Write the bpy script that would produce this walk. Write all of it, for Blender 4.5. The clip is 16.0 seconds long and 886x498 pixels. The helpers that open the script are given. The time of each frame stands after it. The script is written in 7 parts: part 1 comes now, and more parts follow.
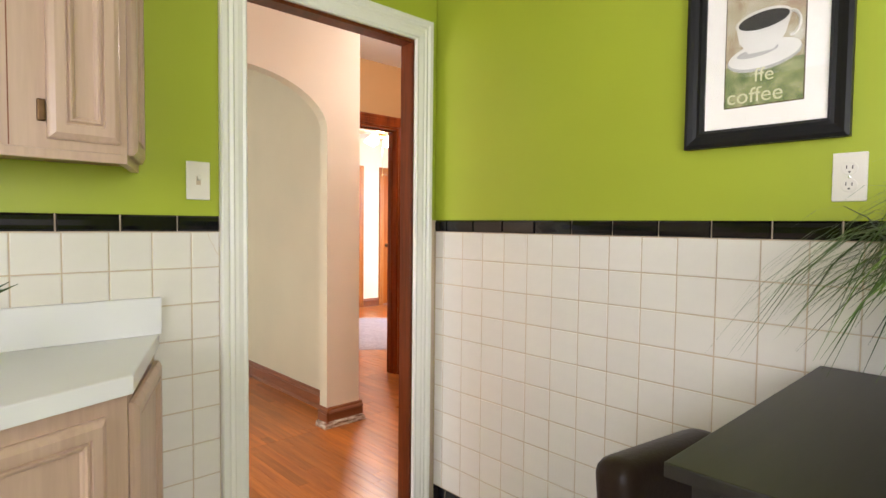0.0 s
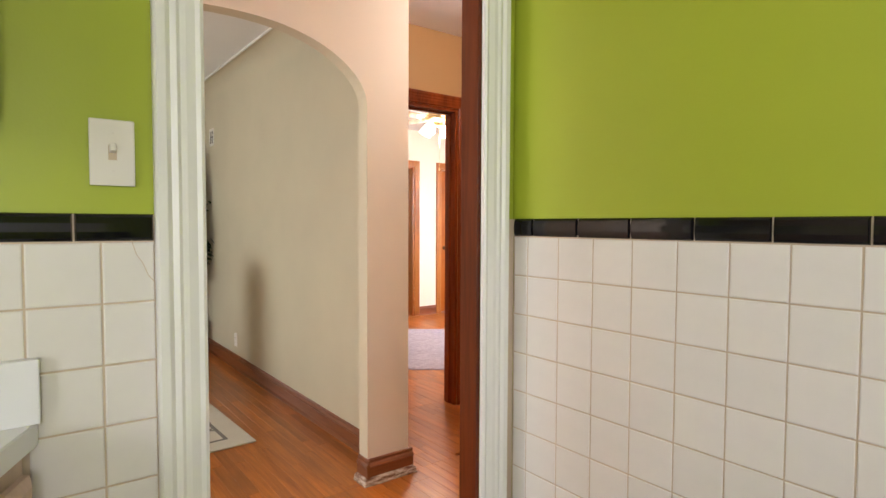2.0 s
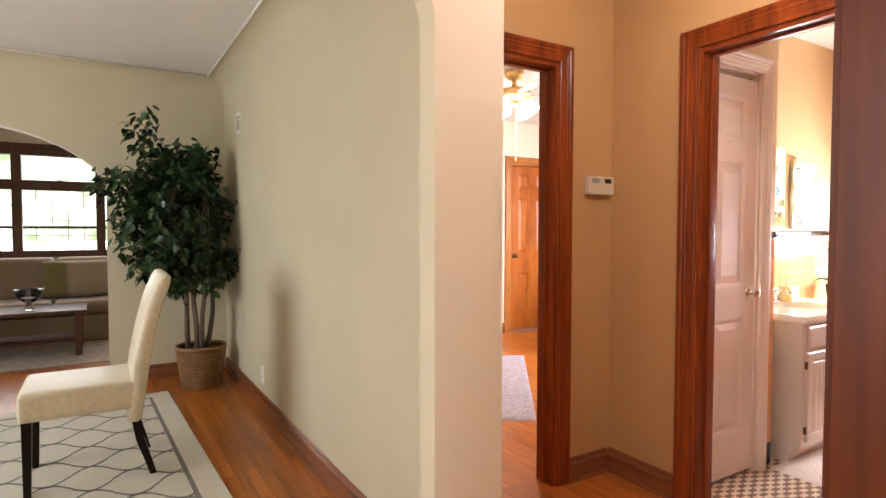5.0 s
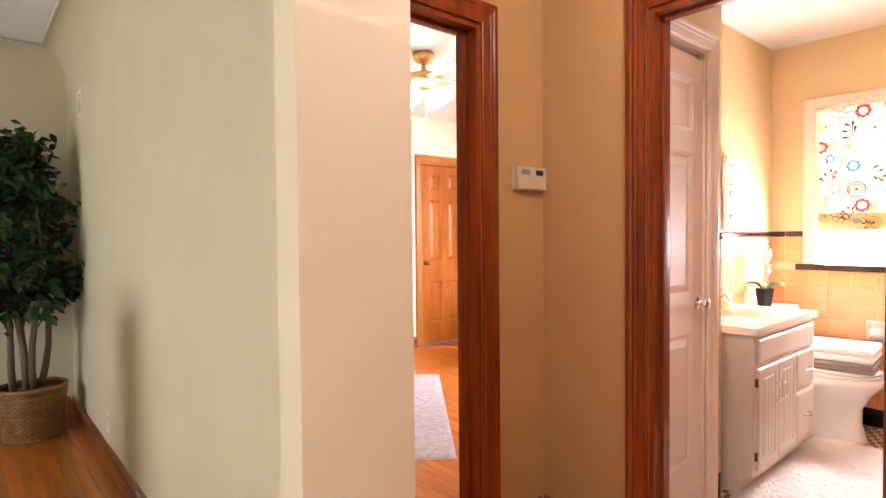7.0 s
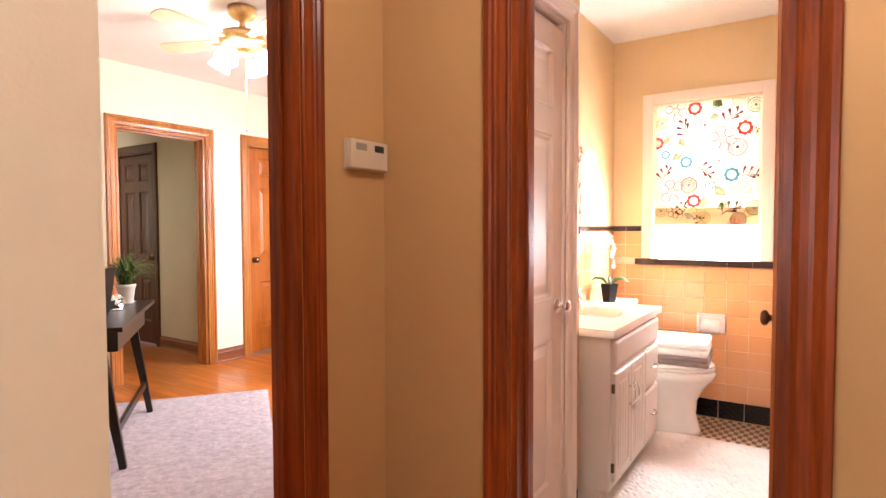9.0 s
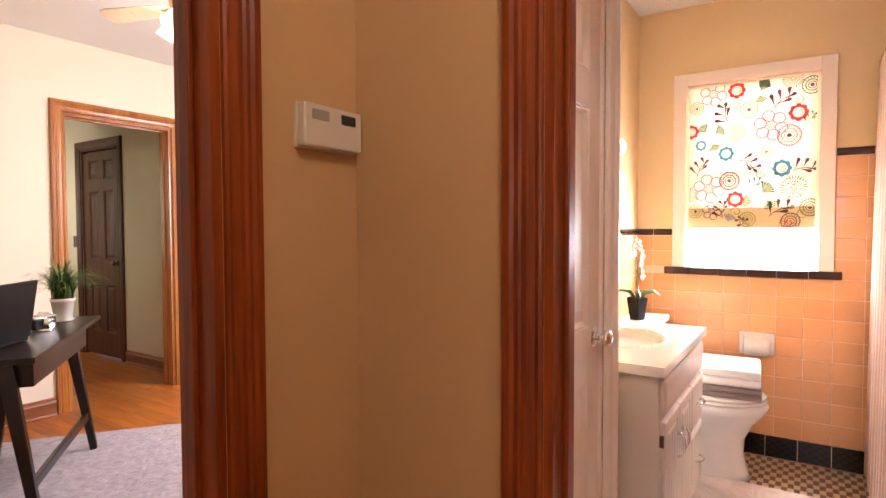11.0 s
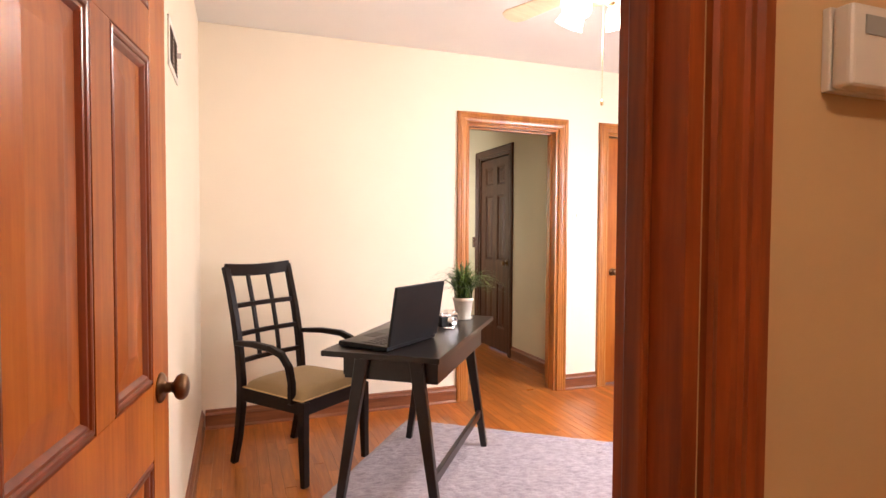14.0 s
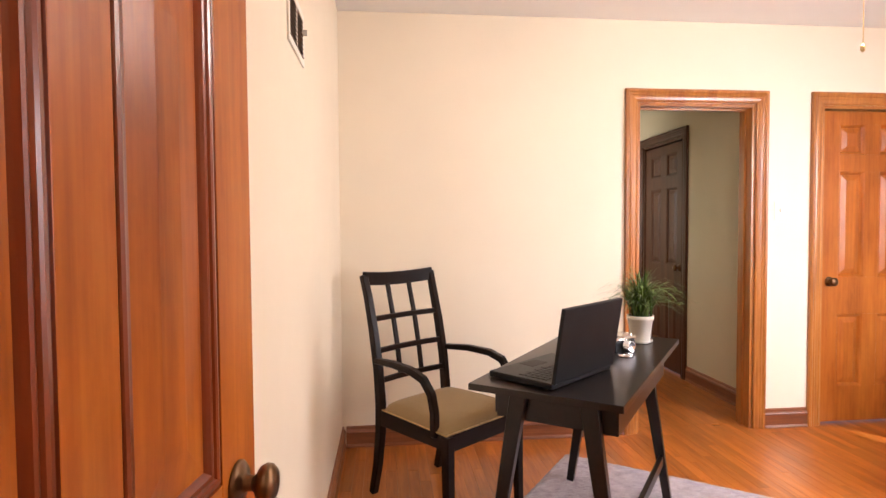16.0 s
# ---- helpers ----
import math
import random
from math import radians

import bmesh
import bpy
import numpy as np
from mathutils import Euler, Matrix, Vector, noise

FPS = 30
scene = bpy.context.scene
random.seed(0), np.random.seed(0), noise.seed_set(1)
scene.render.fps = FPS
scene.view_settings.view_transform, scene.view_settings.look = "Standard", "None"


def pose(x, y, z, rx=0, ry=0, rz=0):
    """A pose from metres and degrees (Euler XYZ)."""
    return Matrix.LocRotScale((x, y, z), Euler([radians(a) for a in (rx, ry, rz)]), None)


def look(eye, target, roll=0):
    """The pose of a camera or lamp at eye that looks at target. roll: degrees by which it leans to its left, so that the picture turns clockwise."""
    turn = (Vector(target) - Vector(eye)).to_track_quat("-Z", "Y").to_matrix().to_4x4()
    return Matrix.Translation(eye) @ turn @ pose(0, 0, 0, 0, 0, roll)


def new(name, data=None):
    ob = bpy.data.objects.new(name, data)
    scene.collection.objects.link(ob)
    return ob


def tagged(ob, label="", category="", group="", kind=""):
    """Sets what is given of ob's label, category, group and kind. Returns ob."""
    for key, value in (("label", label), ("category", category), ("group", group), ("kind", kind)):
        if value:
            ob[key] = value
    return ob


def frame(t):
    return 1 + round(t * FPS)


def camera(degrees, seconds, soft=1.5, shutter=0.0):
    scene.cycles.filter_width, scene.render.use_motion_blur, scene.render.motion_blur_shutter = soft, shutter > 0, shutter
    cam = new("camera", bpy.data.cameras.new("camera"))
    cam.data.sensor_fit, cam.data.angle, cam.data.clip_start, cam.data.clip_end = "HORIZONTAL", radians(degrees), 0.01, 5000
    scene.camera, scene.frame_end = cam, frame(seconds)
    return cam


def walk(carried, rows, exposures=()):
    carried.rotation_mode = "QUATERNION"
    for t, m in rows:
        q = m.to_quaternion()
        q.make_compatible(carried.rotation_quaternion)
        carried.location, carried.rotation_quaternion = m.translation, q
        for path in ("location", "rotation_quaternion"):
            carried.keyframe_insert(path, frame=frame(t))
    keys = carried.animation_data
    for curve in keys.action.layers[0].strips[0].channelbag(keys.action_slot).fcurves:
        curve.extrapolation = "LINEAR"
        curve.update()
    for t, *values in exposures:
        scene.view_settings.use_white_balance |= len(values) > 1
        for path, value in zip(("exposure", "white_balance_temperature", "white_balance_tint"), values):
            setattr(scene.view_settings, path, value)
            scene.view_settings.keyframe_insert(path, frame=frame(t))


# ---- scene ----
cam = camera(76.90, 16.0)
# seconds, place in metres, yaw, pitch and roll in degrees
ROWS = [
    (0.0, -0.001, 0.009, 1.259, -43.13, -2.48, -0.61),
    (0.5, 0.122, 0.156, 1.256, -42.02, -2.24, -0.44),
    (1.0, 0.247, 0.310, 1.255, -40.84, -2.06, -0.39),
    (1.5, 0.373, 0.466, 1.260, -39.14, -2.38, -0.28),
    (2.0, 0.491, 0.632, 1.262, -37.11, -2.51, -0.22),
    (2.5, 0.584, 0.801, 1.262, -35.16, -2.45, -0.25),
    (3.0, 0.667, 0.951, 1.264, -32.86, -2.41, -0.11),
    (3.5, 0.746, 1.116, 1.258, -31.16, -2.10, -0.21),
    (6.0, 1.231, 1.952, 1.265, -33.19, -2.21, 0.39),
    (6.5, 1.329, 2.055, 1.261, -36.51, -1.92, 0.53),
    (7.0, 1.392, 2.127, 1.253, -40.74, -1.56, 0.51),
    (7.5, 1.421, 2.197, 1.247, -45.84, -1.55, 0.24),
    (8.0, 1.533, 2.289, 1.245, -51.11, -1.86, 0.27),
    (8.5, 1.658, 2.355, 1.244, -56.13, -2.37, 0.18),
    (11.0, 2.257, 2.741, 1.256, -56.79, -2.13, 0.17),
    (11.5, 2.319, 2.788, 1.254, -50.60, -1.60, -0.14),
    (12.0, 2.338, 2.833, 1.256, -44.28, -1.60, 0.14),
    (12.5, 2.343, 2.860, 1.270, -37.60, -2.35, 0.50),
    (13.0, 2.374, 2.955, 1.269, -32.01, -2.29, 0.38),
    (13.5, 2.406, 3.068, 1.265, -26.17, -2.13, 0.23),
    (14.0, 2.438, 3.193, 1.267, -20.35, -1.96, -0.30),
    (14.5, 2.454, 3.329, 1.264, -15.54, -1.64, -0.48),
    (15.0, 2.469, 3.461, 1.267, -11.40, -1.57, -0.06),
    (15.5, 2.492, 3.598, 1.280, -8.04, -1.86, 0.35),
    (16.0, 2.496, 3.683, 1.286, -5.79, -2.09, 0.39),
]
EXPOSURE = [(0.0, 1.08), (1.5, 0.96), (2.5, 0.82), (3.1, 0.76), (3.7, 0.82), (4.6, 1.02), (6.0, 1.14), (7.0, 1.2), (8.5, 1.18), (11.0, 0.75), (12.0, 0.88), (13.0, 1.04), (14.5, 1.0), (16.0, 0.85)]
walk(cam, [(t, pose(x, y, z, 90 + pitch, roll, yaw)) for t, x, y, z, yaw, pitch, roll in ROWS], exposures=[(t, e, 5900, 18) for t, e in EXPOSURE])

# ---- world and lights ----
world = bpy.data.worlds.new("World")
scene.world = world
world.use_nodes = True
wn = world.node_tree.nodes
sky = wn.new("ShaderNodeTexSky")
sky.sky_type = "NISHITA"
sky.sun_disc = False
sky.sun_elevation = radians(35)
sky.sun_rotation = radians(150)
world.node_tree.links.new(sky.outputs[0], wn["Background"].inputs[0])
wn["Background"].inputs[1].default_value = 0.06

sun_lamp = bpy.data.lights.new("sun", "SUN")
sun_lamp.energy, sun_lamp.angle, sun_lamp.color = 5.0, radians(0.5), (1.0, 0.94, 0.85)
sun = new("sun", sun_lamp)
sun.matrix_world = look((5.455 + 0.5 * 8, 6.75 - 0.866 * 8, 0.7 * 8), (5.455, 6.75, 0.0))


def window_light(name, eye, target, w, h, watts, colour, spread=180):
    lamp = bpy.data.lights.new(name, "AREA")
    lamp.shape, lamp.size, lamp.size_y, lamp.energy, lamp.color = "RECTANGLE", w, h, watts, colour
    lamp.spread = radians(spread)
    ob = new(name, lamp)
    ob.matrix_world = look(eye, target)
    return ob


def bulb_light(name, at, watts, colour, radius=0.03):
    lamp = bpy.data.lights.new(name, "POINT")
    lamp.energy, lamp.color, lamp.shadow_soft_size = watts, colour, radius
    ob = new(name, lamp)
    ob.location = at
    return ob


DAY = (1.0, 0.955, 0.90)
WARM = (1.0, 0.78, 0.54)
window_light("daylight_kitchen", (0.2, -1.22, 1.5), (1.1, 0.5, 1.05), 1.3, 1.0, 18, DAY)
window_light("daylight_kitchen_side", (-1.96, -0.4, 1.6), (0, -0.4, 1.25), 1.1, 1.0, 21, DAY)
# Added lamp at the unseen hall end, to brighten the hall walls.
window_light("hall_fill_lamp", (-1.46, 2.45, 1.5), (0, 2.45, 1.35), 0.7, 1.4, 15, (1.0, 0.93, 0.84))
window_light("daylight_dining", (-1.96, 4.9, 1.45), (0, 4.9, 1.2), 1.8, 1.3, 35, (0.97, 1.0, 0.89))
window_light("daylight_bath", (5.80, 3.02, 1.14), (4.5, 3.0, 0.9), 0.58, 0.2, 32, DAY)
window_light("daylight_bedroom", (5.98, 4.85, 1.5), (4.5, 6.7, 0.2), 1.3, 1.2, 58, (1.0, 0.95, 0.91), 150)
window_light("daylight_living", (0.62, 9.84, 1.5), (0.62, 8.0, 1.0), 2.2, 1.3, 20, DAY)
window_light("daylight_corridor", (3.92, 8.9, 1.5), (4.6, 9.6, 1.3), 0.7, 1.0, 9, (1.0, 0.95, 0.80))
for z in (1.338, 1.49, 1.642):
    bulb_light("vanity_bulb", (4.97, 3.515, z), 13, WARM, 0.04)
bulb_light("fan_bulbs", (3.93, 5.27, 2.115), 25, (1.0, 0.86, 0.68), 0.12)
bulb_light("hall_bulb", (2.6, 2.5, 2.36), 12, (1.0, 0.89, 0.76), 0.09)

# ---- materials ----
def node_mat(name, rough=0.5, metal=0.0, spec=0.5):
    m = bpy.data.materials.new(name)
    m.use_nodes = True
    n, l = m.node_tree.nodes, m.node_tree.links
    b = n["Principled BSDF"]
    b.inputs["Roughness"].default_value = rough
    b.inputs["Metallic"].default_value = metal
    b.inputs["Specular IOR Level"].default_value = spec
    return m, n, l, b


def coords(n, l, scale=(1, 1, 1)):
    tc = n.new("ShaderNodeTexCoord")
    mp = n.new("ShaderNodeMapping")
    mp.inputs["Scale"].default_value = scale
    l.new(tc.outputs["Object"], mp.inputs["Vector"])
    return mp.outputs["Vector"]


def noise_node(n, l, vec, scale, detail=4.0, rough=0.55):
    t = n.new("ShaderNodeTexNoise")
    t.inputs["Scale"].default_value, t.inputs["Detail"].default_value, t.inputs["Roughness"].default_value = scale, detail, rough
    l.new(vec, t.inputs["Vector"])
    return t.outputs["Fac"]


def ramp(n, l, fac, stops):
    r = n.new("ShaderNodeValToRGB")
    e = r.color_ramp.elements
    while len(e) < len(stops):
        e.new(0.5)
    for k, (at, c) in enumerate(stops):
        e[k].position, e[k].color = at, (*c, 1)
    l.new(fac, r.inputs["Fac"])
    return r.outputs["Color"]


def bump(n, l, b, height, strength, dist=0.002):
    k = n.new("ShaderNodeBump")
    k.inputs["Strength"].default_value, k.inputs["Distance"].default_value = strength, dist
    l.new(height, k.inputs["Height"])
    l.new(k.outputs["Normal"], b.inputs["Normal"])


def mixed(n, l, fac, a, b, mode="MIX"):
    x = n.new("ShaderNodeMix")
    x.data_type, x.blend_type = "RGBA", mode
    for src, sock in ((fac, x.inputs[0]), (a, x.inputs[6]), (b, x.inputs[7])):
        if isinstance(src, (int, float)):
            sock.default_value = src
        elif isinstance(src, tuple):
            sock.default_value = (*src, 1)
        else:
            l.new(src, sock)
    return x.outputs[2]


def tint(c, f):
    return tuple(min(1.0, max(0.0, v * f)) for v in c)


def paint(name, c, rough=0.55, grain=220.0, strength=0.12, vary=0.05, spec=0.35):
    """Rolled or brushed paint: faint blotches, fine roller texture, uneven sheen."""
    m, n, l, b = node_mat(name, rough, 0, spec)
    v = coords(n, l)
    big = noise_node(n, l, v, 1.3, 3)
    col = ramp(n, l, big, [(0.3, tint(c, 1 - vary)), (0.7, tint(c, 1 + vary))])
    l.new(col, b.inputs["Base Color"])
    fine = noise_node(n, l, v, grain, 2)
    bump(n, l, b, fine, strength, 0.001)
    mr = n.new("ShaderNodeMapRange")
    mr.inputs["To Min"].default_value, mr.inputs["To Max"].default_value = rough - 0.08, rough + 0.08
    l.new(noise_node(n, l, v, 9.0, 3), mr.inputs["Value"])
    l.new(mr.outputs[0], b.inputs["Roughness"])
    return m


def wood(name, dark, light, axis="z", rough=0.32, coat=0.25, scale=1.0, per_object=0.0, island=False, spec=0.5):
    """Stained, varnished wood with long grain along one axis."""
    m, n, l, b = node_mat(name, rough, 0, spec)
    s = {"x": (1.2, 16, 16), "y": (16, 1.2, 16), "z": (16, 16, 1.2)}[axis]
    s = tuple(q * scale for q in s)
    v = coords(n, l, s)
    if per_object or island:
        info = n.new("ShaderNodeNewGeometry") if island else n.new("ShaderNodeObjectInfo")
        rnd = info.outputs["Random Per Island"] if island else info.outputs["Random"]
        add = n.new("ShaderNodeVectorMath")
        add.operation = "MULTIPLY_ADD"
        comb = n.new("ShaderNodeCombineXYZ")
        for k in range(3):
            l.new(rnd, comb.inputs[k])
        add.inputs[1].default_value = (37, 53, 71)
        l.new(comb.outputs[0], add.inputs[0])
        l.new(v, add.inputs[2])
        v = add.outputs[0]
    g = noise_node(n, l, v, 1.0, 6, 0.62)
    w = noise_node(n, l, v, 5.0, 3, 0.5)
    col = ramp(n, l, g, [(0.28, dark), (0.5, tuple((p + q) / 2 for p, q in zip(dark, light))), (0.74, light)])
    col = mixed(n, l, 0.22, col, ramp(n, l, w, [(0.35, tint(dark, 0.75)), (0.65, light)]))
    if per_object or island:
        col = mixed(n, l, 1.0, col, ramp(n, l, rnd, [(0.0, (1 - per_object,) * 3), (1.0, (1.0, 1.0, 1.0))]), "MULTIPLY")
    l.new(col, b.inputs["Base Color"])
    bump(n, l, b, w, 0.06, 0.001)
    b.inputs["Coat Weight"].default_value = coat
    b.inputs["Coat Roughness"].default_value = 0.18
    return m


def blotched_wood(name, dark, mid, light):
    """Old varnished pine: broad uneven stain, wandering vertical grain, a clear glossy coat."""
    m, n, l, b = node_mat(name, 0.36, 0, 0.28)
    warp = coords(n, l, (5, 5, 0.9))
    stain = noise_node(n, l, warp, 1.0, 5, 0.6)
    grain = noise_node(n, l, coords(n, l, (60, 60, 2.2)), 1.0, 5, 0.6)
    knots = noise_node(n, l, coords(n, l, (16, 16, 6)), 1.0, 4, 0.7)
    col = ramp(n, l, stain, [(0.30, dark), (0.48, mid), (0.66, light)])
    col = mixed(n, l, 0.26, col, ramp(n, l, grain, [(0.35, tint(dark, 1.1)), (0.65, tint(light, 1.05))]))
    col = mixed(n, l, 0.22, col, ramp(n, l, knots, [(0.28, tint(dark, 0.6)), (0.5, mid), (0.8, light)]))
    l.new(col, b.inputs["Base Color"])
    bump(n, l, b, grain, 0.05, 0.001)
    b.inputs["Coat Weight"].default_value = 0.08
    b.inputs["Coat Roughness"].default_value = 0.22
    return m


def scuffed(name):
    """Pale paint rubbed through to the brown wood under it."""
    m, n, l, b = node_mat(name, 0.5, 0, 0.4)
    rub = noise_node(n, l, coords(n, l, (14, 14, 60)), 1.0, 6, 0.7)
    l.new(ramp(n, l, rub, [(0.40, (0.13, 0.045, 0.02)), (0.50, (0.38, 0.27, 0.19)), (0.60, (0.62, 0.53, 0.43))]), b.inputs["Base Color"])
    bump(n, l, b, rub, 0.15, 0.001)
    return m


def glaze(name, c, rough=0.12, vary=0.06, coat=0.0):
    """Glazed tile; every tile a little different."""
    m, n, l, b = node_mat(name, rough, 0, 0.5)
    info = n.new("ShaderNodeObjectInfo")
    v = coords(n, l)
    blot = noise_node(n, l, v, 25, 3)
    col = ramp(n, l, info.outputs["Random"], [(0.0, tint(c, 1 - vary)), (1.0, tint(c, 1 + vary))])
    col = mixed(n, l, 0.12, col, ramp(n, l, blot, [(0.3, tint(c, 0.85)), (0.7, tint(c, 1.08))]))
    l.new(col, b.inputs["Base Color"])
    bump(n, l, b, noise_node(n, l, v, 18, 2), 0.08, 0.002)
    b.inputs["Coat Weight"].default_value = coat
    return m


def cloth(name, c, grain=420.0, strength=0.5, vary=0.12, rough=0.9, blot=6.0, sheen=0.2):
    m, n, l, b = node_mat(name, rough, 0, 0.2)
    v = coords(n, l)
    f = noise_node(n, l, v, grain, 2, 0.7)
    g = noise_node(n, l, v, blot, 4, 0.6)
    col = ramp(n, l, g, [(0.3, tint(c, 1 - vary)), (0.7, tint(c, 1 + vary))])
    col = mixed(n, l, 0.3, col, ramp(n, l, f, [(0.3, tint(c, 0.7)), (0.7, tint(c, 1.2))]))
    l.new(col, b.inputs["Base Color"])
    bump(n, l, b, f, strength, 0.003)
    b.inputs["Sheen Weight"].default_value = sheen
    return m


def metal(name, c, rough=0.25, vary=0.2):
    m, n, l, b = node_mat(name, rough, 1.0)
    v = coords(n, l)
    g = noise_node(n, l, v, 30, 4)
    l.new(ramp(n, l, g, [(0.3, tint(c, 1 - vary)), (0.7, tint(c, 1 + vary))]), b.inputs["Base Color"])
    mr = n.new("ShaderNodeMapRange")
    mr.inputs["To Min"].default_value, mr.inputs["To Max"].default_value = rough * 0.7, rough * 1.5
    l.new(g, mr.inputs["Value"])
    l.new(mr.outputs[0], b.inputs["Roughness"])
    return m


def glow(name, c, strength):
    m, n, l, b = node_mat(name, 0.3)
    b.inputs["Base Color"].default_value = (*c, 1)
    b.inputs["Emission Color"].default_value = (*c, 1)
    b.inputs["Emission Strength"].default_value = strength
    return m


def glass(name, c=(1, 1, 1), rough=0.02):
    m, n, l, b = node_mat(name, rough)
    b.inputs["Base Color"].default_value = (*c, 1)
    b.inputs["Transmission Weight"].default_value = 1.0
    return m


M_GREEN = paint("lime_green_paint", (0.40, 0.47, 0.035), 0.42, 180, 0.2, 0.05)
M_CREAM = paint("warm_cream_wall_paint", (0.83, 0.735, 0.60), 0.6, 200, 0.16, 0.03)
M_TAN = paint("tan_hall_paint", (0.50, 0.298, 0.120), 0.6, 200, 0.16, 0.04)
M_SAGE = paint("beige_sage_wall_paint", (0.60, 0.53, 0.37), 0.6, 200, 0.16, 0.05)
M_IVORY = paint("ivory_bedroom_paint", (0.80, 0.71, 0.56), 0.6, 200, 0.16, 0.03)
M_BATH = paint("golden_beige_bath_paint", (0.77, 0.57, 0.31), 0.55, 200, 0.16, 0.04)
M_CEIL = paint("flat_white_ceiling_paint", (0.82, 0.80, 0.77), 0.8, 160, 0.2, 0.02)
M_WHITE = paint("white_enamel_trim", (0.84, 0.83, 0.765), 0.32, 90, 0.12, 0.04, 0.5)
M_WDOOR = paint("white_painted_door", (0.84, 0.71, 0.60), 0.48, 90, 0.1, 0.03, 0.5)
M_CAS = wood("red_mahogany_stained_casing", (0.078, 0.0122, 0.002), (0.33, 0.063, 0.0075), "z", 0.36, 0.12, 1.0, 0.0, False, 0.2)
# Same settings as the casing wood, with colours at a bit over half.
M_LINING = wood("dark_brown_lining_wood", (0.050, 0.0105, 0.0025), (0.18, 0.037, 0.0075), "z", 0.36, 0.12, 1.0, 0.0, False, 0.2)
M_HONEY = wood("honey_pine_casing", (0.24, 0.068, 0.010), (0.52, 0.205, 0.038), "z", 0.3, 0.35)
M_DOOR = blotched_wood("amber_varnished_pine_door", (0.14, 0.022, 0.002), (0.42, 0.108, 0.009), (0.62, 0.215, 0.024))
M_HONEYDOOR = blotched_wood("honey_varnished_closet_door", (0.17, 0.037, 0.004), (0.36, 0.098, 0.010), (0.51, 0.172, 0.022))
M_BEAD = wood("dark_red_door_moulding", (0.13, 0.018, 0.003), (0.28, 0.055, 0.009), "z", 0.28, 0.3)
M_DARKDOOR = wood("dark_brown_door_wood", (0.045, 0.016, 0.008), (0.11, 0.045, 0.022), "z", 0.42, 0.05, 1.0, 0.0, False, 0.3)
M_BASE = wood("brown_stained_baseboard", (0.12, 0.032, 0.011), (0.31, 0.105, 0.036), "y", 0.35, 0.3)
M_BASEX = wood("brown_stained_baseboard_across", (0.12, 0.032, 0.011), (0.31, 0.105, 0.036), "x", 0.35, 0.3)
M_PLANK = wood("amber_oak_floor_strip", (0.29, 0.066, 0.007), (0.68, 0.225, 0.030), "y", 0.3, 0.08, 1.0, 0.3)
M_PLANKJ = wood("amber_oak_floor_strips", (0.29, 0.066, 0.007), (0.68, 0.225, 0.030), "y", 0.3, 0.08, 1.0, 0.3, True)
M_SUB = paint("dark_subfloor", (0.06, 0.025, 0.012), 0.8)
M_TILE = glaze("cream_white_wall_tile", (0.80, 0.765, 0.70), 0.16, 0.025)
M_BLACKT = glaze("black_glazed_tile", (0.006, 0.006, 0.007), 0.08, 0.1)
M_GROUT = paint("tan_stained_grout", (0.58, 0.47, 0.34), 0.85, 300, 0.4, 0.15)
M_PEACH = glaze("peach_glazed_tile", (0.76, 0.40, 0.17), 0.12, 0.06)
M_BROWNT = glaze("dark_brown_glazed_tile", (0.035, 0.016, 0.012), 0.1, 0.15)
M_GROUTW = paint("pale_peach_grout", (0.80, 0.58, 0.38), 0.85, 300, 0.3, 0.08)
M_CAB = wood("pickled_oak_cabinet", (0.50, 0.345, 0.25), (0.60, 0.435, 0.325), "z", 0.38, 0.12)
M_LAM = paint("white_laminate", (0.80, 0.80, 0.79), 0.4, 60, 0.0, 0.015, 0.5)
M_BLACKW = wood("black_brown_furniture_wood", (0.005, 0.0028, 0.002), (0.018, 0.009, 0.006), "x", 0.32, 0.03, 1.0, 0.0, False, 0.16)
M_BLACKP = paint("black_plastic", (0.010, 0.010, 0.011), 0.42, 500, 0.1, 0.1, 0.25)
M_PLATE = paint("ivory_switch_plastic", (0.82, 0.78, 0.70), 0.3, 60, 0.02, 0.01, 0.5)
M_SLOT = paint("dark_slot", (0.03, 0.028, 0.025), 0.6)
M_BRASS = metal("aged_brass", (0.72, 0.52, 0.25), 0.3)
M_BRONZE = metal("antique_bronze", (0.16, 0.09, 0.045), 0.32)
M_CHROME = metal("chrome", (0.8, 0.8, 0.8), 0.09, 0.04)
M_GLASS = glass("clear_glass")


# ---- building blocks ----
def part(name, bm, material, parent=None, label="", smooth=False):
    """Links a bmesh as one mesh object under a thing or part; frees it."""
    me = bpy.data.meshes.new(name)
    bm.to_mesh(me)
    bm.free()
    for m in material if isinstance(material, (list, tuple)) else [material]:
        me.materials.append(m)
    if smooth:
        me.polygons.foreach_set("use_smooth", [True] * len(me.polygons))
    ob = new(name, me)
    if parent:
        ob.parent = parent
    if label:
        ob["label"] = label
    return ob


def empty(name, at=(0, 0, 0), turn=0.0, label="", category="", group="", kind=""):
    ob = new(name)
    ob.empty_display_size = 0.1
    ob.matrix_world = pose(*at, 0, 0, turn)
    return tagged(ob, label, category, group, kind)


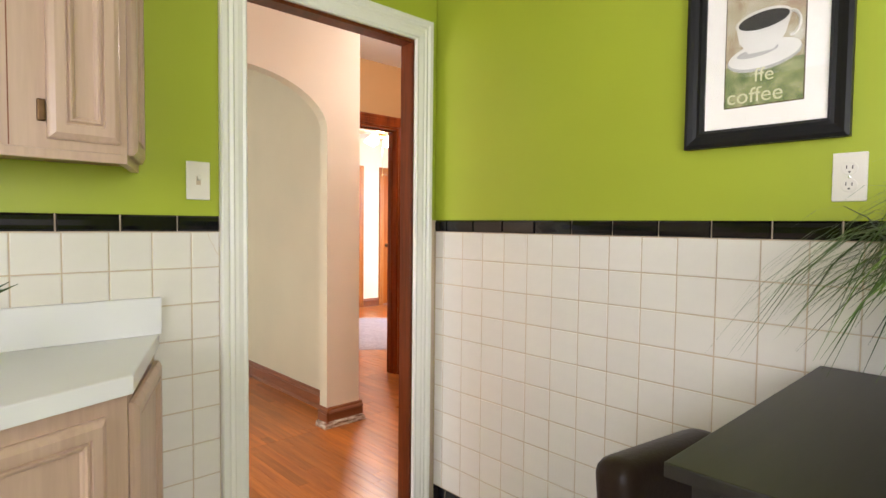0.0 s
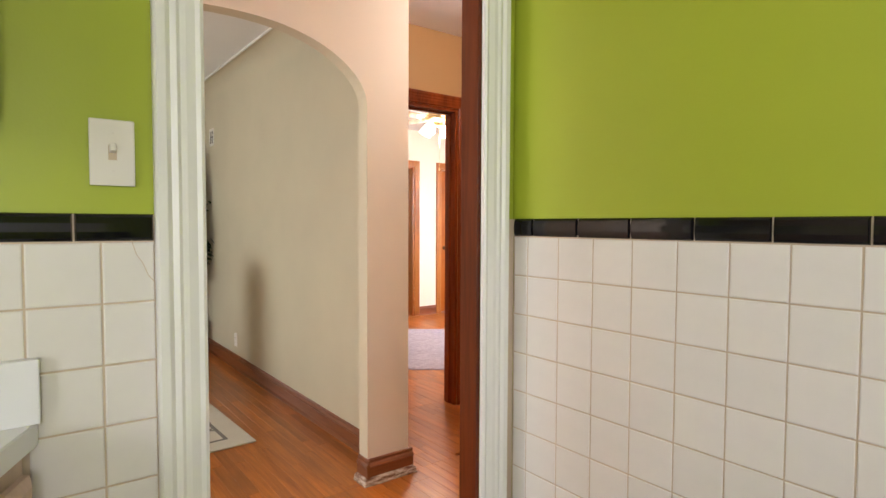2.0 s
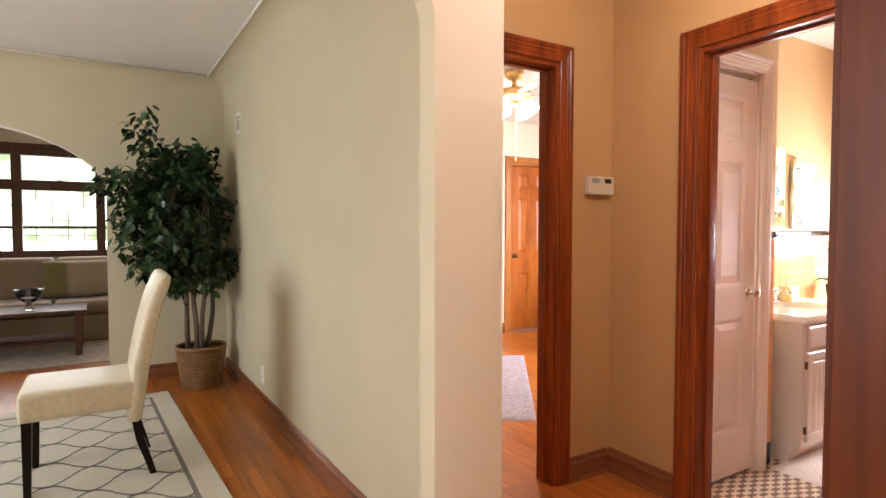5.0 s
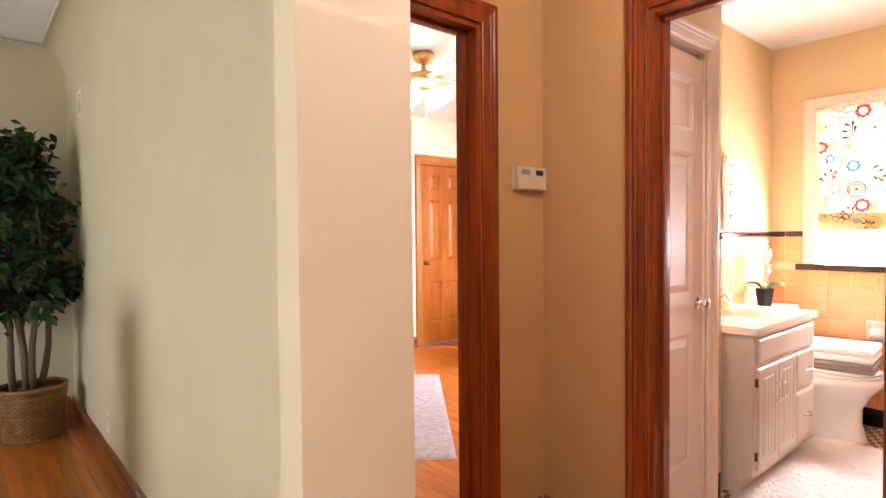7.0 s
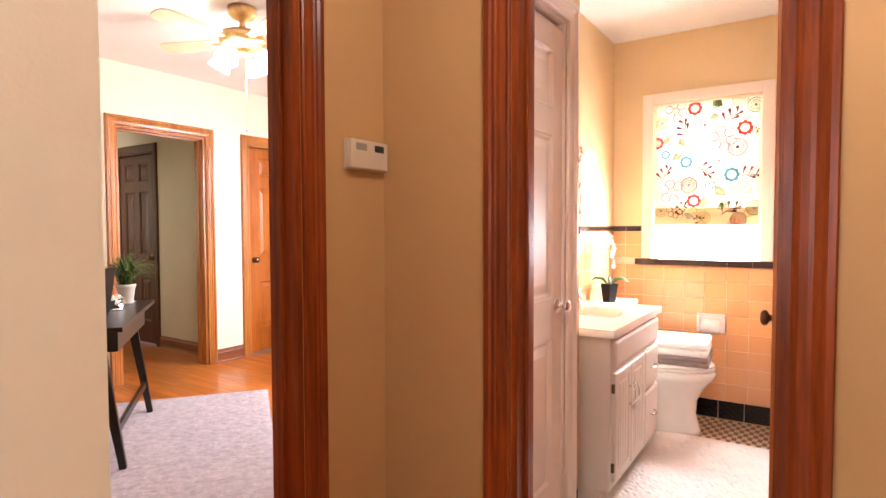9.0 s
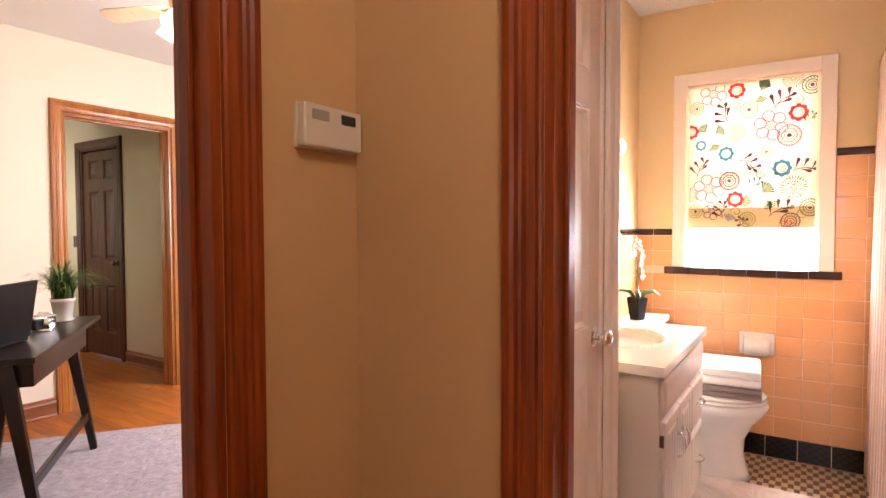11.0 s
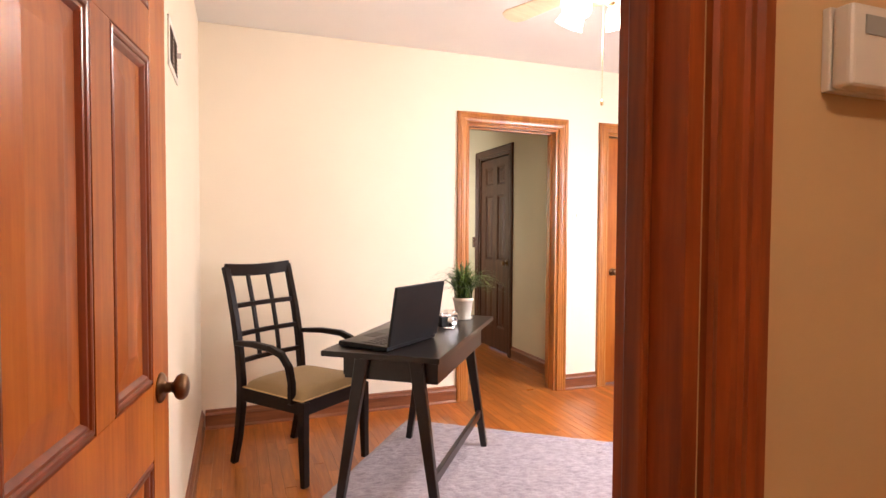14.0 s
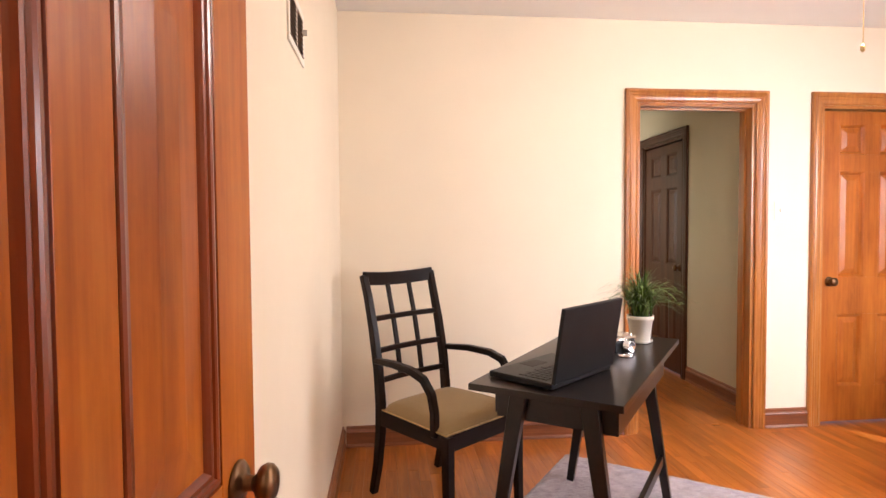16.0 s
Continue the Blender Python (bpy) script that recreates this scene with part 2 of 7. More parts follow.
def add_box(bm, x0, x1, y0, y1, z0, z1, bevel=0.0, m=None, seg=2):
    g = bmesh.new()
    bmesh.ops.create_cube(g, size=1)
    for v in g.verts:
        v.co = Vector((x0 + (v.co.x + 0.5) * (x1 - x0), y0 + (v.co.y + 0.5) * (y1 - y0), z0 + (v.co.z + 0.5) * (z1 - z0)))
    if bevel:
        bmesh.ops.bevel(g, geom=g.edges[:], offset=bevel, segments=seg, affect="EDGES", profile=0.6)
    return merge(bm, g, m)


def merge(bm, g, m=None):
    if m is not None:
        g.transform(m)
    me = bpy.data.meshes.new("tmp")
    g.to_mesh(me)
    g.free()
    bm.from_mesh(me)
    bpy.data.meshes.remove(me)
    return bm


def box(x0, x1, y0, y1, z0, z1, bevel=0.0, m=None, seg=2):
    return add_box(bmesh.new(), x0, x1, y0, y1, z0, z1, bevel, m, seg)


def lathe(profile, n=20, m=None, bm=None):
    """Turns (radius, height) pairs about z."""
    g = bmesh.new()
    rings = []
    for r, z in profile:
        rings.append([g.verts.new((r * math.cos(a * math.tau / n), r * math.sin(a * math.tau / n), z)) for a in range(n)])
    for a, b in zip(rings, rings[1:]):
        for k in range(n):
            g.faces.new((a[k], a[(k + 1) % n], b[(k + 1) % n], b[k]))
    for ring, r in ((rings[0], -1), (rings[-1], 1)):
        if profile[0 if r < 0 else -1][0] > 1e-5:
            g.faces.new(ring[::r] if r < 0 else ring)
    bmesh.ops.remove_doubles(g, verts=g.verts, dist=1e-6)
    bmesh.ops.recalc_face_normals(g, faces=g.faces)
    return merge(bm if bm is not None else bmesh.new(), g, m)


def tube(points, radius, n=8, bm=None, flat=1.0):
    """A bar along points; radius may be a number or one per point."""
    g = bmesh.new()
    pts = [Vector(p) for p in points]
    rad = radius if isinstance(radius, (list, tuple)) else [radius] * len(pts)
    rings = []
    side = None
    for k, p in enumerate(pts):
        d = (pts[min(k + 1, len(pts) - 1)] - pts[max(k - 1, 0)]).normalized()
        if side is None:
            side = d.orthogonal().normalized()
        side = (side - d * side.dot(d)).normalized()
        up = d.cross(side)
        rings.append([g.verts.new(p + rad[k] * (side * math.cos(a * math.tau / n) + up * flat * math.sin(a * math.tau / n))) for a in range(n)])
    for a, b in zip(rings, rings[1:]):
        for k in range(n):
            g.faces.new((a[k], a[(k + 1) % n], b[(k + 1) % n], b[k]))
    g.faces.new(rings[0][::-1])
    g.faces.new(rings[-1])
    bmesh.ops.recalc_face_normals(g, faces=g.faces)
    return merge(bm if bm is not None else bmesh.new(), g)


def bar(points, w, d, bm=None, bevel=0.004, axis=(0, 1, 0)):
    """A rectangular bar bent along points: w across in the plane of bending, d along the given axis."""
    g = bmesh.new()
    pts = [Vector(p) for p in points]
    ws = w if isinstance(w, (list, tuple)) else [w] * len(pts)
    ax = Vector(axis).normalized()
    rings = []
    for k, p in enumerate(pts):
        t = (pts[min(k + 1, len(pts) - 1)] - pts[max(k - 1, 0)]).normalized()
        s = t.cross(ax).normalized()
        rings.append([g.verts.new(p + s * a * ws[k] / 2 + ax * b * d / 2) for a, b in ((-1, -1), (1, -1), (1, 1), (-1, 1))])
    for a, b in zip(rings, rings[1:]):
        for k in range(4):
            g.faces.new((a[k], a[(k + 1) % 4], b[(k + 1) % 4], b[k]))
    g.faces.new(rings[0][::-1])
    g.faces.new(rings[-1])
    bmesh.ops.recalc_face_normals(g, faces=g.faces)
    if bevel:
        bmesh.ops.bevel(g, geom=g.edges[:], offset=bevel, segments=1, affect="EDGES")
    return merge(bm if bm is not None else bmesh.new(), g)


def prism(outline, depth, m=None, bm=None, bevel=0.0):
    """Extrudes a closed outline in x and z along y from 0 to depth."""
    g = bmesh.new()
    a = [g.verts.new((x, 0, z)) for x, z in outline]
    b = [g.verts.new((x, depth, z)) for x, z in outline]
    g.faces.new(a)
    g.faces.new(b[::-1])
    for k in range(len(a)):
        j = (k + 1) % len(a)
        g.faces.new((a[j], a[k], b[k], b[j]))
    bmesh.ops.recalc_face_normals(g, faces=g.faces)
    if bevel:
        bmesh.ops.bevel(g, geom=g.edges[:], offset=bevel, segments=2, affect="EDGES")
    return merge(bm if bm is not None else bmesh.new(), g, m)


def wall(name, u0, u1, w0, w1, top, holes, mats, along="x", m_low=None):
    """A wall from u0 to u1 along an axis, w0 to w1 thick, with holes (u, u, z, z) right through it. mats: low side, high side."""
    us = sorted({u0, u1, *[h[0] for h in holes], *[h[1] for h in holes]})
    zs = sorted({0.0, top, *[h[2] for h in holes], *[h[3] for h in holes]})
    bm = bmesh.new()

    def solid(i, j):
        if not (0 <= i < len(us) - 1 and 0 <= j < len(zs) - 1):
            return False
        cu, cz = (us[i] + us[i + 1]) / 2, (zs[j] + zs[j + 1]) / 2
        return not any(h[0] < cu < h[1] and h[2] < cz < h[3] for h in holes)

    def quad(pts, mi):
        f = bm.faces.new([bm.verts.new((u, w, z) if along == "x" else (w, u, z)) for u, w, z in pts])
        f.material_index = mi

    for i in range(len(us) - 1):
        for j in range(len(zs) - 1):
            if not solid(i, j):
                continue
            a, b, c, d = us[i], us[i + 1], zs[j], zs[j + 1]
            quad([(a, w0, c), (b, w0, c), (b, w0, d), (a, w0, d)], 0)
            quad([(a, w1, c), (b, w1, c), (b, w1, d), (a, w1, d)], 1)
            for di, dj, pts in ((-1, 0, [(a, w0, c), (a, w1, c), (a, w1, d), (a, w0, d)]), (1, 0, [(b, w0, c), (b, w1, c), (b, w1, d), (b, w0, d)]),
                                (0, -1, [(a, w0, c), (b, w0, c), (b, w1, c), (a, w1, c)]), (0, 1, [(a, w0, d), (b, w0, d), (b, w1, d), (a, w1, d)])):
                if not solid(i + di, j + dj):
                    quad(pts, 0)
    bmesh.ops.remove_doubles(bm, verts=bm.verts, dist=1e-5)
    bmesh.ops.recalc_face_normals(bm, faces=bm.faces)
    return tagged(part(name, bm, mats), kind="structure")


CASING = [(0.0, 0.0), (0.0, 0.012), (0.006, 0.016), (0.014, 0.013), (0.030, 0.017), (0.040, 0.017), (0.046, 0.021), (0.056, 0.018), (0.064, 0.024), (0.078, 0.024), (0.082, 0.018), (0.082, 0.0)]


def casing(name, u0, u1, ztop, m, material, parent, width=0.082, label="", depth=1.0, legs=(True, True)):
    """Moulded door casing round an opening; local u along x, out of the wall along -y."""
    k = width / 0.082
    prof = [(o * k, d * depth) for o, d in CASING]
    bm = bmesh.new()
    stations = []
    for s in range(4):
        row = []
        for o, d in prof:
            x = u0 - o if s < 2 else u1 + o
            z = 0.0 if s in (0, 3) else ztop + o
            row.append(bm.verts.new((x, -d, z)))
        stations.append(row)
    for s, (a, b) in enumerate(zip(stations, stations[1:])):
        if (s == 0 and not legs[0]) or (s == 2 and not legs[1]):
            continue
        for q in range(len(prof) - 1):
            bm.faces.new((a[q], a[q + 1], b[q + 1], b[q]))
    bmesh.ops.recalc_face_normals(bm, faces=bm.faces)
    bm.transform(m)
    return part(name, bm, material, parent, label)


def jamb(name, u0, u1, ztop, depth, m, material, parent, t=0.02, stop=True, label=""):
    """The lining of an opening, with a door stop, from y=0 to depth."""
    bm = bmesh.new()
    add_box(bm, u0 - 0.001, u0 + t, 0.002, depth - 0.002, 0, ztop, 0.001)
    add_box(bm, u1 - t, u1 + 0.001, 0.002, depth - 0.002, 0, ztop, 0.001)
    add_box(bm, u0 + t, u1 - t, 0.002, depth - 0.002, ztop - t, ztop + 0.001, 0.001)
    if stop:
        y0, y1 = depth * 0.45, depth * 0.45 + 0.034
        add_box(bm, u0 + t, u0 + t + 0.011, y0, y1, 0, ztop - t, 0.003)
        add_box(bm, u1 - t - 0.011, u1 - t, y0, y1, 0, ztop - t, 0.003)
        add_box(bm, u0 + t, u1 - t, y0, y1, ztop - t - 0.011, ztop - t, 0.003)
    bm.transform(m)
    return part(name, bm, material, parent, label)


SKIRT = [(0.0, 0.0), (0.022, 0.0), (0.022, 0.006), (0.016, 0.017), (0.014, 0.018), (0.014, 0.082), (0.019, 0.088), (0.014, 0.098), (0.008, 0.104), (0.008, 0.116), (0.003, 0.122), (0.0, 0.122)]


def baseboard(x0, y0, x1, y1, normal, material, h=0.122):
    """Moulded baseboard with shoe along a wall line; normal points into the room."""
    d = Vector((x1 - x0, y1 - y0, 0))
    n = Vector((*normal, 0))
    bm = bmesh.new()
    rows = [[bm.verts.new(Vector((x0, y0, 0)) + d * s + n * o + Vector((0, 0, z * h / 0.122))) for o, z in SKIRT] for s in (0, 1)]
    for q in range(len(SKIRT) - 1):
        bm.faces.new((rows[0][q], rows[0][q + 1], rows[1][q + 1], rows[1][q]))
    bm.faces.new(rows[0])
    bm.faces.new(rows[1][::-1])
    bmesh.ops.recalc_face_normals(bm, faces=bm.faces)
    return tagged(part("baseboard", bm, material), kind="structure")


def sheet(name, x0, x1, y0, y1, z0, z1, material, label=""):
    return tagged(part(name, box(x0, x1, y0, y1, z0, z1), material), label, kind="structure")


# ---- the plan ----
XK, YK = 1.611, 1.776          # tiled faces of the kitchen
WT = 0.006                     # tile thickness
YK2 = 1.850                    # hall side of the kitchen wall
KD0, KD1, KDH = 0.776, 1.485, 2.009
YP, YPB = 2.973, 3.055         # arch wall
XPL, XPR = 1.809, 2.044        # pillar
XDIN = 1.970                   # dining face of the partition
YH, YH2 = 3.656, 3.776         # hall end wall
D20, D21, DH = 2.145, 2.905, 2.051
XH, XH2 = 3.274, 3.395         # bath wall
BD0, BD1 = 2.467, 3.172
XBL, XBR = 2.227, 6.080        # bedroom
YB = 6.986
D30, D31 = 4.030, 4.802
D40, D41 = 5.255, 5.985
XBW, YBL = 5.750, 3.605        # bath window wall and vanity wall
YBC, XBC = 3.250, 4.075        # linen closet front and its end
YDF = 6.860                    # dining far wall
TOP = 2.545

wall("wall_kitchen_door", -2.0, XK, YK + WT, YK2, TOP, [(KD0, KD1, 0, KDH)], [M_GREEN, M_CREAM])
wall("wall_kitchen_right", -2.0, YK2, XK + WT, XK + 0.13, TOP, [], [M_GREEN, M_TAN], "y")
wall("wall_kitchen_left", -2.0, YK2, -2.13, -2.0, TOP, [(-1.0, 0.2, 1.1, 2.1)], [M_GREEN, M_GREEN], "y")
# Unseen wall, set close so the light falls off towards the door.
wall("wall_kitchen_back", -2.0, XK + WT, -1.38, -1.25, TOP, [(-0.5, 0.9, 0.95, 2.05)], [M_GREEN, M_GREEN])
# Added panel that keeps direct sun out of the kitchen.
sheet("kitchen_sun_block", -0.5, 0.9, -1.34, -1.32, 0.95, 2.05, M_WHITE, "unseen white panel blocking sun at the kitchen opening")
# Unseen panel, its hole cut to shape the sun strip on the study floor.
wall("sun_slit_panel", 3.85, 5.9, XBR + 0.002, XBR + 0.006, 2.1, [(3.85, 5.9, 0, 0.80), (5.50, 5.72, 0.81, 0.99)], [M_WHITE, M_WHITE], "y")
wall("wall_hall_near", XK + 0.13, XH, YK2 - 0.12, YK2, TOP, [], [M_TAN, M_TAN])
# Unseen end wall; its opening is assumed, to back the added lamp.
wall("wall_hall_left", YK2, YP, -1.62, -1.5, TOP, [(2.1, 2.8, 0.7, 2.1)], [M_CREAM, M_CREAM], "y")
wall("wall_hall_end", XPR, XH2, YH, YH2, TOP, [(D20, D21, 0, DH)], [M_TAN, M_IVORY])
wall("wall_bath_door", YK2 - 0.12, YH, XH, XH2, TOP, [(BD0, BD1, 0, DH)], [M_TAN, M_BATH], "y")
wall("wall_partition", YPB, YDF, XDIN, XPR, TOP, [], [M_SAGE, M_TAN], "y")
wall("wall_bedroom_left", 4.62, YB, XPR + 0.002, XBL, TOP, [], [M_IVORY, M_IVORY], "y")
wall("wall_behind_door", YH2, 4.62, XPR + 0.002, 2.105, TOP, [], [M_IVORY, M_IVORY], "y")
wall("wall_bedroom_far", XPR, XBR + 0.12, YB, YB + 0.134, TOP, [(D30, D31, 0, DH), (D40, D41, 0, DH)], [M_IVORY, M_TAN])
wall("wall_bedroom_right", YH2, YB, XBR, XBR + 0.12, TOP, [(3.85, 5.9, 0.80, 2.1)], [M_IVORY, M_IVORY], "y")
wall("wall_bedroom_near", XH2, XBR + 0.12, YH2 - 0.13, YH2, TOP, [], [M_BATH, M_IVORY])
wall("wall_bath_vanity", XBC, XBW + 0.12, YBL + WT, YH2 - 0.132, TOP, [], [M_BATH, M_BATH])
wall("wall_bath_window", 1.7, YBL + WT, XBW + WT, XBW + 0.13, TOP, [(2.698, 3.341, 1.03, 2.066)], [M_BATH, M_BATH], "y")
wall("wall_bath_tub", XH2, XBW + 0.13, 1.58, 1.70, TOP, [], [M_BATH, M_BATH])
wall("wall_linen_closet", XH2, XBC, YBC + WT, YBC + 0.09, TOP, [(3.46, 3.915, 0, DH)], [M_BATH, M_BATH])
wall("wall_linen_closet_end", YBC + 0.09, YBL + WT, XBC - 0.09, XBC, TOP, [], [M_BATH, M_BATH], "y")
# corridor beyond the bedroom
wall("wall_corridor_right", YB + 0.134, 9.6, 4.99, 5.11, TOP, [(8.17, 8.90, 0, DH)], [M_SAGE, M_SAGE], "y")
wall("wall_corridor_left", YB + 0.134, 9.6, 3.78, 3.90, TOP, [(8.5, 9.3, 0.9, 2.0)], [M_SAGE, M_SAGE], "y")
wall("wall_corridor_end", 3.78, 5.11, 9.6, 9.72, TOP, [], [M_SAGE, M_SAGE])
# dining and living rooms
wall("wall_dining_left", YP, YDF, -2.12, -2.0, TOP, [(4.0, 5.8, 0.75, 2.1)], [M_SAGE, M_SAGE], "y")
wall("wall_living_right", YDF + 0.13, 10.0, 2.3, 2.42, TOP, [], [M_SAGE, M_SAGE], "y")
wall("wall_living_left", YDF + 0.13, 10.0, -2.62, -2.5, TOP, [], [M_SAGE, M_SAGE], "y")
wall("wall_living_window", -2.62, 2.42, 9.9, 10.02, TOP, [(-0.63, 1.87, 0.95, 2.2)], [M_SAGE, M_SAGE])


def arch_outline(x0, x1, a0, a1, spring, rise, top, n=28, p=2.2, q=0.547):
    c, h = (a0 + a1) / 2, (a1 - a0) / 2
    pts = [(x0, 0), (a0, 0)]
    for k in range(n + 1):
        u = -math.cos(math.pi * k / n)
        pts.append((c + h * u, spring + rise * max(0.0, 1 - abs(u) ** p) ** q))
    return pts + [(a1, 0), (x1, 0), (x1, top), (x0, top)]


def arch_wall(name, outline, y, depth, front, back):
    bm = prism(outline, depth, Matrix.Translation((0, y, 0)))
    bm.faces.ensure_lookup_table()
    for f in bm.faces:
        f.material_index = 0 if f.normal.y < -0.9 else 1
    for e in bm.edges:
        if len(e.link_faces) == 2 and e.calc_face_angle(0) > 1.2 and all(abs(v.co.z) > 0.01 for v in e.verts) and all(v.co.z < TOP - 0.1 for v in e.verts):
            e.smooth = True
    return tagged(part(name, bm, [front, back]), kind="structure")


arch_wall("wall_arch", arch_outline(-1.5, XPR, 0.59, XPL, 1.83, 0.297, TOP), YP, YPB - YP, M_CREAM, M_SAGE)
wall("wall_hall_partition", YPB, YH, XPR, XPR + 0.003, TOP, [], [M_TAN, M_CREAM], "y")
arch_wall("wall_dining_arch", arch_outline(-2.5, XDIN, -1.1, 1.075, 1.55, 0.50, TOP), YDF, 0.13, M_SAGE, M_SAGE)

sheet("ceiling_kitchen", -2.13, XK + 0.13, -2.13, YK2, TOP, TOP + 0.05, M_CEIL)
sheet("ceiling_hall", -1.62, XH2, YK2, YH, TOP + 0.001, TOP + 0.05, M_CEIL)
sheet("ceiling_bedroom", XPR, XBR + 0.12, YH, 9.72, TOP + 0.002, TOP + 0.05, M_CEIL)
sheet("ceiling_bath", XH2, XBW + 0.13, 1.58, YH, TOP - 0.022, TOP + 0.03, M_CEIL)
sheet("ceiling_living", -2.62, 2.42, YDF, 10.02, TOP + 0.003, TOP + 0.05, M_CEIL)


def cove_ceiling():
    """Dining ceiling: flat field with a bead, and plaster coves that roll down into the walls."""
    x0, x1, y0, y1, r, drop = -2.0, XDIN, YPB, YDF, 0.15, 0.17
    z = 2.53
    sheet("ceiling_dining", x0 - 0.1, x1 + 0.05, y0 - 0.1, y1 + 0.1, z + 0.012, z + 0.06, M_CEIL)
    bm = bmesh.new()
    for side in range(4):
        rows = []
        for k in range(21):
            a = math.pi / 2 * k / 20
            i = r * (1 - math.cos(a))
            ring = ((x0 + i, y0 + i), (x1 - i, y0 + i), (x1 - i, y1 - i), (x0 + i, y1 - i))
            rows.append([bm.verts.new((*ring[q % 4], z - drop * (1 - math.sin(a)))) for q in (side, side + 1)])
        for a, b in zip(rows, rows[1:]):
            bm.faces.new((a[0], a[1], b[1], b[0]))
    tagged(part("trim_cove", bm, M_SAGE, smooth=True), kind="structure")
    bm = bmesh.new()
    i = r
    for a, b in (((x0 + i, y0 + i), (x1 - i, y0 + i)), ((x1 - i, y0 + i), (x1 - i, y1 - i)), ((x1 - i, y1 - i), (x0 + i, y1 - i)), ((x0 + i, y1 - i), (x0 + i, y0 + i))):
        tube([(*a, z + 0.002), (*b, z + 0.002)], 0.009, 8, bm)
    tagged(part("trim_bead", bm, M_WHITE, smooth=True), kind="structure")


cove_ceiling()
sheet("floor_kitchen", -2.13, XK + 0.13, -2.13, YK2 - 0.07, -0.06, -0.002, paint("grey_vinyl_floor", (0.35, 0.32, 0.28), 0.4))
sheet("floor_bath", XH2 - 0.05, XBW + 0.13, 1.58, YBL + 0.1, -0.06, -0.006, M_GROUT)


# ---- doors and casings ----
def facing(side, at):
    """Turns the casing's own frame (u along x, out along -y) so that it faces a wall: -y, +y, -x or +x at that place."""
    if side == "-y":
        return Matrix.Translation((0, at, 0))
    if side == "+y":
        return Matrix.Translation((0, at, 0)) @ Matrix.Diagonal((1, -1, 1, 1))
    if side == "-x":
        return Matrix.Translation((at, 0, 0)) @ Matrix(((0, 1, 0, 0), (1, 0, 0, 0), (0, 0, 1, 0), (0, 0, 0, 1)))
    return Matrix.Translation((at, 0, 0)) @ Matrix(((0, -1, 0, 0), (1, 0, 0, 0), (0, 0, 1, 0), (0, 0, 0, 1)))


door_1 = empty("door_1", (0, 0, 0), 0, "open kitchen doorway with white painted casing and dark wood lining", "doorway", kind="structure")
casing("casing", KD0, KD1, KDH, facing("-y", YK), M_WHITE, door_1, 0.088, "white painted moulded casing", 0.95)
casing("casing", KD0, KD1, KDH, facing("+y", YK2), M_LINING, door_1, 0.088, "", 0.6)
jamb("jamb", KD0 - 0.0105, KD1, KDH, YK2 - YK, facing("-y", YK), M_LINING, door_1, 0.012, False, "dark brown wooden lining")
part("jamb_face", box(KD0 + 0.0016, KD0 + 0.004, YK + 0.002, YK2 - 0.003, 0, KDH - 0.013), M_WHITE, door_1, "white painted edge of the lining")

door_2 = empty("door_2", (0, 0, 0), 0, "mahogany-stained doorway from the hall to the study", "doorway", kind="structure")
casing("casing", D20, D21, DH, facing("-y", YH), M_CAS, door_2, 0.082, "", 0.75)
casing("casing", D20, D21, DH, facing("+y", YH2), M_HONEY, door_2, 0.082)
jamb("jamb", D20, D21, DH, YH2 - YH, facing("-y", YH), M_CAS, door_2, 0.02)

door_3 = empty("door_3", (0, 0, 0), 0, "mahogany-stained doorway to the bathroom", "doorway", kind="structure")
casing("casing", BD0, BD1, DH, facing("-x", XH), M_CAS, door_3, 0.086, "", 0.75)
jamb("jamb", BD0, BD1, DH, XH2 - XH, facing("-x", XH), M_CAS, door_3, 0.02)
casing("casing", BD0, BD1, DH, facing("+x", XH2), M_WDOOR, door_3, 0.07)

door_4 = empty("door_4", (0, 0, 0), 0, "honey-coloured wooden doorway to the dim corridor", "doorway", kind="structure")
casing("casing", D30, D31, DH, facing("-y", YB), M_HONEY, door_4, 0.08)
jamb("jamb", D30, D31, DH, 0.134, facing("-y", YB), M_HONEY, door_4, 0.02)
door_5 = empty("door_5", (0, 0, 0), 0, "closet doorway with honey-coloured casing", "doorway", kind="structure")
casing("casing", D40, D41, DH, facing("-y", YB), M_HONEY, door_5, 0.08)
jamb("jamb", D40, D41, DH, 0.134, facing("-y", YB), M_HONEY, door_5, 0.02)


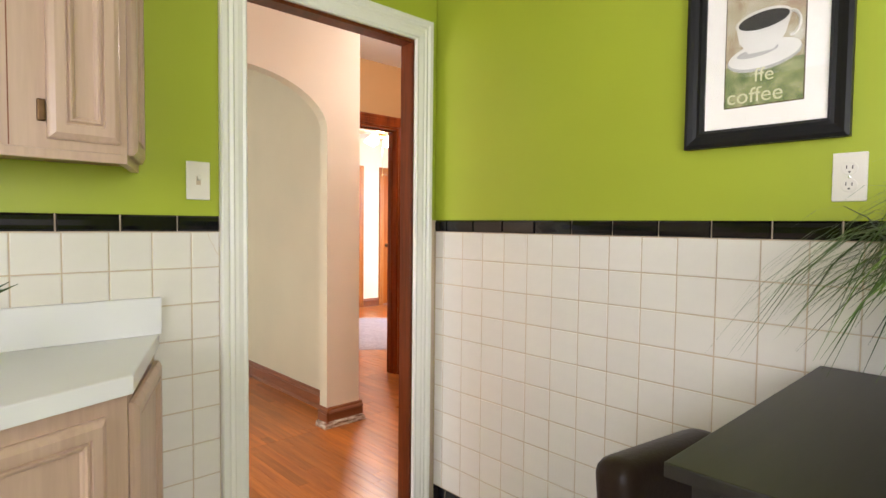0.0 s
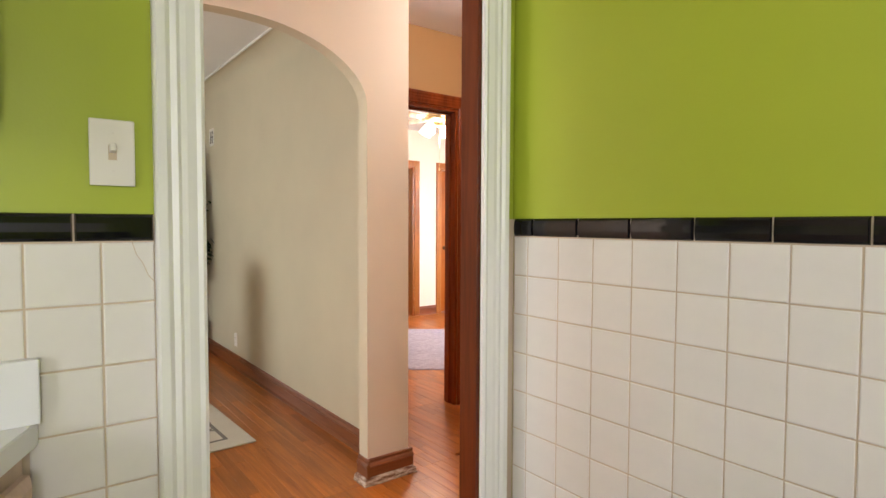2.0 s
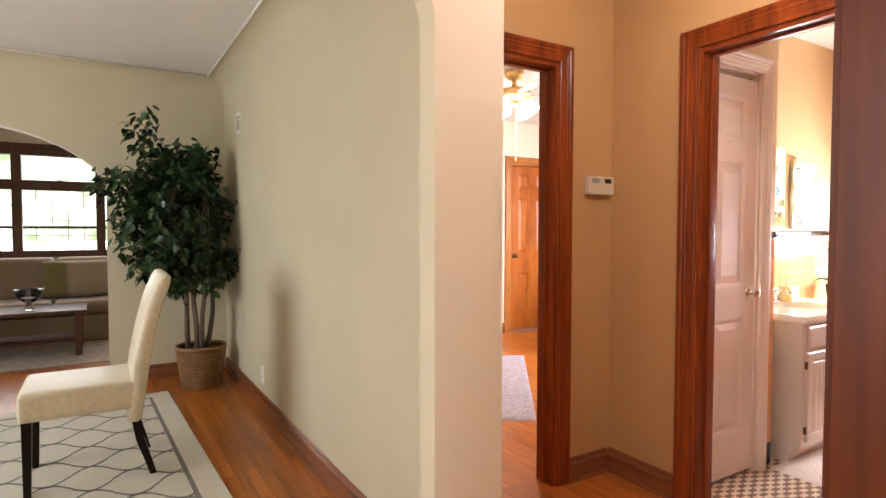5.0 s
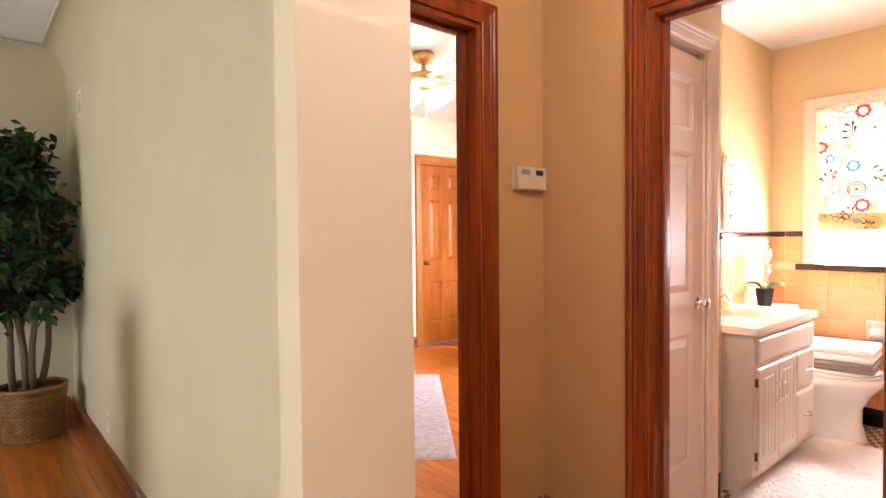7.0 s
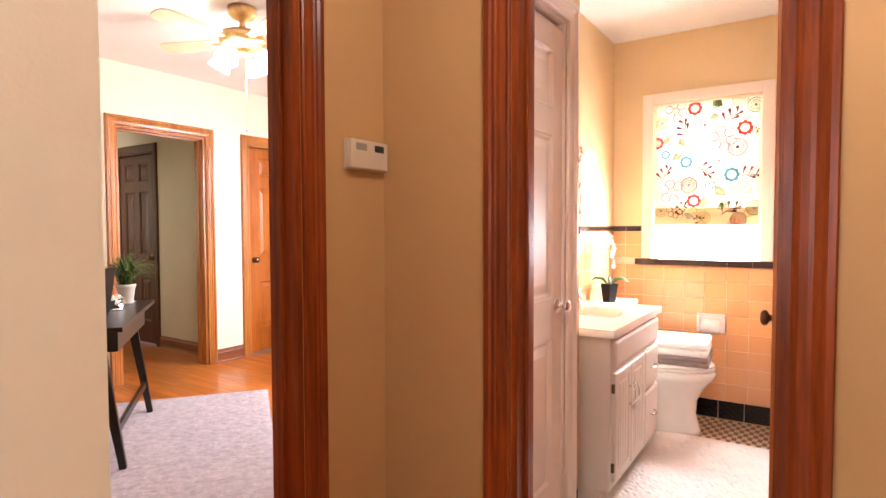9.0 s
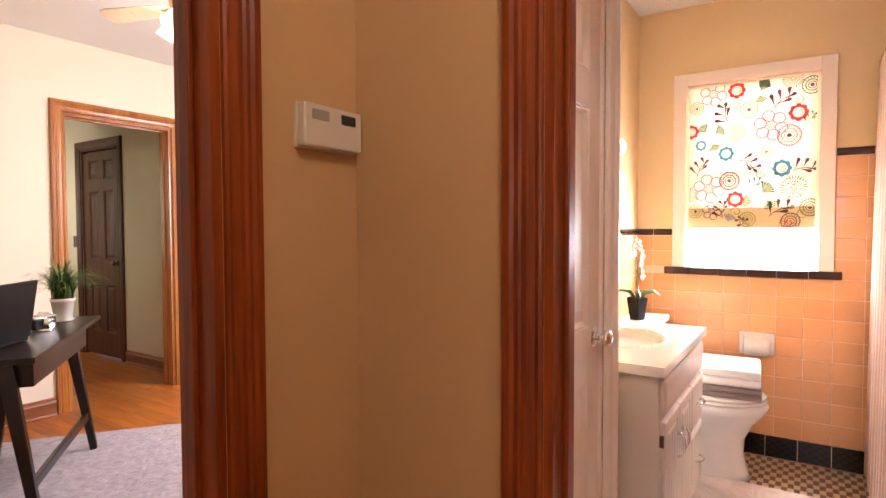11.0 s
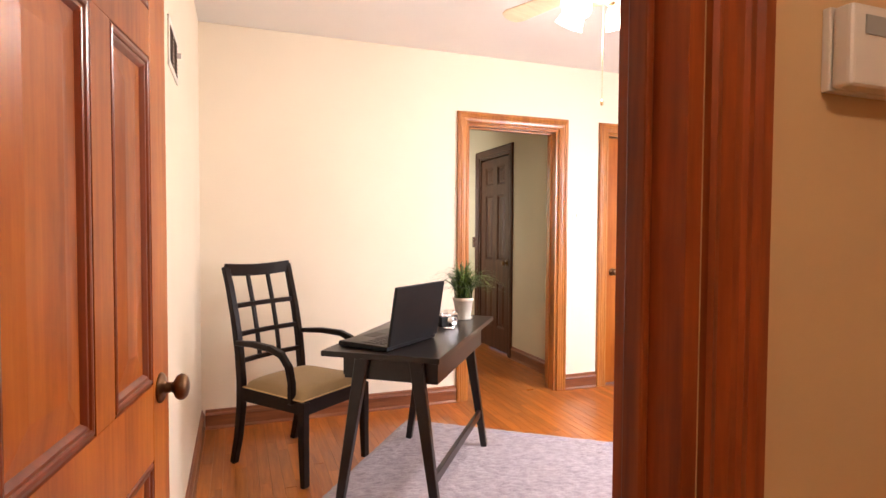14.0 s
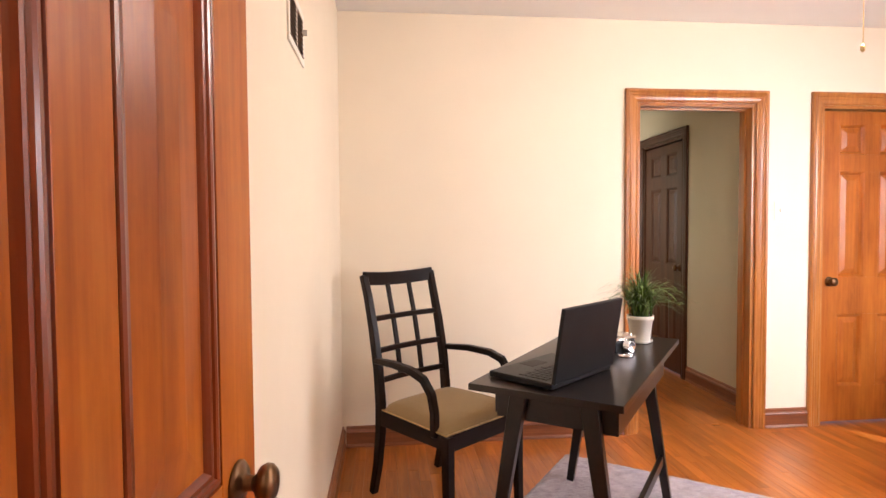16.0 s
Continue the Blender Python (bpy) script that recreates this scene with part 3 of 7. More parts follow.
def door_leaf(name, w, h, t, material, label, layout, parent=None, stile=0.11, mid=None, bead=None, off=0.0):
    """A panelled leaf, hinge edge at x=0, standing on z=0, thickness centred on y. layout: rows of (z, z, panels across)."""
    root = empty(name, (0, 0, 0), 0, label, "door")
    bm = bmesh.new()
    zs = [0.0] + [z for r in layout for z in r[:2]] + [h]
    add_box(bm, 0, stile, -t / 2, t / 2, 0, h, 0.002)
    add_box(bm, w - stile, w, -t / 2, t / 2, 0, h, 0.002)
    for a, b in zip(zs[0::2], zs[1::2]):
        add_box(bm, stile, w - stile, -t / 2, t / 2, a, b, 0.0015)
    panels = []
    for z0, z1, k in layout:
        mid = mid or stile * 0.95
        inner = (w - 2 * stile - mid * (k - 1)) / k
        for j in range(k):
            x0 = stile + j * (inner + mid + off)
            x1 = x0 + inner + (off if j == 0 else -off)
            panels.append((x0, x1, z0, z1))
            if j < k - 1:
                add_box(bm, x1, x1 + mid, -t / 2, t / 2, z0, z1, 0.0015)
    part("frame", bm, material, root)
    for x0, x1, z0, z1 in panels:
        if bead:
            add = bmesh.new()
            for s in (-1, 1):
                loops = []
                for inset, d in ((0.0, 0.50), (0.001, 0.43), (0.003, 0.42), (0.005, 0.50), (0.010, 0.53), (0.014, 0.50), (0.016, 0.41), (0.018, 0.43), (0.022, 0.41), (0.026, 0.30), (0.029, 0.20)):
                    loops.append([add.verts.new((x, s * d * t, z)) for x, z in ((x0 + inset, z0 + inset), (x1 - inset, z0 + inset), (x1 - inset, z1 - inset), (x0 + inset, z1 - inset))])
                for a, b in zip(loops, loops[1:]):
                    for q in range(4):
                        add.faces.new((a[q], a[(q + 1) % 4], b[(q + 1) % 4], b[q]))
            bmesh.ops.recalc_face_normals(add, faces=add.faces)
            part("moulding", add, bead, root, "dark red-brown moulding")
        bm = bmesh.new()
        for s in (-1, 1):
            loops = []
            for inset, d in ((0.022, 0.20), (0.034, 0.21), (0.072, 0.34), (0.078, 0.36), (0.08, 0.36)) if bead else ((0.0, 0.50), (0.003, 0.40), (0.008, 0.42), (0.014, 0.24), (0.018, 0.12), (0.024, 0.12), (0.052, 0.36), (0.055, 0.39), (0.060, 0.39)):
                loops.append([bm.verts.new((x, s * d * t, z)) for x, z in ((x0 + inset, z0 + inset), (x1 - inset, z0 + inset), (x1 - inset, z1 - inset), (x0 + inset, z1 - inset))])
            for a, b in zip(loops, loops[1:]):
                for q in range(4):
                    bm.faces.new((a[q], a[(q + 1) % 4], b[(q + 1) % 4], b[q]))
            bm.faces.new(loops[-1])
        bmesh.ops.recalc_face_normals(bm, faces=bm.faces)
        part("panel", bm, material, root)
    return root


def knob_set(root, x, z, t, material, label, glassy=None, r=0.027):
    """Rosette, neck and knob on both faces of a leaf."""
    for s in (-1, 1):
        turn = Matrix.Translation((x, s * t / 2, z)) @ Matrix.Rotation(-s * math.pi / 2, 4, "X")
        ros = part("rosette", lathe([(0.031, 0), (0.031, 0.003), (0.027, 0.007), (0.014, 0.010), (0.011, 0.014), (0.0105, 0.024)], 24, turn), material, root, label, True)
        part("knob", lathe([(0.010, 0.022), (0.013, 0.027), (r * 0.85, 0.032), (r, 0.039), (r * 0.97, 0.046), (r * 0.75, 0.052), (r * 0.4, 0.055), (0.0, 0.056)], 24, turn), glassy or material, ros, "", True)


def hinge(root, x, z, y, material):
    bm = tube([(x, y, z - 0.045), (x, y, z + 0.045)], 0.007, 10)
    for e in (-0.05, 0.05):
        lathe([(0.0, -0.008), (0.006, -0.004), (0.006, 0.004), (0.0, 0.008)], 10, Matrix.Translation((x, y, z + e)), bm)
    part("hinge", bm, material, root, "", True)


SIX = [(0.23, 0.70, 2), (0.94, 1.62, 2), (1.73, 1.92, 2)]
study_door = door_leaf("panel_door", 0.752, 2.034, 0.036, M_DOOR, "open amber varnished panel door with bronze knob", [(0.24, 0.80, 2), (0.95, 1.59, 2), (1.68, 1.92, 2)], None, 0.108, 0.078, M_BEAD, 0.028)
knob_set(study_door, 0.69, 0.932, 0.036, M_BRONZE, "antique bronze rosette")
hinge(study_door, 0.0, 0.25, -0.02, M_BRONZE)
hinge(study_door, 0.0, 1.75, -0.02, M_BRONZE)
study_door.matrix_world = pose(D20 + 0.025, YH2 + 0.004, 0.008, 0, 0, 81.5)

closet_door = door_leaf("panel_door", D41 - D40 - 0.05, 2.0, 0.036, M_HONEYDOOR, "closed honey-amber six-panel closet door", SIX, None, 0.11)
knob_set(closet_door, 0.055, 0.915, 0.036, M_BRONZE, "dark bronze rosette")
hinge(closet_door, D41 - D40 - 0.052, 0.3, -0.018, M_BRONZE)
hinge(closet_door, D41 - D40 - 0.052, 1.72, -0.018, M_BRONZE)
closet_door.matrix_world = pose(D40 + 0.025, YB + 0.036, 0.014)

corridor_door = door_leaf("panel_door", 0.69, 2.0, 0.036, M_DARKDOOR, "closed dark brown six-panel corridor door", SIX)
knob_set(corridor_door, 0.63, 0.92, 0.036, M_BRONZE, "dark bronze rosette")
corridor_door.matrix_world = pose(5.02, 8.88, 0.014, 0, 0, -90)
door_6 = empty("door_6", (0, 0, 0), 0, "corridor doorway with dark brown casing", "doorway", kind="structure")
casing("casing", 8.17, 8.90, DH, facing("-x", 4.99), M_DARKDOOR, door_6, 0.075)
jamb("jamb", 8.17, 8.90, DH, 0.12, facing("-x", 4.99), M_DARKDOOR, door_6, 0.018)

linen_door = door_leaf("panel_door", 0.435, 2.0, 0.034, M_WDOOR, "closed white painted panel door of the linen closet", [(0.22, 0.80, 1), (0.96, 1.58, 1), (1.68, 1.90, 1)], None, 0.095)
knob_set(linen_door, 0.385, 0.925, 0.034, M_CHROME, "chrome rosette", M_CHROME, 0.024)
linen_door.matrix_world = pose(3.47, YBC + 0.03, 0.012)
door_7 = empty("door_7", (0, 0, 0), 0, "linen closet doorway with white casing", "doorway", kind="structure")
casing("casing", 3.46, 3.915, DH, facing("-y", YBC), M_WDOOR, door_7, 0.078, "", 1.0, (False, True))
jamb("jamb", 3.46, 3.915, DH, 0.084, facing("-y", YBC), M_WDOOR, door_7, 0.012)

# baseboards
baseboard(XDIN, YPB + 0.02, XDIN, YDF, (-1, 0), M_BASE)
baseboard(1.075, YDF, XDIN - 0.022, YDF, (0, -1), M_BASEX)
baseboard(XPL - 0.0, YP, XPR + 0.022, YP, (0, -1), M_BASEX)
baseboard(XPL, YP - 0.022, XPL, YPB, (-1, 0), M_BASE)
M_SCUFF = scuffed("scuffed_pale_shoe_moulding")
SHOE = [(0.014, 0.0), (0.034, 0.0), (0.034, 0.007), (0.029, 0.012), (0.030, 0.020), (0.027, 0.027), (0.020, 0.034), (0.0145, 0.036)]
bm = bmesh.new()
rows = [[bm.verts.new((x + ox * o, y - o, z)) for o, z in SHOE] for x, y, ox in ((XPL, YP, -1), (XPR, YP, 1))]
rows.insert(0, [bm.verts.new((XPL - o, YPB, z)) for o, z in SHOE])
rows.append([bm.verts.new((XPR + 0.003 + o, YP + 0.08, z)) for o, z in SHOE])
for a, b in zip(rows, rows[1:]):
    for q in range(len(SHOE) - 1):
        bm.faces.new((a[q], a[q + 1], b[q + 1], b[q]))
bmesh.ops.recalc_face_normals(bm, faces=bm.faces)
tagged(part("trim", bm, M_SCUFF), "pale scuffed shoe moulding round the pillar base", kind="structure")
baseboard(XPR + 0.003, YP, XPR + 0.003, YH, (1, 0), M_BASE)
baseboard(D21 + 0.084, YH, XH - 0.022, YH, (0, -1), M_BASEX)
baseboard(XH, BD1 + 0.088, XH, YH, (-1, 0), M_BASE)
baseboard(XH, YK2, XH, BD0 - 0.088, (-1, 0), M_BASE)
baseboard(XBL, 4.62, XBL, YB, (1, 0), M_BASE)
baseboard(XBL + 0.022, YB, D30 - 0.082, YB, (0, -1), M_BASEX)
baseboard(D31 + 0.082, YB, D40 - 0.082, YB, (0, -1), M_BASEX)
baseboard(XBR, YH2, XBR, YB, (-1, 0), M_BASE)
baseboard(4.99, YB + 0.134, 4.99, 8.09, (-1, 0), M_BASE)
baseboard(3.90, 9.6, 4.99, 9.6, (0, -1), M_BASEX)


# ---- wall plates, vents ----
def switch_plate(at, turn, label, cover=None):
    cover = cover or M_PLATE
    root = empty("light_switch", at, turn, label, "switch")
    part("plate", box(-0.035, 0.035, -0.006, 0, -0.058, 0.058, 0.0025), cover, root)
    part("toggle", box(-0.005, 0.005, -0.019, -0.004, -0.002, 0.012, 0.002, Matrix.Rotation(radians(-14), 4, "X")), cover, root)
    part("slot", box(-0.0065, 0.0065, -0.0064, -0.004, -0.013, 0.013), M_GROUT, root)
    for z in (-0.033, 0.033):
        part("screw", lathe([(0.003, 0), (0.003, 0.0012), (0.0, 0.0016)], 10, Matrix.Translation((0, -0.006, z)) @ Matrix.Rotation(math.pi / 2, 4, "X")), M_PLATE, root)
    return root


def outlet(at, turn, label):
    root = empty("power_outlet", at, turn, label, "outlet")
    part("plate", box(-0.035, 0.035, -0.006, 0, -0.058, 0.058, 0.0025), M_PLATE, root)
    for z in (-0.02, 0.02):
        face = part("socket", lathe([(0.0165, 0), (0.0165, 0.0018), (0.015, 0.0025), (0.0, 0.0025)], 20, Matrix.Translation((0, -0.006, z)) @ Matrix.Rotation(math.pi / 2, 4, "X")), M_PLATE, root)
        bm = bmesh.new()
        for x in (-0.006, 0.006):
            add_box(bm, x - 0.001, x + 0.001, -0.0092, -0.008, z - 0.001, z + 0.007)
        add_box(bm, -0.002, 0.002, -0.0092, -0.008, z - 0.010, z - 0.006)
        part("slots", bm, M_SLOT, face)
    part("screw", lathe([(0.003, 0), (0.003, 0.0012), (0.0, 0.0016)], 10, Matrix.Translation((0, -0.006, 0)) @ Matrix.Rotation(math.pi / 2, 4, "X")), M_CHROME, root)
    return root


def wall_vent(at, turn, w, h, label):
    root = empty("wall_vent", at, turn, label, "vent")
    bm = bmesh.new()
    f = 0.022
    for a in ((-w / 2, w / 2, h / 2 - f, h / 2), (-w / 2, w / 2, -h / 2, -h / 2 + f), (-w / 2, -w / 2 + f, -h / 2 + f, h / 2 - f), (w / 2 - f, w / 2, -h / 2 + f, h / 2 - f), (-0.006, 0.006, -h / 2 + f, h / 2 - f)):
        add_box(bm, a[0], a[1], -0.007, 0, a[2], a[3], 0.0015)
    part("frame", bm, M_PLATE, root)
    part("backing", box(-w / 2 + 0.01, w / 2 - 0.01, -0.001, 0.0, -h / 2 + 0.01, h / 2 - 0.01), M_SLOT, root)
    n = 9
    for k in range(n):
        z = -h / 2 + f + (h - 2 * f) * (k + 0.5) / n
        part("slat", box(-w / 2 + f, w / 2 - f, -0.006, 0.004, -0.0008, 0.0008, 0, Matrix.Translation((0, -0.003, z)) @ Matrix.Rotation(radians(38), 4, "X")), M_BRONZE, root)
    part("lever", box(w / 2 - 0.034, w / 2 - 0.028, -0.022, -0.004, 0.01, 0.03, 0.002), M_PLATE, root)
    return root


switch_plate((0.623, YK, 1.386), 0, "white toggle light switch on the lime wall beside the doorway")
outlet((XK + WT, 0.321, 1.383), -90, "white double power outlet on the lime wall under the picture")


# ---- kitchen cabinets and counter ----
def cab_door(root, w, h, material, name="door", knob=None):
    """A raised-panel cabinet door, lower left corner at the origin, facing -y."""
    bm = bmesh.new()
    loops = []
    for inset, d in ((0.0, 0.0), (0.0, 0.010), (0.004, 0.014), (0.014, 0.020), (0.034, 0.020), (0.036, 0.013), (0.039, 0.013), (0.042, 0.019), (0.045, 0.019), (0.047, 0.014), (0.051, 0.012), (0.054, 0.008), (0.057, 0.008)):
        loops.append([bm.verts.new((x, -d, z)) for x, z in ((inset, inset), (w - inset, inset), (w - inset, h - inset), (inset, h - inset))])
    for a, b in zip(loops, loops[1:]):
        for q in range(4):
            bm.faces.new((a[q], a[(q + 1) % 4], b[(q + 1) % 4], b[q]))
    bm.faces.new(loops[-1])
    bm.faces.new(loops[0][::-1])
    bmesh.ops.recalc_face_normals(bm, faces=bm.faces)
    return part(name, bm, material, root)


def poly_body(pts, z0, z1, bevel=0.0):
    bm = bmesh.new()
    a = [bm.verts.new((x, y, z0)) for x, y in pts]
    b = [bm.verts.new((x, y, z1)) for x, y in pts]
    bm.faces.new(a[::-1])
    bm.faces.new(b)
    for k in range(len(a)):
        j = (k + 1) % len(a)
        bm.faces.new((a[k], a[j], b[j], b[k]))
    bmesh.ops.recalc_face_normals(bm, faces=bm.faces)
    if bevel:
        bmesh.ops.bevel(bm, geom=bm.edges[:], offset=bevel, segments=2, affect="EDGES")
    return bm


def along(p, q, s):
    """Pose on the line from p to q, s metres along, facing away to the right of it."""
    a = math.degrees(math.atan2(q[1] - p[1], q[0] - p[0]))
    d = Vector((q[0] - p[0], q[1] - p[1])).normalized()
    return p[0] + d.x * s, p[1] + d.y * s, a


def base_cabinet():
    a, b, c = (-0.75, 0.955), (0.318, 1.345), (0.492, 1.752)
    root = empty("base_cabinet", (0, 0, 0), 0, "pickled oak base cabinet with an angled end panel", "cabinet")
    part("body", poly_body([(-0.75, 1.765), a, b, (0.485, 1.765)], 0.09, 0.889, 0.002), M_CAB, root)
    part("toe_kick", poly_body([(-0.7, 1.76), (-0.7, 1.03), (0.27, 1.39), (0.42, 1.76)], 0.0, 0.09), M_SLOT, root)
    for s, w in ((0.67, 0.415), (0.20, 0.40)):
        x, y, t = along(a, b, s)
        d = cab_door(root, w, 0.712, M_CAB)
        d.matrix_world = pose(x, y, 0.14, 0, 0, t)
    x, y, t = along(b, c, 0.02)
    cab_door(root, 0.40, 0.72, M_CAB).matrix_world = pose(x, y, 0.14, 0, 0, t)
    top = empty("countertop", (0, 0, 0), 0, "white laminate countertop with clipped corner and backsplash", "countertop")
    part("slab", poly_body([(-0.75, 1.772), (-0.75, 0.93), (0.325, 1.321), (0.507, 1.772)], 0.8905, 0.931, 0.002), M_LAM, top)
    part("backsplash", box(-0.75, 0.510, 1.752, 1.774, 0.9312, 1.039, 0.003), M_LAM, top)


def upper_cabinet():
    a, b, c = (-0.45, 1.46), (0.368, 1.52), (0.458, 1.770)
    root = empty("wall_cabinet", (0, 0, 0), 0, "pickled oak wall cabinet with raised-panel doors and an angled end", "cabinet")
    part("body", poly_body([(-0.45, 1.778), a, b, (0.462, 1.778)], 1.418, 2.16, 0.001), M_CAB, root)
    # Underside in a darker, browner wood than the cabinet body.
    part("bottom_panel", poly_body([(-0.44, 1.775), (-0.44, 1.475), (0.354, 1.535), (0.444, 1.775)], 1.412, 1.4178), M_BASEX, root, "brown wooden underside")
    for p, q in ((a, b), (b, c)):
        x, y, t = along(p, q, 0)
        part("bottom_rail", box(0.001, math.hypot(q[0] - p[0], q[1] - p[1]), 0.0005, 0.019, 1.397, 1.4178, 0.001), M_CAB, root).matrix_world = pose(x, y, 0, 0, 0, t)
    x, y, t = along(a, b, 0.591)
    part("frame_seam", box(-0.0012, 0.0012, -0.0006, 0.002, 1.42, 2.155), M_BASEX, root, "dark seam of the face frame").matrix_world = pose(x, y, 0, 0, 0, t)
    for s, w in ((0.658, 0.145), (0.076, 0.47)):
        x, y, t = along(a, b, s)
        cab_door(root, w, 0.66, M_CAB).matrix_world = pose(x, y, 1.44, 0, 0, t)
    x, y, t = along(b, c, 0.02)
    cab_door(root, 0.225, 0.70, M_CAB).matrix_world = pose(x, y, 1.42, 0, 0, t)
    x, y, t = along(a, b, 0.648)
    part("hinge", box(-0.008, 0.008, -0.010, 0, -0.024, 0.024, 0.003), M_BRONZE, root, "dark bronze hinge").matrix_world = pose(x, y, 1.50, 0, 0, t)
    part("light_strip", box(-0.05, 0.13, 1.60, 1.66, 1.394, 1.4118, 0.003), M_PLATE, root, "white lamp strip under the cabinet")


base_cabinet()
upper_cabinet()


# ---- framed print ----
def framed_print():
    root = empty("framed_picture", (XK, 0.514, 1.74), -90, "black-framed coffee cup print with a cream mat on the lime wall", "picture")
    W, H, f = 0.194, 0.262, 0.05
    prof = [(0.0, 0.0), (0.0, 0.022), (0.010, 0.027), (0.022, 0.024), (0.032, 0.020), (0.040, 0.021), (0.048, 0.012), (0.05, 0.004)]
    bm = bmesh.new()
    rows = [[bm.verts.new((sx * (W - o), -d, sz * (H - o))) for o, d in prof] for sx, sz in ((-1, -1), (1, -1), (1, 1), (-1, 1))]
    for k in range(4):
        a, b = rows[k], rows[(k + 1) % 4]
        for q in range(len(prof) - 1):
            bm.faces.new((a[q], b[q], b[q + 1], a[q + 1]))
    bmesh.ops.recalc_face_normals(bm, faces=bm.faces)
    part("frame", bm, M_BLACKP, root, "black moulded wooden frame")
    part("mat", box(-W + f - 0.004, W - f + 0.004, -0.006, 0, -H + f - 0.004, H - f + 0.004), paint("cream_mat_board", (0.82, 0.78, 0.70), 0.8), root)
    m, n, l, b = node_mat("painted_print_ground", 0.6)
    v = coords(n, l, (1, 1, 1))
    g = noise_node(n, l, v, 26, 5)
    l.new(ramp(n, l, g, [(0.3, (0.09, 0.14, 0.04)), (0.5, (0.24, 0.27, 0.11)), (0.7, (0.42, 0.38, 0.20))]), b.inputs["Base Color"])
    part("print_border", box(-0.095, 0.095, -0.0068, -0.005, -0.160, 0.173), paint("dark_print_border", (0.10, 0.07, 0.04), 0.7), root, "thin dark border of the print")
    ground = part("print", box(-0.092, 0.092, -0.0075, -0.005, -0.157, 0.17), m, root)
    m2, n, l, b = node_mat("painted_print_upper", 0.6)
    g = noise_node(n, l, coords(n, l), 20, 5)
    l.new(ramp(n, l, g, [(0.3, (0.28, 0.16, 0.09)), (0.5, (0.42, 0.36, 0.22)), (0.7, (0.52, 0.50, 0.40))]), b.inputs["Base Color"])
    part("print_upper", box(-0.092, 0.092, -0.0082, -0.007, -0.05, 0.17), m2, ground)
    white = paint("painted_cup_white", (0.66, 0.64, 0.58), 0.6, 60, 0.1, 0.15)
    coffee = paint("painted_coffee", (0.02, 0.018, 0.018), 0.5, 60, 0.1, 0.3)
    grey = paint("painted_cup_shade", (0.40, 0.39, 0.36), 0.6, 60, 0.1, 0.2)

    def disc(cx, cz, rx, rz, d, mat, name, tilt=0.0):
        g = bmesh.new()
        vs = []
        for k in range(32):
            a = k * math.tau / 32
            x, z = rx * math.cos(a), rz * math.sin(a)
            t = radians(tilt)
            vs.append(g.verts.new((max(-0.0915, min(0.0915, cx + x * math.cos(t) - z * math.sin(t))), -d, cz + x * math.sin(t) + z * math.cos(t))))
        g.faces.new(vs[::-1])
        part(name, g, mat, ground)

    disc(0.0, -0.035, 0.088, 0.036, 0.0086, grey, "saucer", 6)
    disc(0.0, -0.030, 0.086, 0.033, 0.0089, white, "saucer", 6)
    disc(-0.015, -0.022, 0.050, 0.012, 0.0091, grey, "saucer_well", 6)
    cup = bmesh.new()
    pts = [(-0.068, 0.052), (-0.060, 0.01), (-0.036, -0.024), (0.024, -0.022), (0.050, 0.012), (0.062, 0.062)]
    vs = [cup.verts.new((x, -0.0094, z)) for x, z in pts]
    cup.faces.new(vs)
    part("cup", cup, white, ground)
    disc(-0.003, 0.058, 0.066, 0.028, 0.0097, white, "cup_rim", 5)
    disc(-0.002, 0.057, 0.060, 0.022, 0.0100, coffee, "coffee", 5)
    ring = tube([(0.060 + 0.022 * math.sin(a), -0.0092, 0.035 + 0.030 * math.cos(a)) for a in [k * math.pi / 10 for k in range(11)]], 0.004, 6)
    part("cup_handle", ring, white, ground)
    cream = paint("painted_letter_cream", (0.62, 0.60, 0.36), 0.6, 60, 0.1, 0.1)
    for text, x, z, size in (("ffe", -0.022, -0.098, 0.050), ("coffee", -0.088, -0.150, 0.056)):
        cu = bpy.data.curves.new("lettering", "FONT")
        cu.body, cu.size, cu.extrude = text, size, 0.0002
        ob = new("lettering", cu)
        ob.data.materials.append(cream)
        ob.parent = ground
        ob.matrix_local = pose(x, -0.0086, z, 90)
    part("glazing", box(-W + f, W - f, -0.0125, -0.0115, -H + f, H - f), M_GLASS, root).visible_shadow = False


framed_print()


# ---- grassy plants ----
def leaf_mat(name, dark, light, rough=0.45):
    m, n, l, b = node_mat(name, rough)
    geo = n.new("ShaderNodeNewGeometry")
    col = ramp(n, l, geo.outputs["Random Per Island"], [(0.0, dark), (0.6, tuple((p + q) / 2 for p, q in zip(dark, light))), (1.0, light)])
    l.new(col, b.inputs["Base Color"])
    return m


M_GRASS = leaf_mat("green_grass_blades", (0.012, 0.04, 0.010), (0.15, 0.25, 0.045))
M_SOIL = cloth("dark_potting_soil", (0.03, 0.02, 0.013), 160, 1.0, 0.4)
M_POT = glaze("cream_ceramic_pot", (0.74, 0.70, 0.62), 0.3, 0.02)


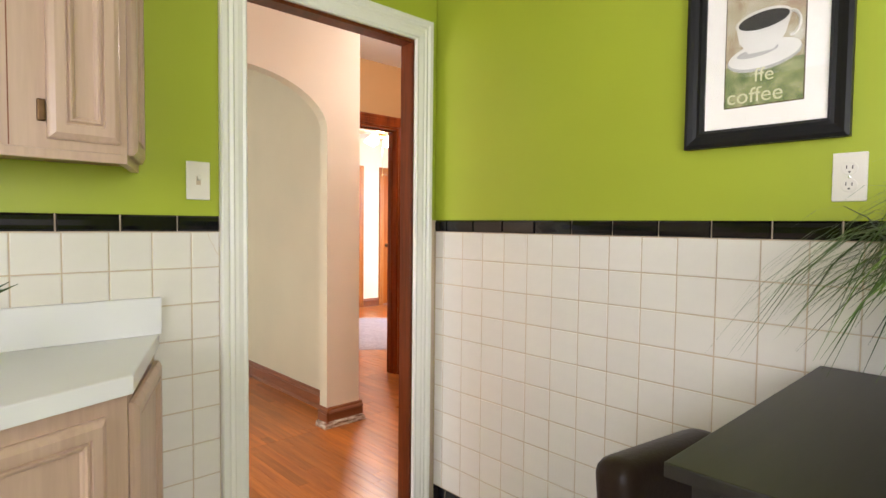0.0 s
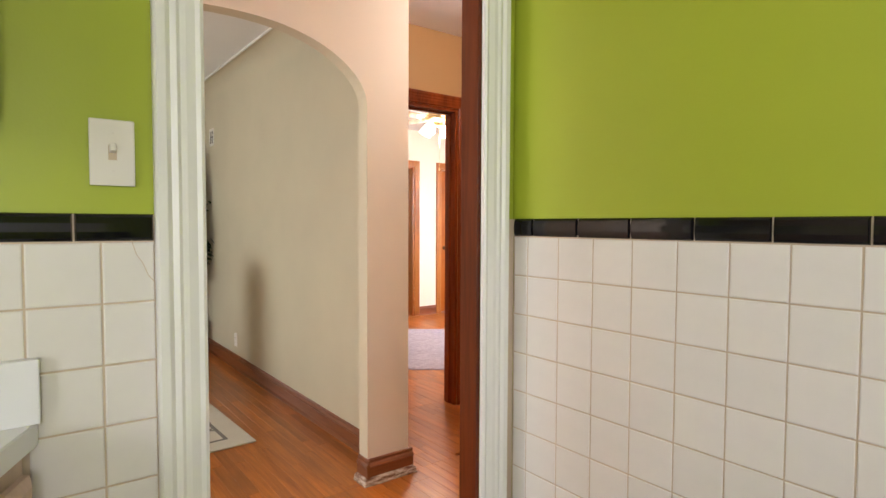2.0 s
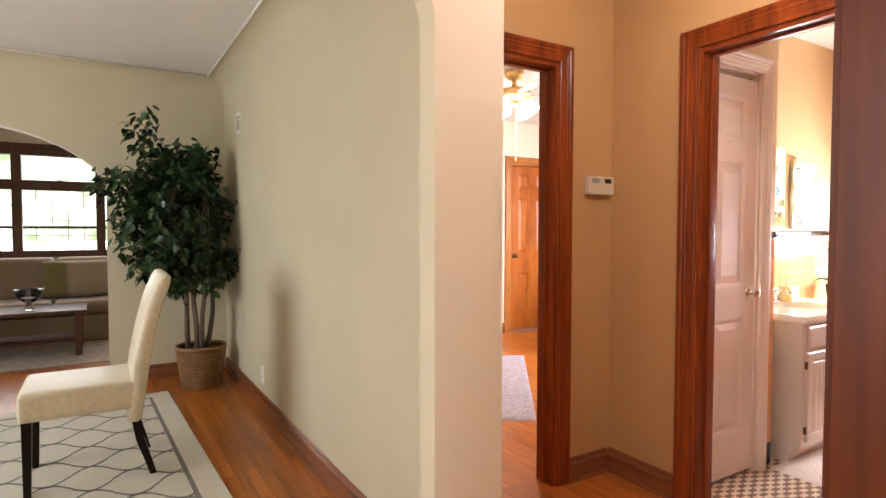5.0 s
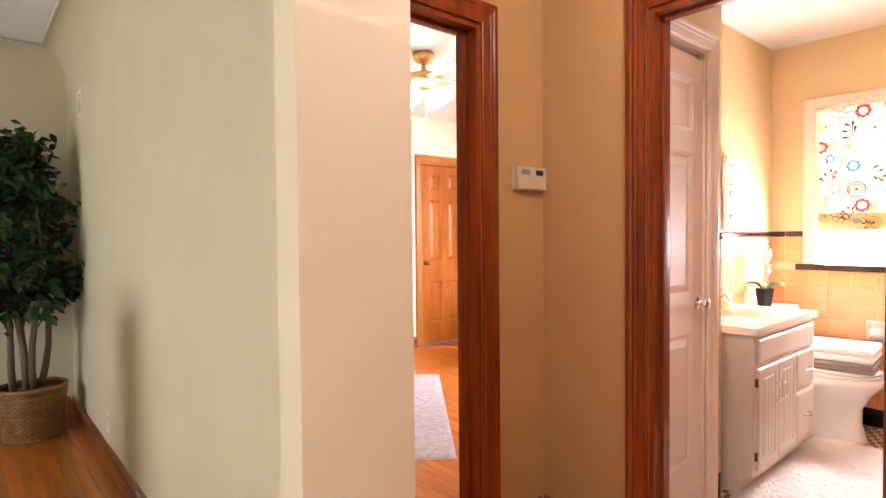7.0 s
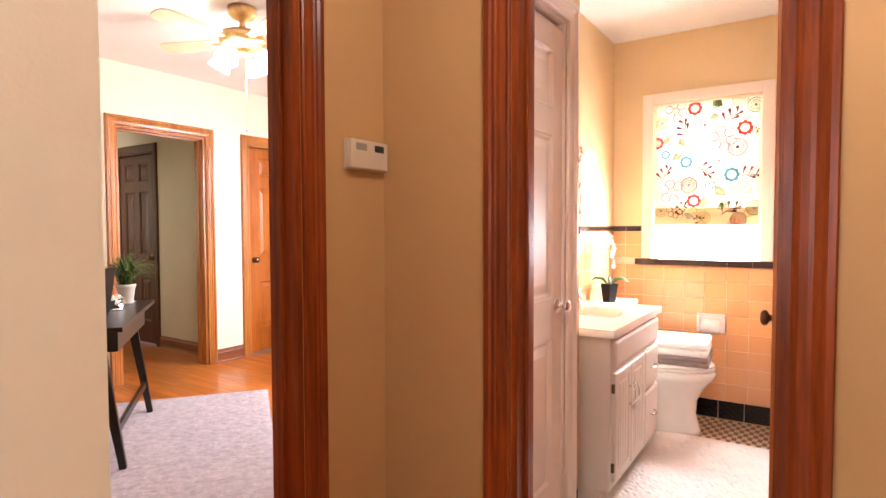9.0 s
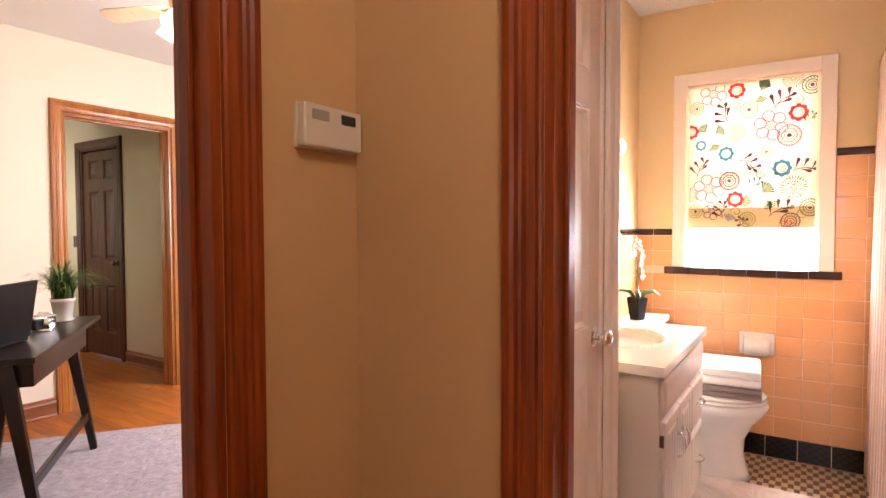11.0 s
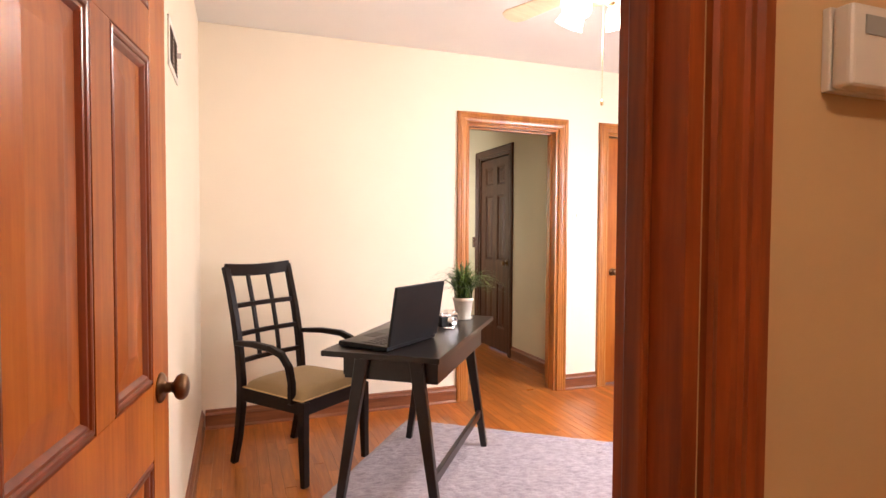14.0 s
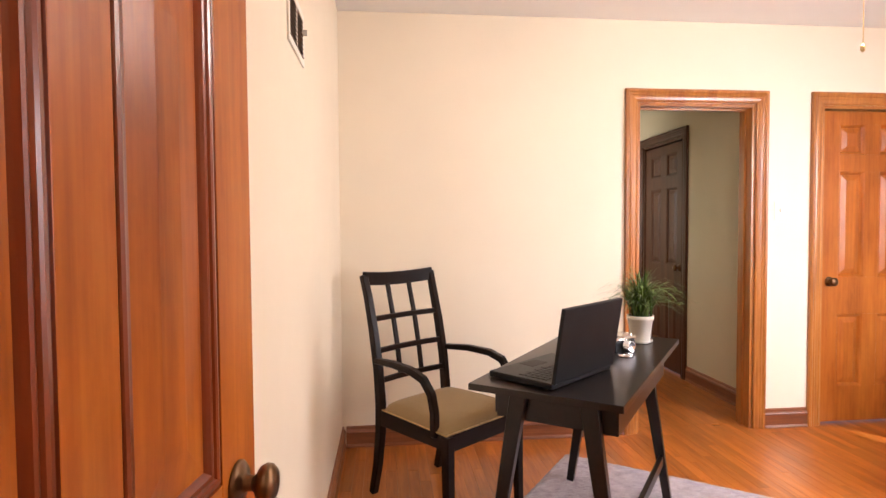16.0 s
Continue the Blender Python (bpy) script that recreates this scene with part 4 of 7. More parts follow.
def grass_plant(name, at, blades, length, spread, pot_r, pot_h, label, seed, pot_mat, droop=0.62):
    rng = random.Random(seed)
    root = empty(name, at, 0, label, "potted plant")
    part("pot", lathe([(pot_r * 0.70, 0.0), (pot_r * 0.72, 0.004), (pot_r * 0.94, pot_h * 0.82), (pot_r * 1.02, pot_h * 0.84), (pot_r * 1.04, pot_h), (pot_r * 0.96, pot_h), (pot_r * 0.93, pot_h * 0.86), (0.0, pot_h * 0.85)], 28), pot_mat, root, "", True)
    part("saucer", lathe([(pot_r * 0.75, 0.0), (pot_r * 0.98, 0.012), (pot_r * 0.95, 0.012), (pot_r * 0.72, 0.003), (0, 0.003)], 28), pot_mat, root, "", True)
    part("soil", lathe([(pot_r * 0.92, pot_h * 0.86), (pot_r * 0.5, pot_h * 0.90), (0, pot_h * 0.93)], 16), M_SOIL, root)
    verts, faces = [], []
    for _ in range(blades):
        a = rng.uniform(0, math.tau)
        ln = length * rng.uniform(0.45, 1.0)
        out = spread * rng.uniform(0.15, 1.0) ** 0.8
        w = rng.uniform(0.0018, 0.0042) * (0.6 + length)
        base = Vector((rng.gauss(0, pot_r * 0.3), rng.gauss(0, pot_r * 0.3), pot_h * 0.88))
        d, s = Vector((math.cos(a), math.sin(a), 0)), Vector((-math.sin(a), math.cos(a), 0))
        twist = rng.uniform(-0.4, 0.4)
        seg = 6
        for k in range(seg + 1):
            u = k / seg
            p = base + d * (out * u ** 1.5) + Vector((0, 0, ln * (u - (0.20 + droop * out / spread) * u ** 2.6))) + s * twist * 0.06 * u * u
            hw = w * (1 - u ** 2.2) + 0.0002
            n0 = len(verts)
            verts += [tuple(p - s * hw), tuple(p + s * hw)]
            if k:
                faces.append((n0 - 2, n0 - 1, n0 + 1, n0))
    me = bpy.data.meshes.new("foliage")
    me.from_pydata(verts, [], faces)
    me.materials.append(M_GRASS)
    ob = new("foliage", me)
    ob.parent = root
    ob["kind"] = "stuff"
    return root


# ---- kitchen table and stool ----
M_TABLE = wood("black_table_wood", (0.008, 0.007, 0.006), (0.022, 0.018, 0.014), "x", 0.42, 0.1)
M_LEATHER = cloth("dark_brown_leather", (0.028, 0.017, 0.012), 90, 0.25, 0.15, 0.38, 6, 0.0)


def kitchen_table():
    root = empty("bar_table", (1.175, -0.13, 0), 0, "black counter-height table against the tiled wall", "table")
    part("tabletop", box(-0.415, 0.415, -0.49, 0.49, 0.905, 0.927, 0.003), M_TABLE, root)
    bm = bmesh.new()
    for a in ((-0.39, -0.37, -0.46, 0.46), (0.37, 0.39, -0.46, 0.46), (-0.37, 0.37, 0.44, 0.46), (-0.37, 0.37, -0.46, -0.44)):
        add_box(bm, *a, 0.79, 0.9045, 0.002)
    part("apron", bm, M_TABLE, root)
    dr = part("drawer", box(-0.397, -0.3905, 0.08, 0.42, 0.805, 0.895, 0.002), M_TABLE, root)
    part("knob", lathe([(0.005, 0), (0.005, 0.01), (0.011, 0.016), (0.009, 0.022), (0, 0.024)], 14, Matrix.Translation((-0.397, 0.435, 0.862)) @ Matrix.Rotation(-math.pi / 2, 4, "Y")), M_BRASS, dr)
    for x in (-0.36, 0.36):
        for y in (-0.43, 0.43):
            part("leg", box(x - 0.028, x + 0.028, y - 0.028, y + 0.028, 0, 0.79, 0.004), M_TABLE, root)


def bar_stool():
    root = empty("bar_stool", (1.13, 0.36, 0), -9, "dark brown leather counter stool with a low rounded back", "stool")
    part("seat", box(-0.19, 0.19, -0.19, 0.19, 0.50, 0.62, 0.058, None, 5), M_LEATHER, root, "", True)
    bm = bmesh.new()
    add_box(bm, -0.18, 0.18, -0.05, 0.05, 0.0, 0.22, 0.048, Matrix.Translation((0, 0.17, 0.575)) @ Matrix.Rotation(radians(-6), 4, "X"), 5)
    part("backrest", bm, M_LEATHER, root, "padded rounded leather back", True)
    for x in (-0.16, 0.16):
        for y in (-0.16, 0.16):
            part("leg", box(x - 0.018, x + 0.018, y - 0.018, y + 0.018, 0, 0.55, 0.003), M_TABLE, root)
    for y in (-0.16, 0.16):
        part("stretcher", box(-0.142, 0.142, y - 0.01, y + 0.01, 0.2, 0.235, 0.002), M_TABLE, root)


kitchen_table()
bar_stool()
grass_plant("grass_plant", (1.34, 0.05, 0.927), 720, 0.64, 0.40, 0.095, 0.18, "grassy green plant in a cream pot on the black table", 5, M_POT, 0.92)


def aloe():
    rng = random.Random(3)
    root = empty("aloe_plant", (-0.02, 1.52, 0.931), 0, "small dark spiky succulent in a pot on the counter", "potted plant")
    part("pot", lathe([(0.035, 0), (0.05, 0.08), (0.052, 0.09), (0.046, 0.09), (0, 0.082)], 20), M_POT, root, "", True)
    for k in range(9):
        a = k * 2.4
        tip = 0.16 + 0.05 * rng.random()
        pts = [(0.02 * math.cos(a), 0.02 * math.sin(a), 0.08)] + [(u * tip * math.cos(a), u * tip * math.sin(a), 0.08 + 0.15 * u - 0.04 * u * u) for u in (0.35, 0.7, 1.0)]
        part("leaf", tube(pts, [0.010, 0.009, 0.006, 0.0008], 6, None, 0.4), M_GRASS, root, "", True)


aloe()


# ---- hall ----
def thermostat():
    root = empty("thermostat", (3.168, YH, 1.477), 0, "cream wall thermostat with two small windows", "thermostat")
    # Plastic toned down to beige; the dim hall's shade is in the colour.
    shell = paint("shade_toned_thermostat_plastic", (0.60, 0.50, 0.37), 0.4, 60, 0.02, 0.02, 0.4)
    part("base", box(-0.090, 0.090, -0.010, 0, -0.048, 0.048, 0.002), shell, root)
    part("cover", box(-0.088, 0.088, -0.034, -0.010, -0.046, 0.046, 0.006, None, 3), shell, root)
    part("dial_window", box(-0.068, -0.018, -0.0352, -0.033, 0.012, 0.034, 0.001), paint("grey_dial_window", (0.28, 0.25, 0.20), 0.3), root, "grey dial window")
    part("display", box(0.020, 0.066, -0.0352, -0.033, 0.012, 0.034, 0.001), paint("dark_display", (0.03, 0.035, 0.03), 0.15), root, "dark display")


thermostat()


def hall_ceiling_light():
    root = empty("ceiling_light", (2.6, 2.5, TOP), 0, "flush frosted glass dome light on the hall ceiling", "ceiling lamp")
    part("base", lathe([(0.15, 0.0), (0.15, -0.02), (0.14, -0.028), (0.0, -0.028)], 28), M_BRASS, root, "brass base", True)
    part("dome", lathe([(0.135, -0.028), (0.130, -0.05), (0.10, -0.072), (0.05, -0.084), (0.0, -0.087)], 28), glow("lit_dome_glass", (1.0, 0.86, 0.68), 2.5), root, "glowing frosted dome", True)


hall_ceiling_light()


# ---- dining room ----
M_FICUS = leaf_mat("dark_ficus_leaves", (0.005, 0.015, 0.005), (0.048, 0.105, 0.027), 0.30)
M_BARK = wood("ficus_bark", (0.07, 0.045, 0.03), (0.20, 0.14, 0.10), "z", 0.8, 0.0, 2.0)
M_WICKER = wood("woven_wicker", (0.15, 0.062, 0.018), (0.44, 0.22, 0.075), "x", 0.45, 0.2, 1.5)


def ficus():
    rng = random.Random(21)
    root = empty("ficus_tree", (1.70, 6.44, 0), 0, "artificial ficus tree with dark leaves in a wicker basket", "plant")
    # basket of woven rings and stakes
    # Core coloured dark to give the gaps between strands their shadow.
    bask = part("basket", lathe([(0.128, 0.0), (0.131, 0.01), (0.171, 0.32), (0.165, 0.32), (0.125, 0.03), (0, 0.03)], 32), wood("gap_shadow_wicker_core", (0.05, 0.02, 0.007), (0.12, 0.05, 0.016), "x", 0.8, 0.0), root, "round woven wicker basket", True)
    n = 26
    for k in range(22):
        z = 0.012 + k * 0.0142
        r = 0.141 + 0.039 * z / 0.32
        pts = []
        for q in range(n * 2 + 1):
            a = q * math.tau / (n * 2)
            rr = r + 0.0065 * (1 if (q + k) % 2 else -1)
            pts.append((rr * math.cos(a), rr * math.sin(a), z))
        part("strand", tube(pts, 0.0055, 5), M_WICKER, bask, "", True)
    for q in range(n):
        a = (q + 0.5) * math.tau / n
        part("stake", tube([(0.139 * math.cos(a), 0.139 * math.sin(a), 0.01), (0.181 * math.cos(a), 0.181 * math.sin(a), 0.322)], 0.0035, 5), M_WICKER, bask, "", True)
    part("rim", tube([(0.182 * math.cos(a), 0.182 * math.sin(a), 0.325) for a in [k * math.tau / 40 for k in range(41)]], 0.011, 8), M_WICKER, bask, "", True)
    part("soil", lathe([(0.172, 0.285), (0.10, 0.305), (0, 0.315)], 20), M_SOIL, root)
    tips = []
    for k in range(5):
        a = k * 1.257 + 0.4
        pts = []
        for u in range(9):
            s = u / 8
            pts.append(Vector((0.05 * math.cos(a) + (0.13 * s + 0.05 * math.sin(5 * s + k)) * math.cos(a) - 0.10 * s, 0.05 * math.sin(a) + (0.12 * s + 0.04 * math.cos(4 * s + k)) * math.sin(a), 0.29 + 1.15 * s)))
        part("trunk", tube(pts, [0.021 * (1 - 0.6 * s / 8) for s in range(9)], 8), M_BARK, root, "", True)
        tips += pts[3:]
    # crown: twigs with small pointed leaves, uneven outline
    verts, faces = [], []
    tw = bmesh.new()
    clusters = []
    for _ in range(330):
        z = rng.uniform(0.80, 1.86)
        f = (z - 0.78) / 1.08
        a = rng.uniform(0, math.tau)
        lump = 0.78 + 0.30 * math.sin(2 * a + 5 * z) * math.cos(9 * z + a)
        half = (0.14 + 0.36 * math.sin(math.pi * min(1, f * 0.85 + 0.12))) * lump * rng.uniform(0.35, 1.0) ** 0.6
        cx = -0.06 - 0.16 * math.sin(math.pi * f)
        p = Vector((cx + half * math.cos(a), 0.75 * half * math.sin(a), z))
        p.x, p.y = min(p.x, 0.20), min(p.y, 0.33)
        clusters.append(p)
    for k in range(9):
        clusters.append(Vector((-0.36 + 0.03 * rng.gauss(0, 1), 0.0, 1.82 + k * 0.035)))
    for k in range(10):
        clusters.append(Vector((-0.52 - 0.02 * k, -0.1, 1.66 - 0.012 * k)))
    for k in range(8):
        clusters.append(Vector((0.10 + 0.018 * k, 0.0, 0.92 + rng.uniform(-0.05, 0.08))))
    for p in clusters:
        near = min(tips, key=lambda t: (t - p).length)
        if rng.random() < 0.45:
            tube([near, (near + p) / 2 + Vector((0, 0, 0.03)), p], [0.005, 0.0035, 0.0015], 4, tw)
        for _ in range(10):
            c = p + Vector((rng.gauss(0, 0.05), rng.gauss(0, 0.05), rng.gauss(0, 0.045)))
            c.x, c.y = min(c.x, 0.245), min(c.y, 0.38)
            ln, wd = rng.uniform(0.06, 0.10), rng.uniform(0.016, 0.026)
            d = Vector((rng.gauss(0, 1), rng.gauss(0, 1), rng.gauss(-0.55, 0.5))).normalized()
            s = d.cross(Vector((rng.gauss(0, 0.5), rng.gauss(0, 0.5), 1))).normalized()
            up = s.cross(d)
            i = len(verts)
            for q in (c, c + d * ln * 0.3 + s * wd, c + d * ln * 0.3 - s * wd, c + d * ln * 0.65 + s * wd * 0.8 - up * 0.004, c + d * ln * 0.65 - s * wd * 0.8 - up * 0.004, c + d * ln - up * 0.012, c + d * ln * 0.3 - up * 0.004, c + d * ln * 0.65 - up * 0.009):
                verts.append(tuple(q))
            faces += [(i, i + 1, i + 6), (i, i + 6, i + 2), (i + 1, i + 3, i + 7, i + 6), (i + 6, i + 7, i + 4, i + 2), (i + 3, i + 5, i + 7), (i + 7, i + 5, i + 4)]
    part("twigs", tw, M_BARK, root)["kind"] = "stuff"
    me = bpy.data.meshes.new("crown")
    me.from_pydata(verts, [], faces)
    me.materials.append(M_FICUS)
    ob = new("crown", me)
    ob.parent = root
    ob["kind"] = "stuff"


ficus()
wall_vent((XDIN, 6.25, 2.085), -90, 0.14, 0.16, "small ivory wall vent high on the dining room wall")
outlet((XDIN, 5.575, 0.25), -90, "white outlet low on the dining room wall")
M_CHAIRLEATHER = cloth("cream_leather", (0.74, 0.64, 0.48), 60, 0.12, 0.06, 0.42, 5, 0.0)


def dining_chair():
    """Parsons chair facing -x; the origin under the middle of its seat."""
    root = empty("dining_chair", (0.955, 5.03, 0), 0, "cream leather parsons chair with dark legs on the patterned rug", "chair")
    seat = box(-0.27, 0.22, -0.225, 0.225, 0.36, 0.50, 0.028, None, 4)
    part("seat", seat, M_CHAIRLEATHER, root, "padded cream leather seat", True)
    path = [(0.20, 0, 0.29), (0.215, 0, 0.42), (0.235, 0, 0.56), (0.265, 0, 0.72), (0.305, 0, 0.88), (0.350, 0, 1.0), (0.362, 0, 1.03)]
    part("backrest", bar(path, [0.060, 0.072, 0.074, 0.072, 0.068, 0.060, 0.030], 0.45, None, 0.014), M_CHAIRLEATHER, root, "tall curved cream leather back", True)
    for y in (-0.195, 0.195):
        part("leg", bar([(0.205, y, 0.33), (0.225, y, 0.20), (0.262, y, 0.08), (0.285, y, 0.0)], [0.042, 0.038, 0.032, 0.028], 0.036, None, 0.003), M_BLACKW, root, "dark wooden back leg")
        part("leg", bar([(-0.235, y, 0.37), (-0.238, y, 0.0)], [0.042, 0.030], 0.036, None, 0.003), M_BLACKW, root)
    return root


chair_a = dining_chair()
tagged(chair_a, group="dining chairs")


def dining_rug():
    root = empty("patterned_rug", (1.50, 5.10, 0.0), 2.3, "cream rug with a grey trellis pattern and border", "rug")
    w, l = 2.4, 2.57
    pile = cloth("cream_rug_pile", (0.62, 0.56, 0.45), 300, 0.7, 0.06, 0.95, 8)
    line = cloth("grey_rug_line", (0.17, 0.145, 0.12), 300, 0.7, 0.12, 0.95, 8)
    part("woven_field", box(-w, 0, -l / 2, l / 2, 0.001, 0.010, 0.003), pile, root)
    bm = bmesh.new()
    b = 0.12
    for a in ((-w + b, -b, -l / 2 + b, -l / 2 + b + 0.022), (-w + b, -b, l / 2 - b - 0.022, l / 2 - b), (-b - 0.022, -b, -l / 2 + b + 0.022, l / 2 - b - 0.022), (-w + b, -w + b + 0.022, -l / 2 + b + 0.022, l / 2 - b - 0.022)):
        add_box(bm, *a, 0.0095, 0.0112)
    part("border", bm, line, root)
    # quatrefoil trellis: pairs of mirrored waves that meet at their tips, with a small notch half way
    P, Q, hw = 0.36, 0.32, 0.011
    x0, x1 = -w + b + 0.02, -b - 0.02

    def wave(x):
        t = abs((x / P) % 1.0 - 0.5) * 2
        t = 1 - t
        return Q / 2 * (1 - 2 * t * t if t < 0.5 else 0.5 * (2 - 2 * t) ** 1.5)

    for row in range(-3, 4):
        for side in (1, -1):
            bm = bmesh.new()
            pts = []
            steps = 200
            for k in range(steps + 1):
                x = x0 + (x1 - x0) * k / steps
                y = row * Q + side * wave(x)
                f = (x / P) % 0.5
                pts.append((x, y + (side * 0.012 if abs(f - 0.25) < 0.018 else 0.0)))
            prev = None
            for x, y in pts:
                pair = [bm.verts.new((x, y - hw, 0.0108)), bm.verts.new((x, y + hw, 0.0108))]
                if prev:
                    bm.faces.new((prev[0], pair[0], pair[1], prev[1]))
                prev = pair
            part("trellis_line", bm, line, root)


dining_rug()


# ---- living room seen through the far arch ----
def living_window():
    root = empty("window_1", (0.62, 9.9, 0.95), 0, "dark wood living room window with leaded upper panes", "window", kind="structure")
    bm = bmesh.new()
    for x in (-1.25, -0.42, 0.42, 1.25):
        add_box(bm, x - 0.05, x + 0.05, -0.03, 0.09, 0, 1.25, 0.006)
    for z, h in ((-0.04, 0.08), (0.76, 0.12), (1.17, 0.14)):
        add_box(bm, -1.3, 1.3, -0.04, 0.09, z, z + h, 0.006)
    part("window_frame", bm, M_DARKDOOR, root)
    for x in (-0.835, 0.0, 0.835):
        bm = bmesh.new()
        for q in (-0.24, -0.08, 0.08, 0.24):
            add_box(bm, x + q - 0.004, x + q + 0.004, 0.03, 0.045, 0.04, 0.76)
        for z in (0.22, 0.40, 0.58):
            add_box(bm, x - 0.37, x + 0.37, 0.03, 0.046, z - 0.004, z + 0.004)
        add_box(bm, x - 0.37, x + 0.37, 0.02, 0.06, 0.30, 0.335, 0.003)
        for a in (-60, -30, 0, 30, 60):
            tube([(x, 0.04, 0.88), (x + 0.36 * math.sin(radians(a)), 0.04, 0.88 + 0.30 * math.cos(radians(a)))], 0.004, 5, bm)
        part("muntins", bm, M_DARKDOOR, root)
        part("pane", box(x - 0.37, x + 0.37, 0.05, 0.054, 0.04, 1.17), M_GLASS, root).visible_shadow = False


living_window()
garden = tagged(new("backdrop", None), kind="structure")
m, n, l, b = node_mat("glowing_garden_greens", 0.9)
g = noise_node(n, l, coords(n, l), 1.6, 6, 0.6)
l.new(ramp(n, l, g, [(0.35, (0.10, 0.18, 0.04)), (0.5, (0.45, 0.55, 0.30)), (0.62, (0.9, 0.95, 0.85))]), b.inputs["Base Color"])
# Sunlight on the garden is put in as emission, up to white patches.
l.new(ramp(n, l, g, [(0.35, (0.25, 0.40, 0.15)), (0.5, (0.7, 0.8, 0.55)), (0.62, (1.0, 1.0, 1.0))]), b.inputs["Emission Color"])
b.inputs["Emission Strength"].default_value = 0.9
part("garden", box(-6, 6, 14.0, 14.05, -1, 5), m, garden)
M_SOFA = cloth("brown_beige_sofa_fabric", (0.26, 0.19, 0.12), 200, 0.5, 0.1)
M_PILLOW = cloth("olive_pillow_fabric", (0.16, 0.13, 0.05), 200, 0.5, 0.1)


def sofa():
    root = empty("sofa", (0.25, 9.35, 0), 0, "beige sofa with olive cushions under the living room window", "sofa")
    part("base", box(-1.0, 1.0, -0.42, 0.36, 0.0, 0.30, 0.03), M_SOFA, root)
    for x in (-0.66, 0.0, 0.66):
        part("seat_cushion", box(x - 0.32, x + 0.32, -0.42, 0.2, 0.305, 0.46, 0.05, None, 4), M_SOFA, root, "", True)
        part("back_cushion", box(x - 0.32, x + 0.32, 0.12, 0.34, 0.44, 0.92, 0.07, None, 4), M_SOFA, root, "", True)
    for x in (-1.08, 1.08):
        part("arm", box(x - 0.1, x + 0.1, -0.42, 0.36, 0.08, 0.62, 0.06, None, 4), M_SOFA, root, "", True)
    for k, x in enumerate((0.42, 0.66)):
        p = empty("throw_pillow", (0.25 + x, 9.32, 0.47), 12 * k, "square olive throw pillow leaning on the sofa", "pillow", "throw pillows")
        part("cover", box(-0.22, 0.22, -0.07, 0.07, 0.0, 0.42, 0.065, Matrix.Rotation(radians(-16), 4, "X"), 4), M_PILLOW if k == 0 else M_SOFA, p, "", True)


def coffee_table():
    root = empty("coffee_table", (0.35, 8.45, 0), 0, "dark wooden coffee table with a lower shelf", "table")
    part("tabletop", box(-0.55, 0.55, -0.3, 0.3, 0.43, 0.46, 0.006), M_DARKDOOR, root)
    part("shelf", box(-0.5, 0.5, -0.26, 0.26, 0.14, 0.16, 0.004), M_DARKDOOR, root)
    for x in (-0.48, 0.48):
        for y in (-0.25, 0.25):
            part("leg", box(x - 0.03, x + 0.03, y - 0.03, y + 0.03, 0.012, 0.43, 0.005), M_DARKDOOR, root)
    bowl = empty("glass_bowl", (0.42, 8.42, 0.46), 0, "clear glass bowl on the coffee table", "bowl")
    part("bowl", lathe([(0.04, 0), (0.05, 0.01), (0.02, 0.05), (0.09, 0.12), (0.12, 0.2), (0.115, 0.2), (0.085, 0.125), (0.0, 0.06)], 24), M_GLASS, bowl, "", True)


sofa()
coffee_table()
rugl = empty("living_rug", (0.3, 8.6, 0), 0, "worn brown and beige living room rug", "rug")
part("woven_field", box(-1.3, 1.3, -0.85, 0.85, 0.001, 0.012, 0.004), cloth("mottled_brown_rug", (0.30, 0.22, 0.15), 120, 0.6, 0.45, 0.95, 14), rugl)


# ---- bathroom ----
M_PORC = glaze("white_porcelain", (0.80, 0.77, 0.72), 0.1, 0.01)
M_VAN = paint("ivory_painted_vanity", (0.68, 0.58, 0.48), 0.35, 80, 0.12, 0.03, 0.5)
M_VTOP = glaze("cream_cultured_marble", (0.86, 0.81, 0.72), 0.14, 0.01)
M_TOWELW = cloth("white_terry", (0.82, 0.80, 0.77), 260, 1.0, 0.04)
M_TOWELG = cloth("taupe_terry", (0.26, 0.20, 0.18), 260, 1.0, 0.06)


def d_handle(root, at, turn, length=0.085, vertical=True):
    s = length / 2
    pts = [(0, 0.0, -s), (0, -0.016, -s * 0.95), (0, -0.024, -s * 0.5), (0, -0.026, 0), (0, -0.024, s * 0.5), (0, -0.016, s * 0.95), (0, 0.0, s)]
    bm = tube(pts, [0.006, 0.0045, 0.004, 0.0048, 0.004, 0.0045, 0.006], 8)
    if not vertical:
        bm.transform(Matrix.Rotation(math.pi / 2, 4, "Y"))
    ob = part("handle", bm, M_CHROME, root, "chrome pull handle", True)
    ob.matrix_local = pose(*at, 0, 0, turn)


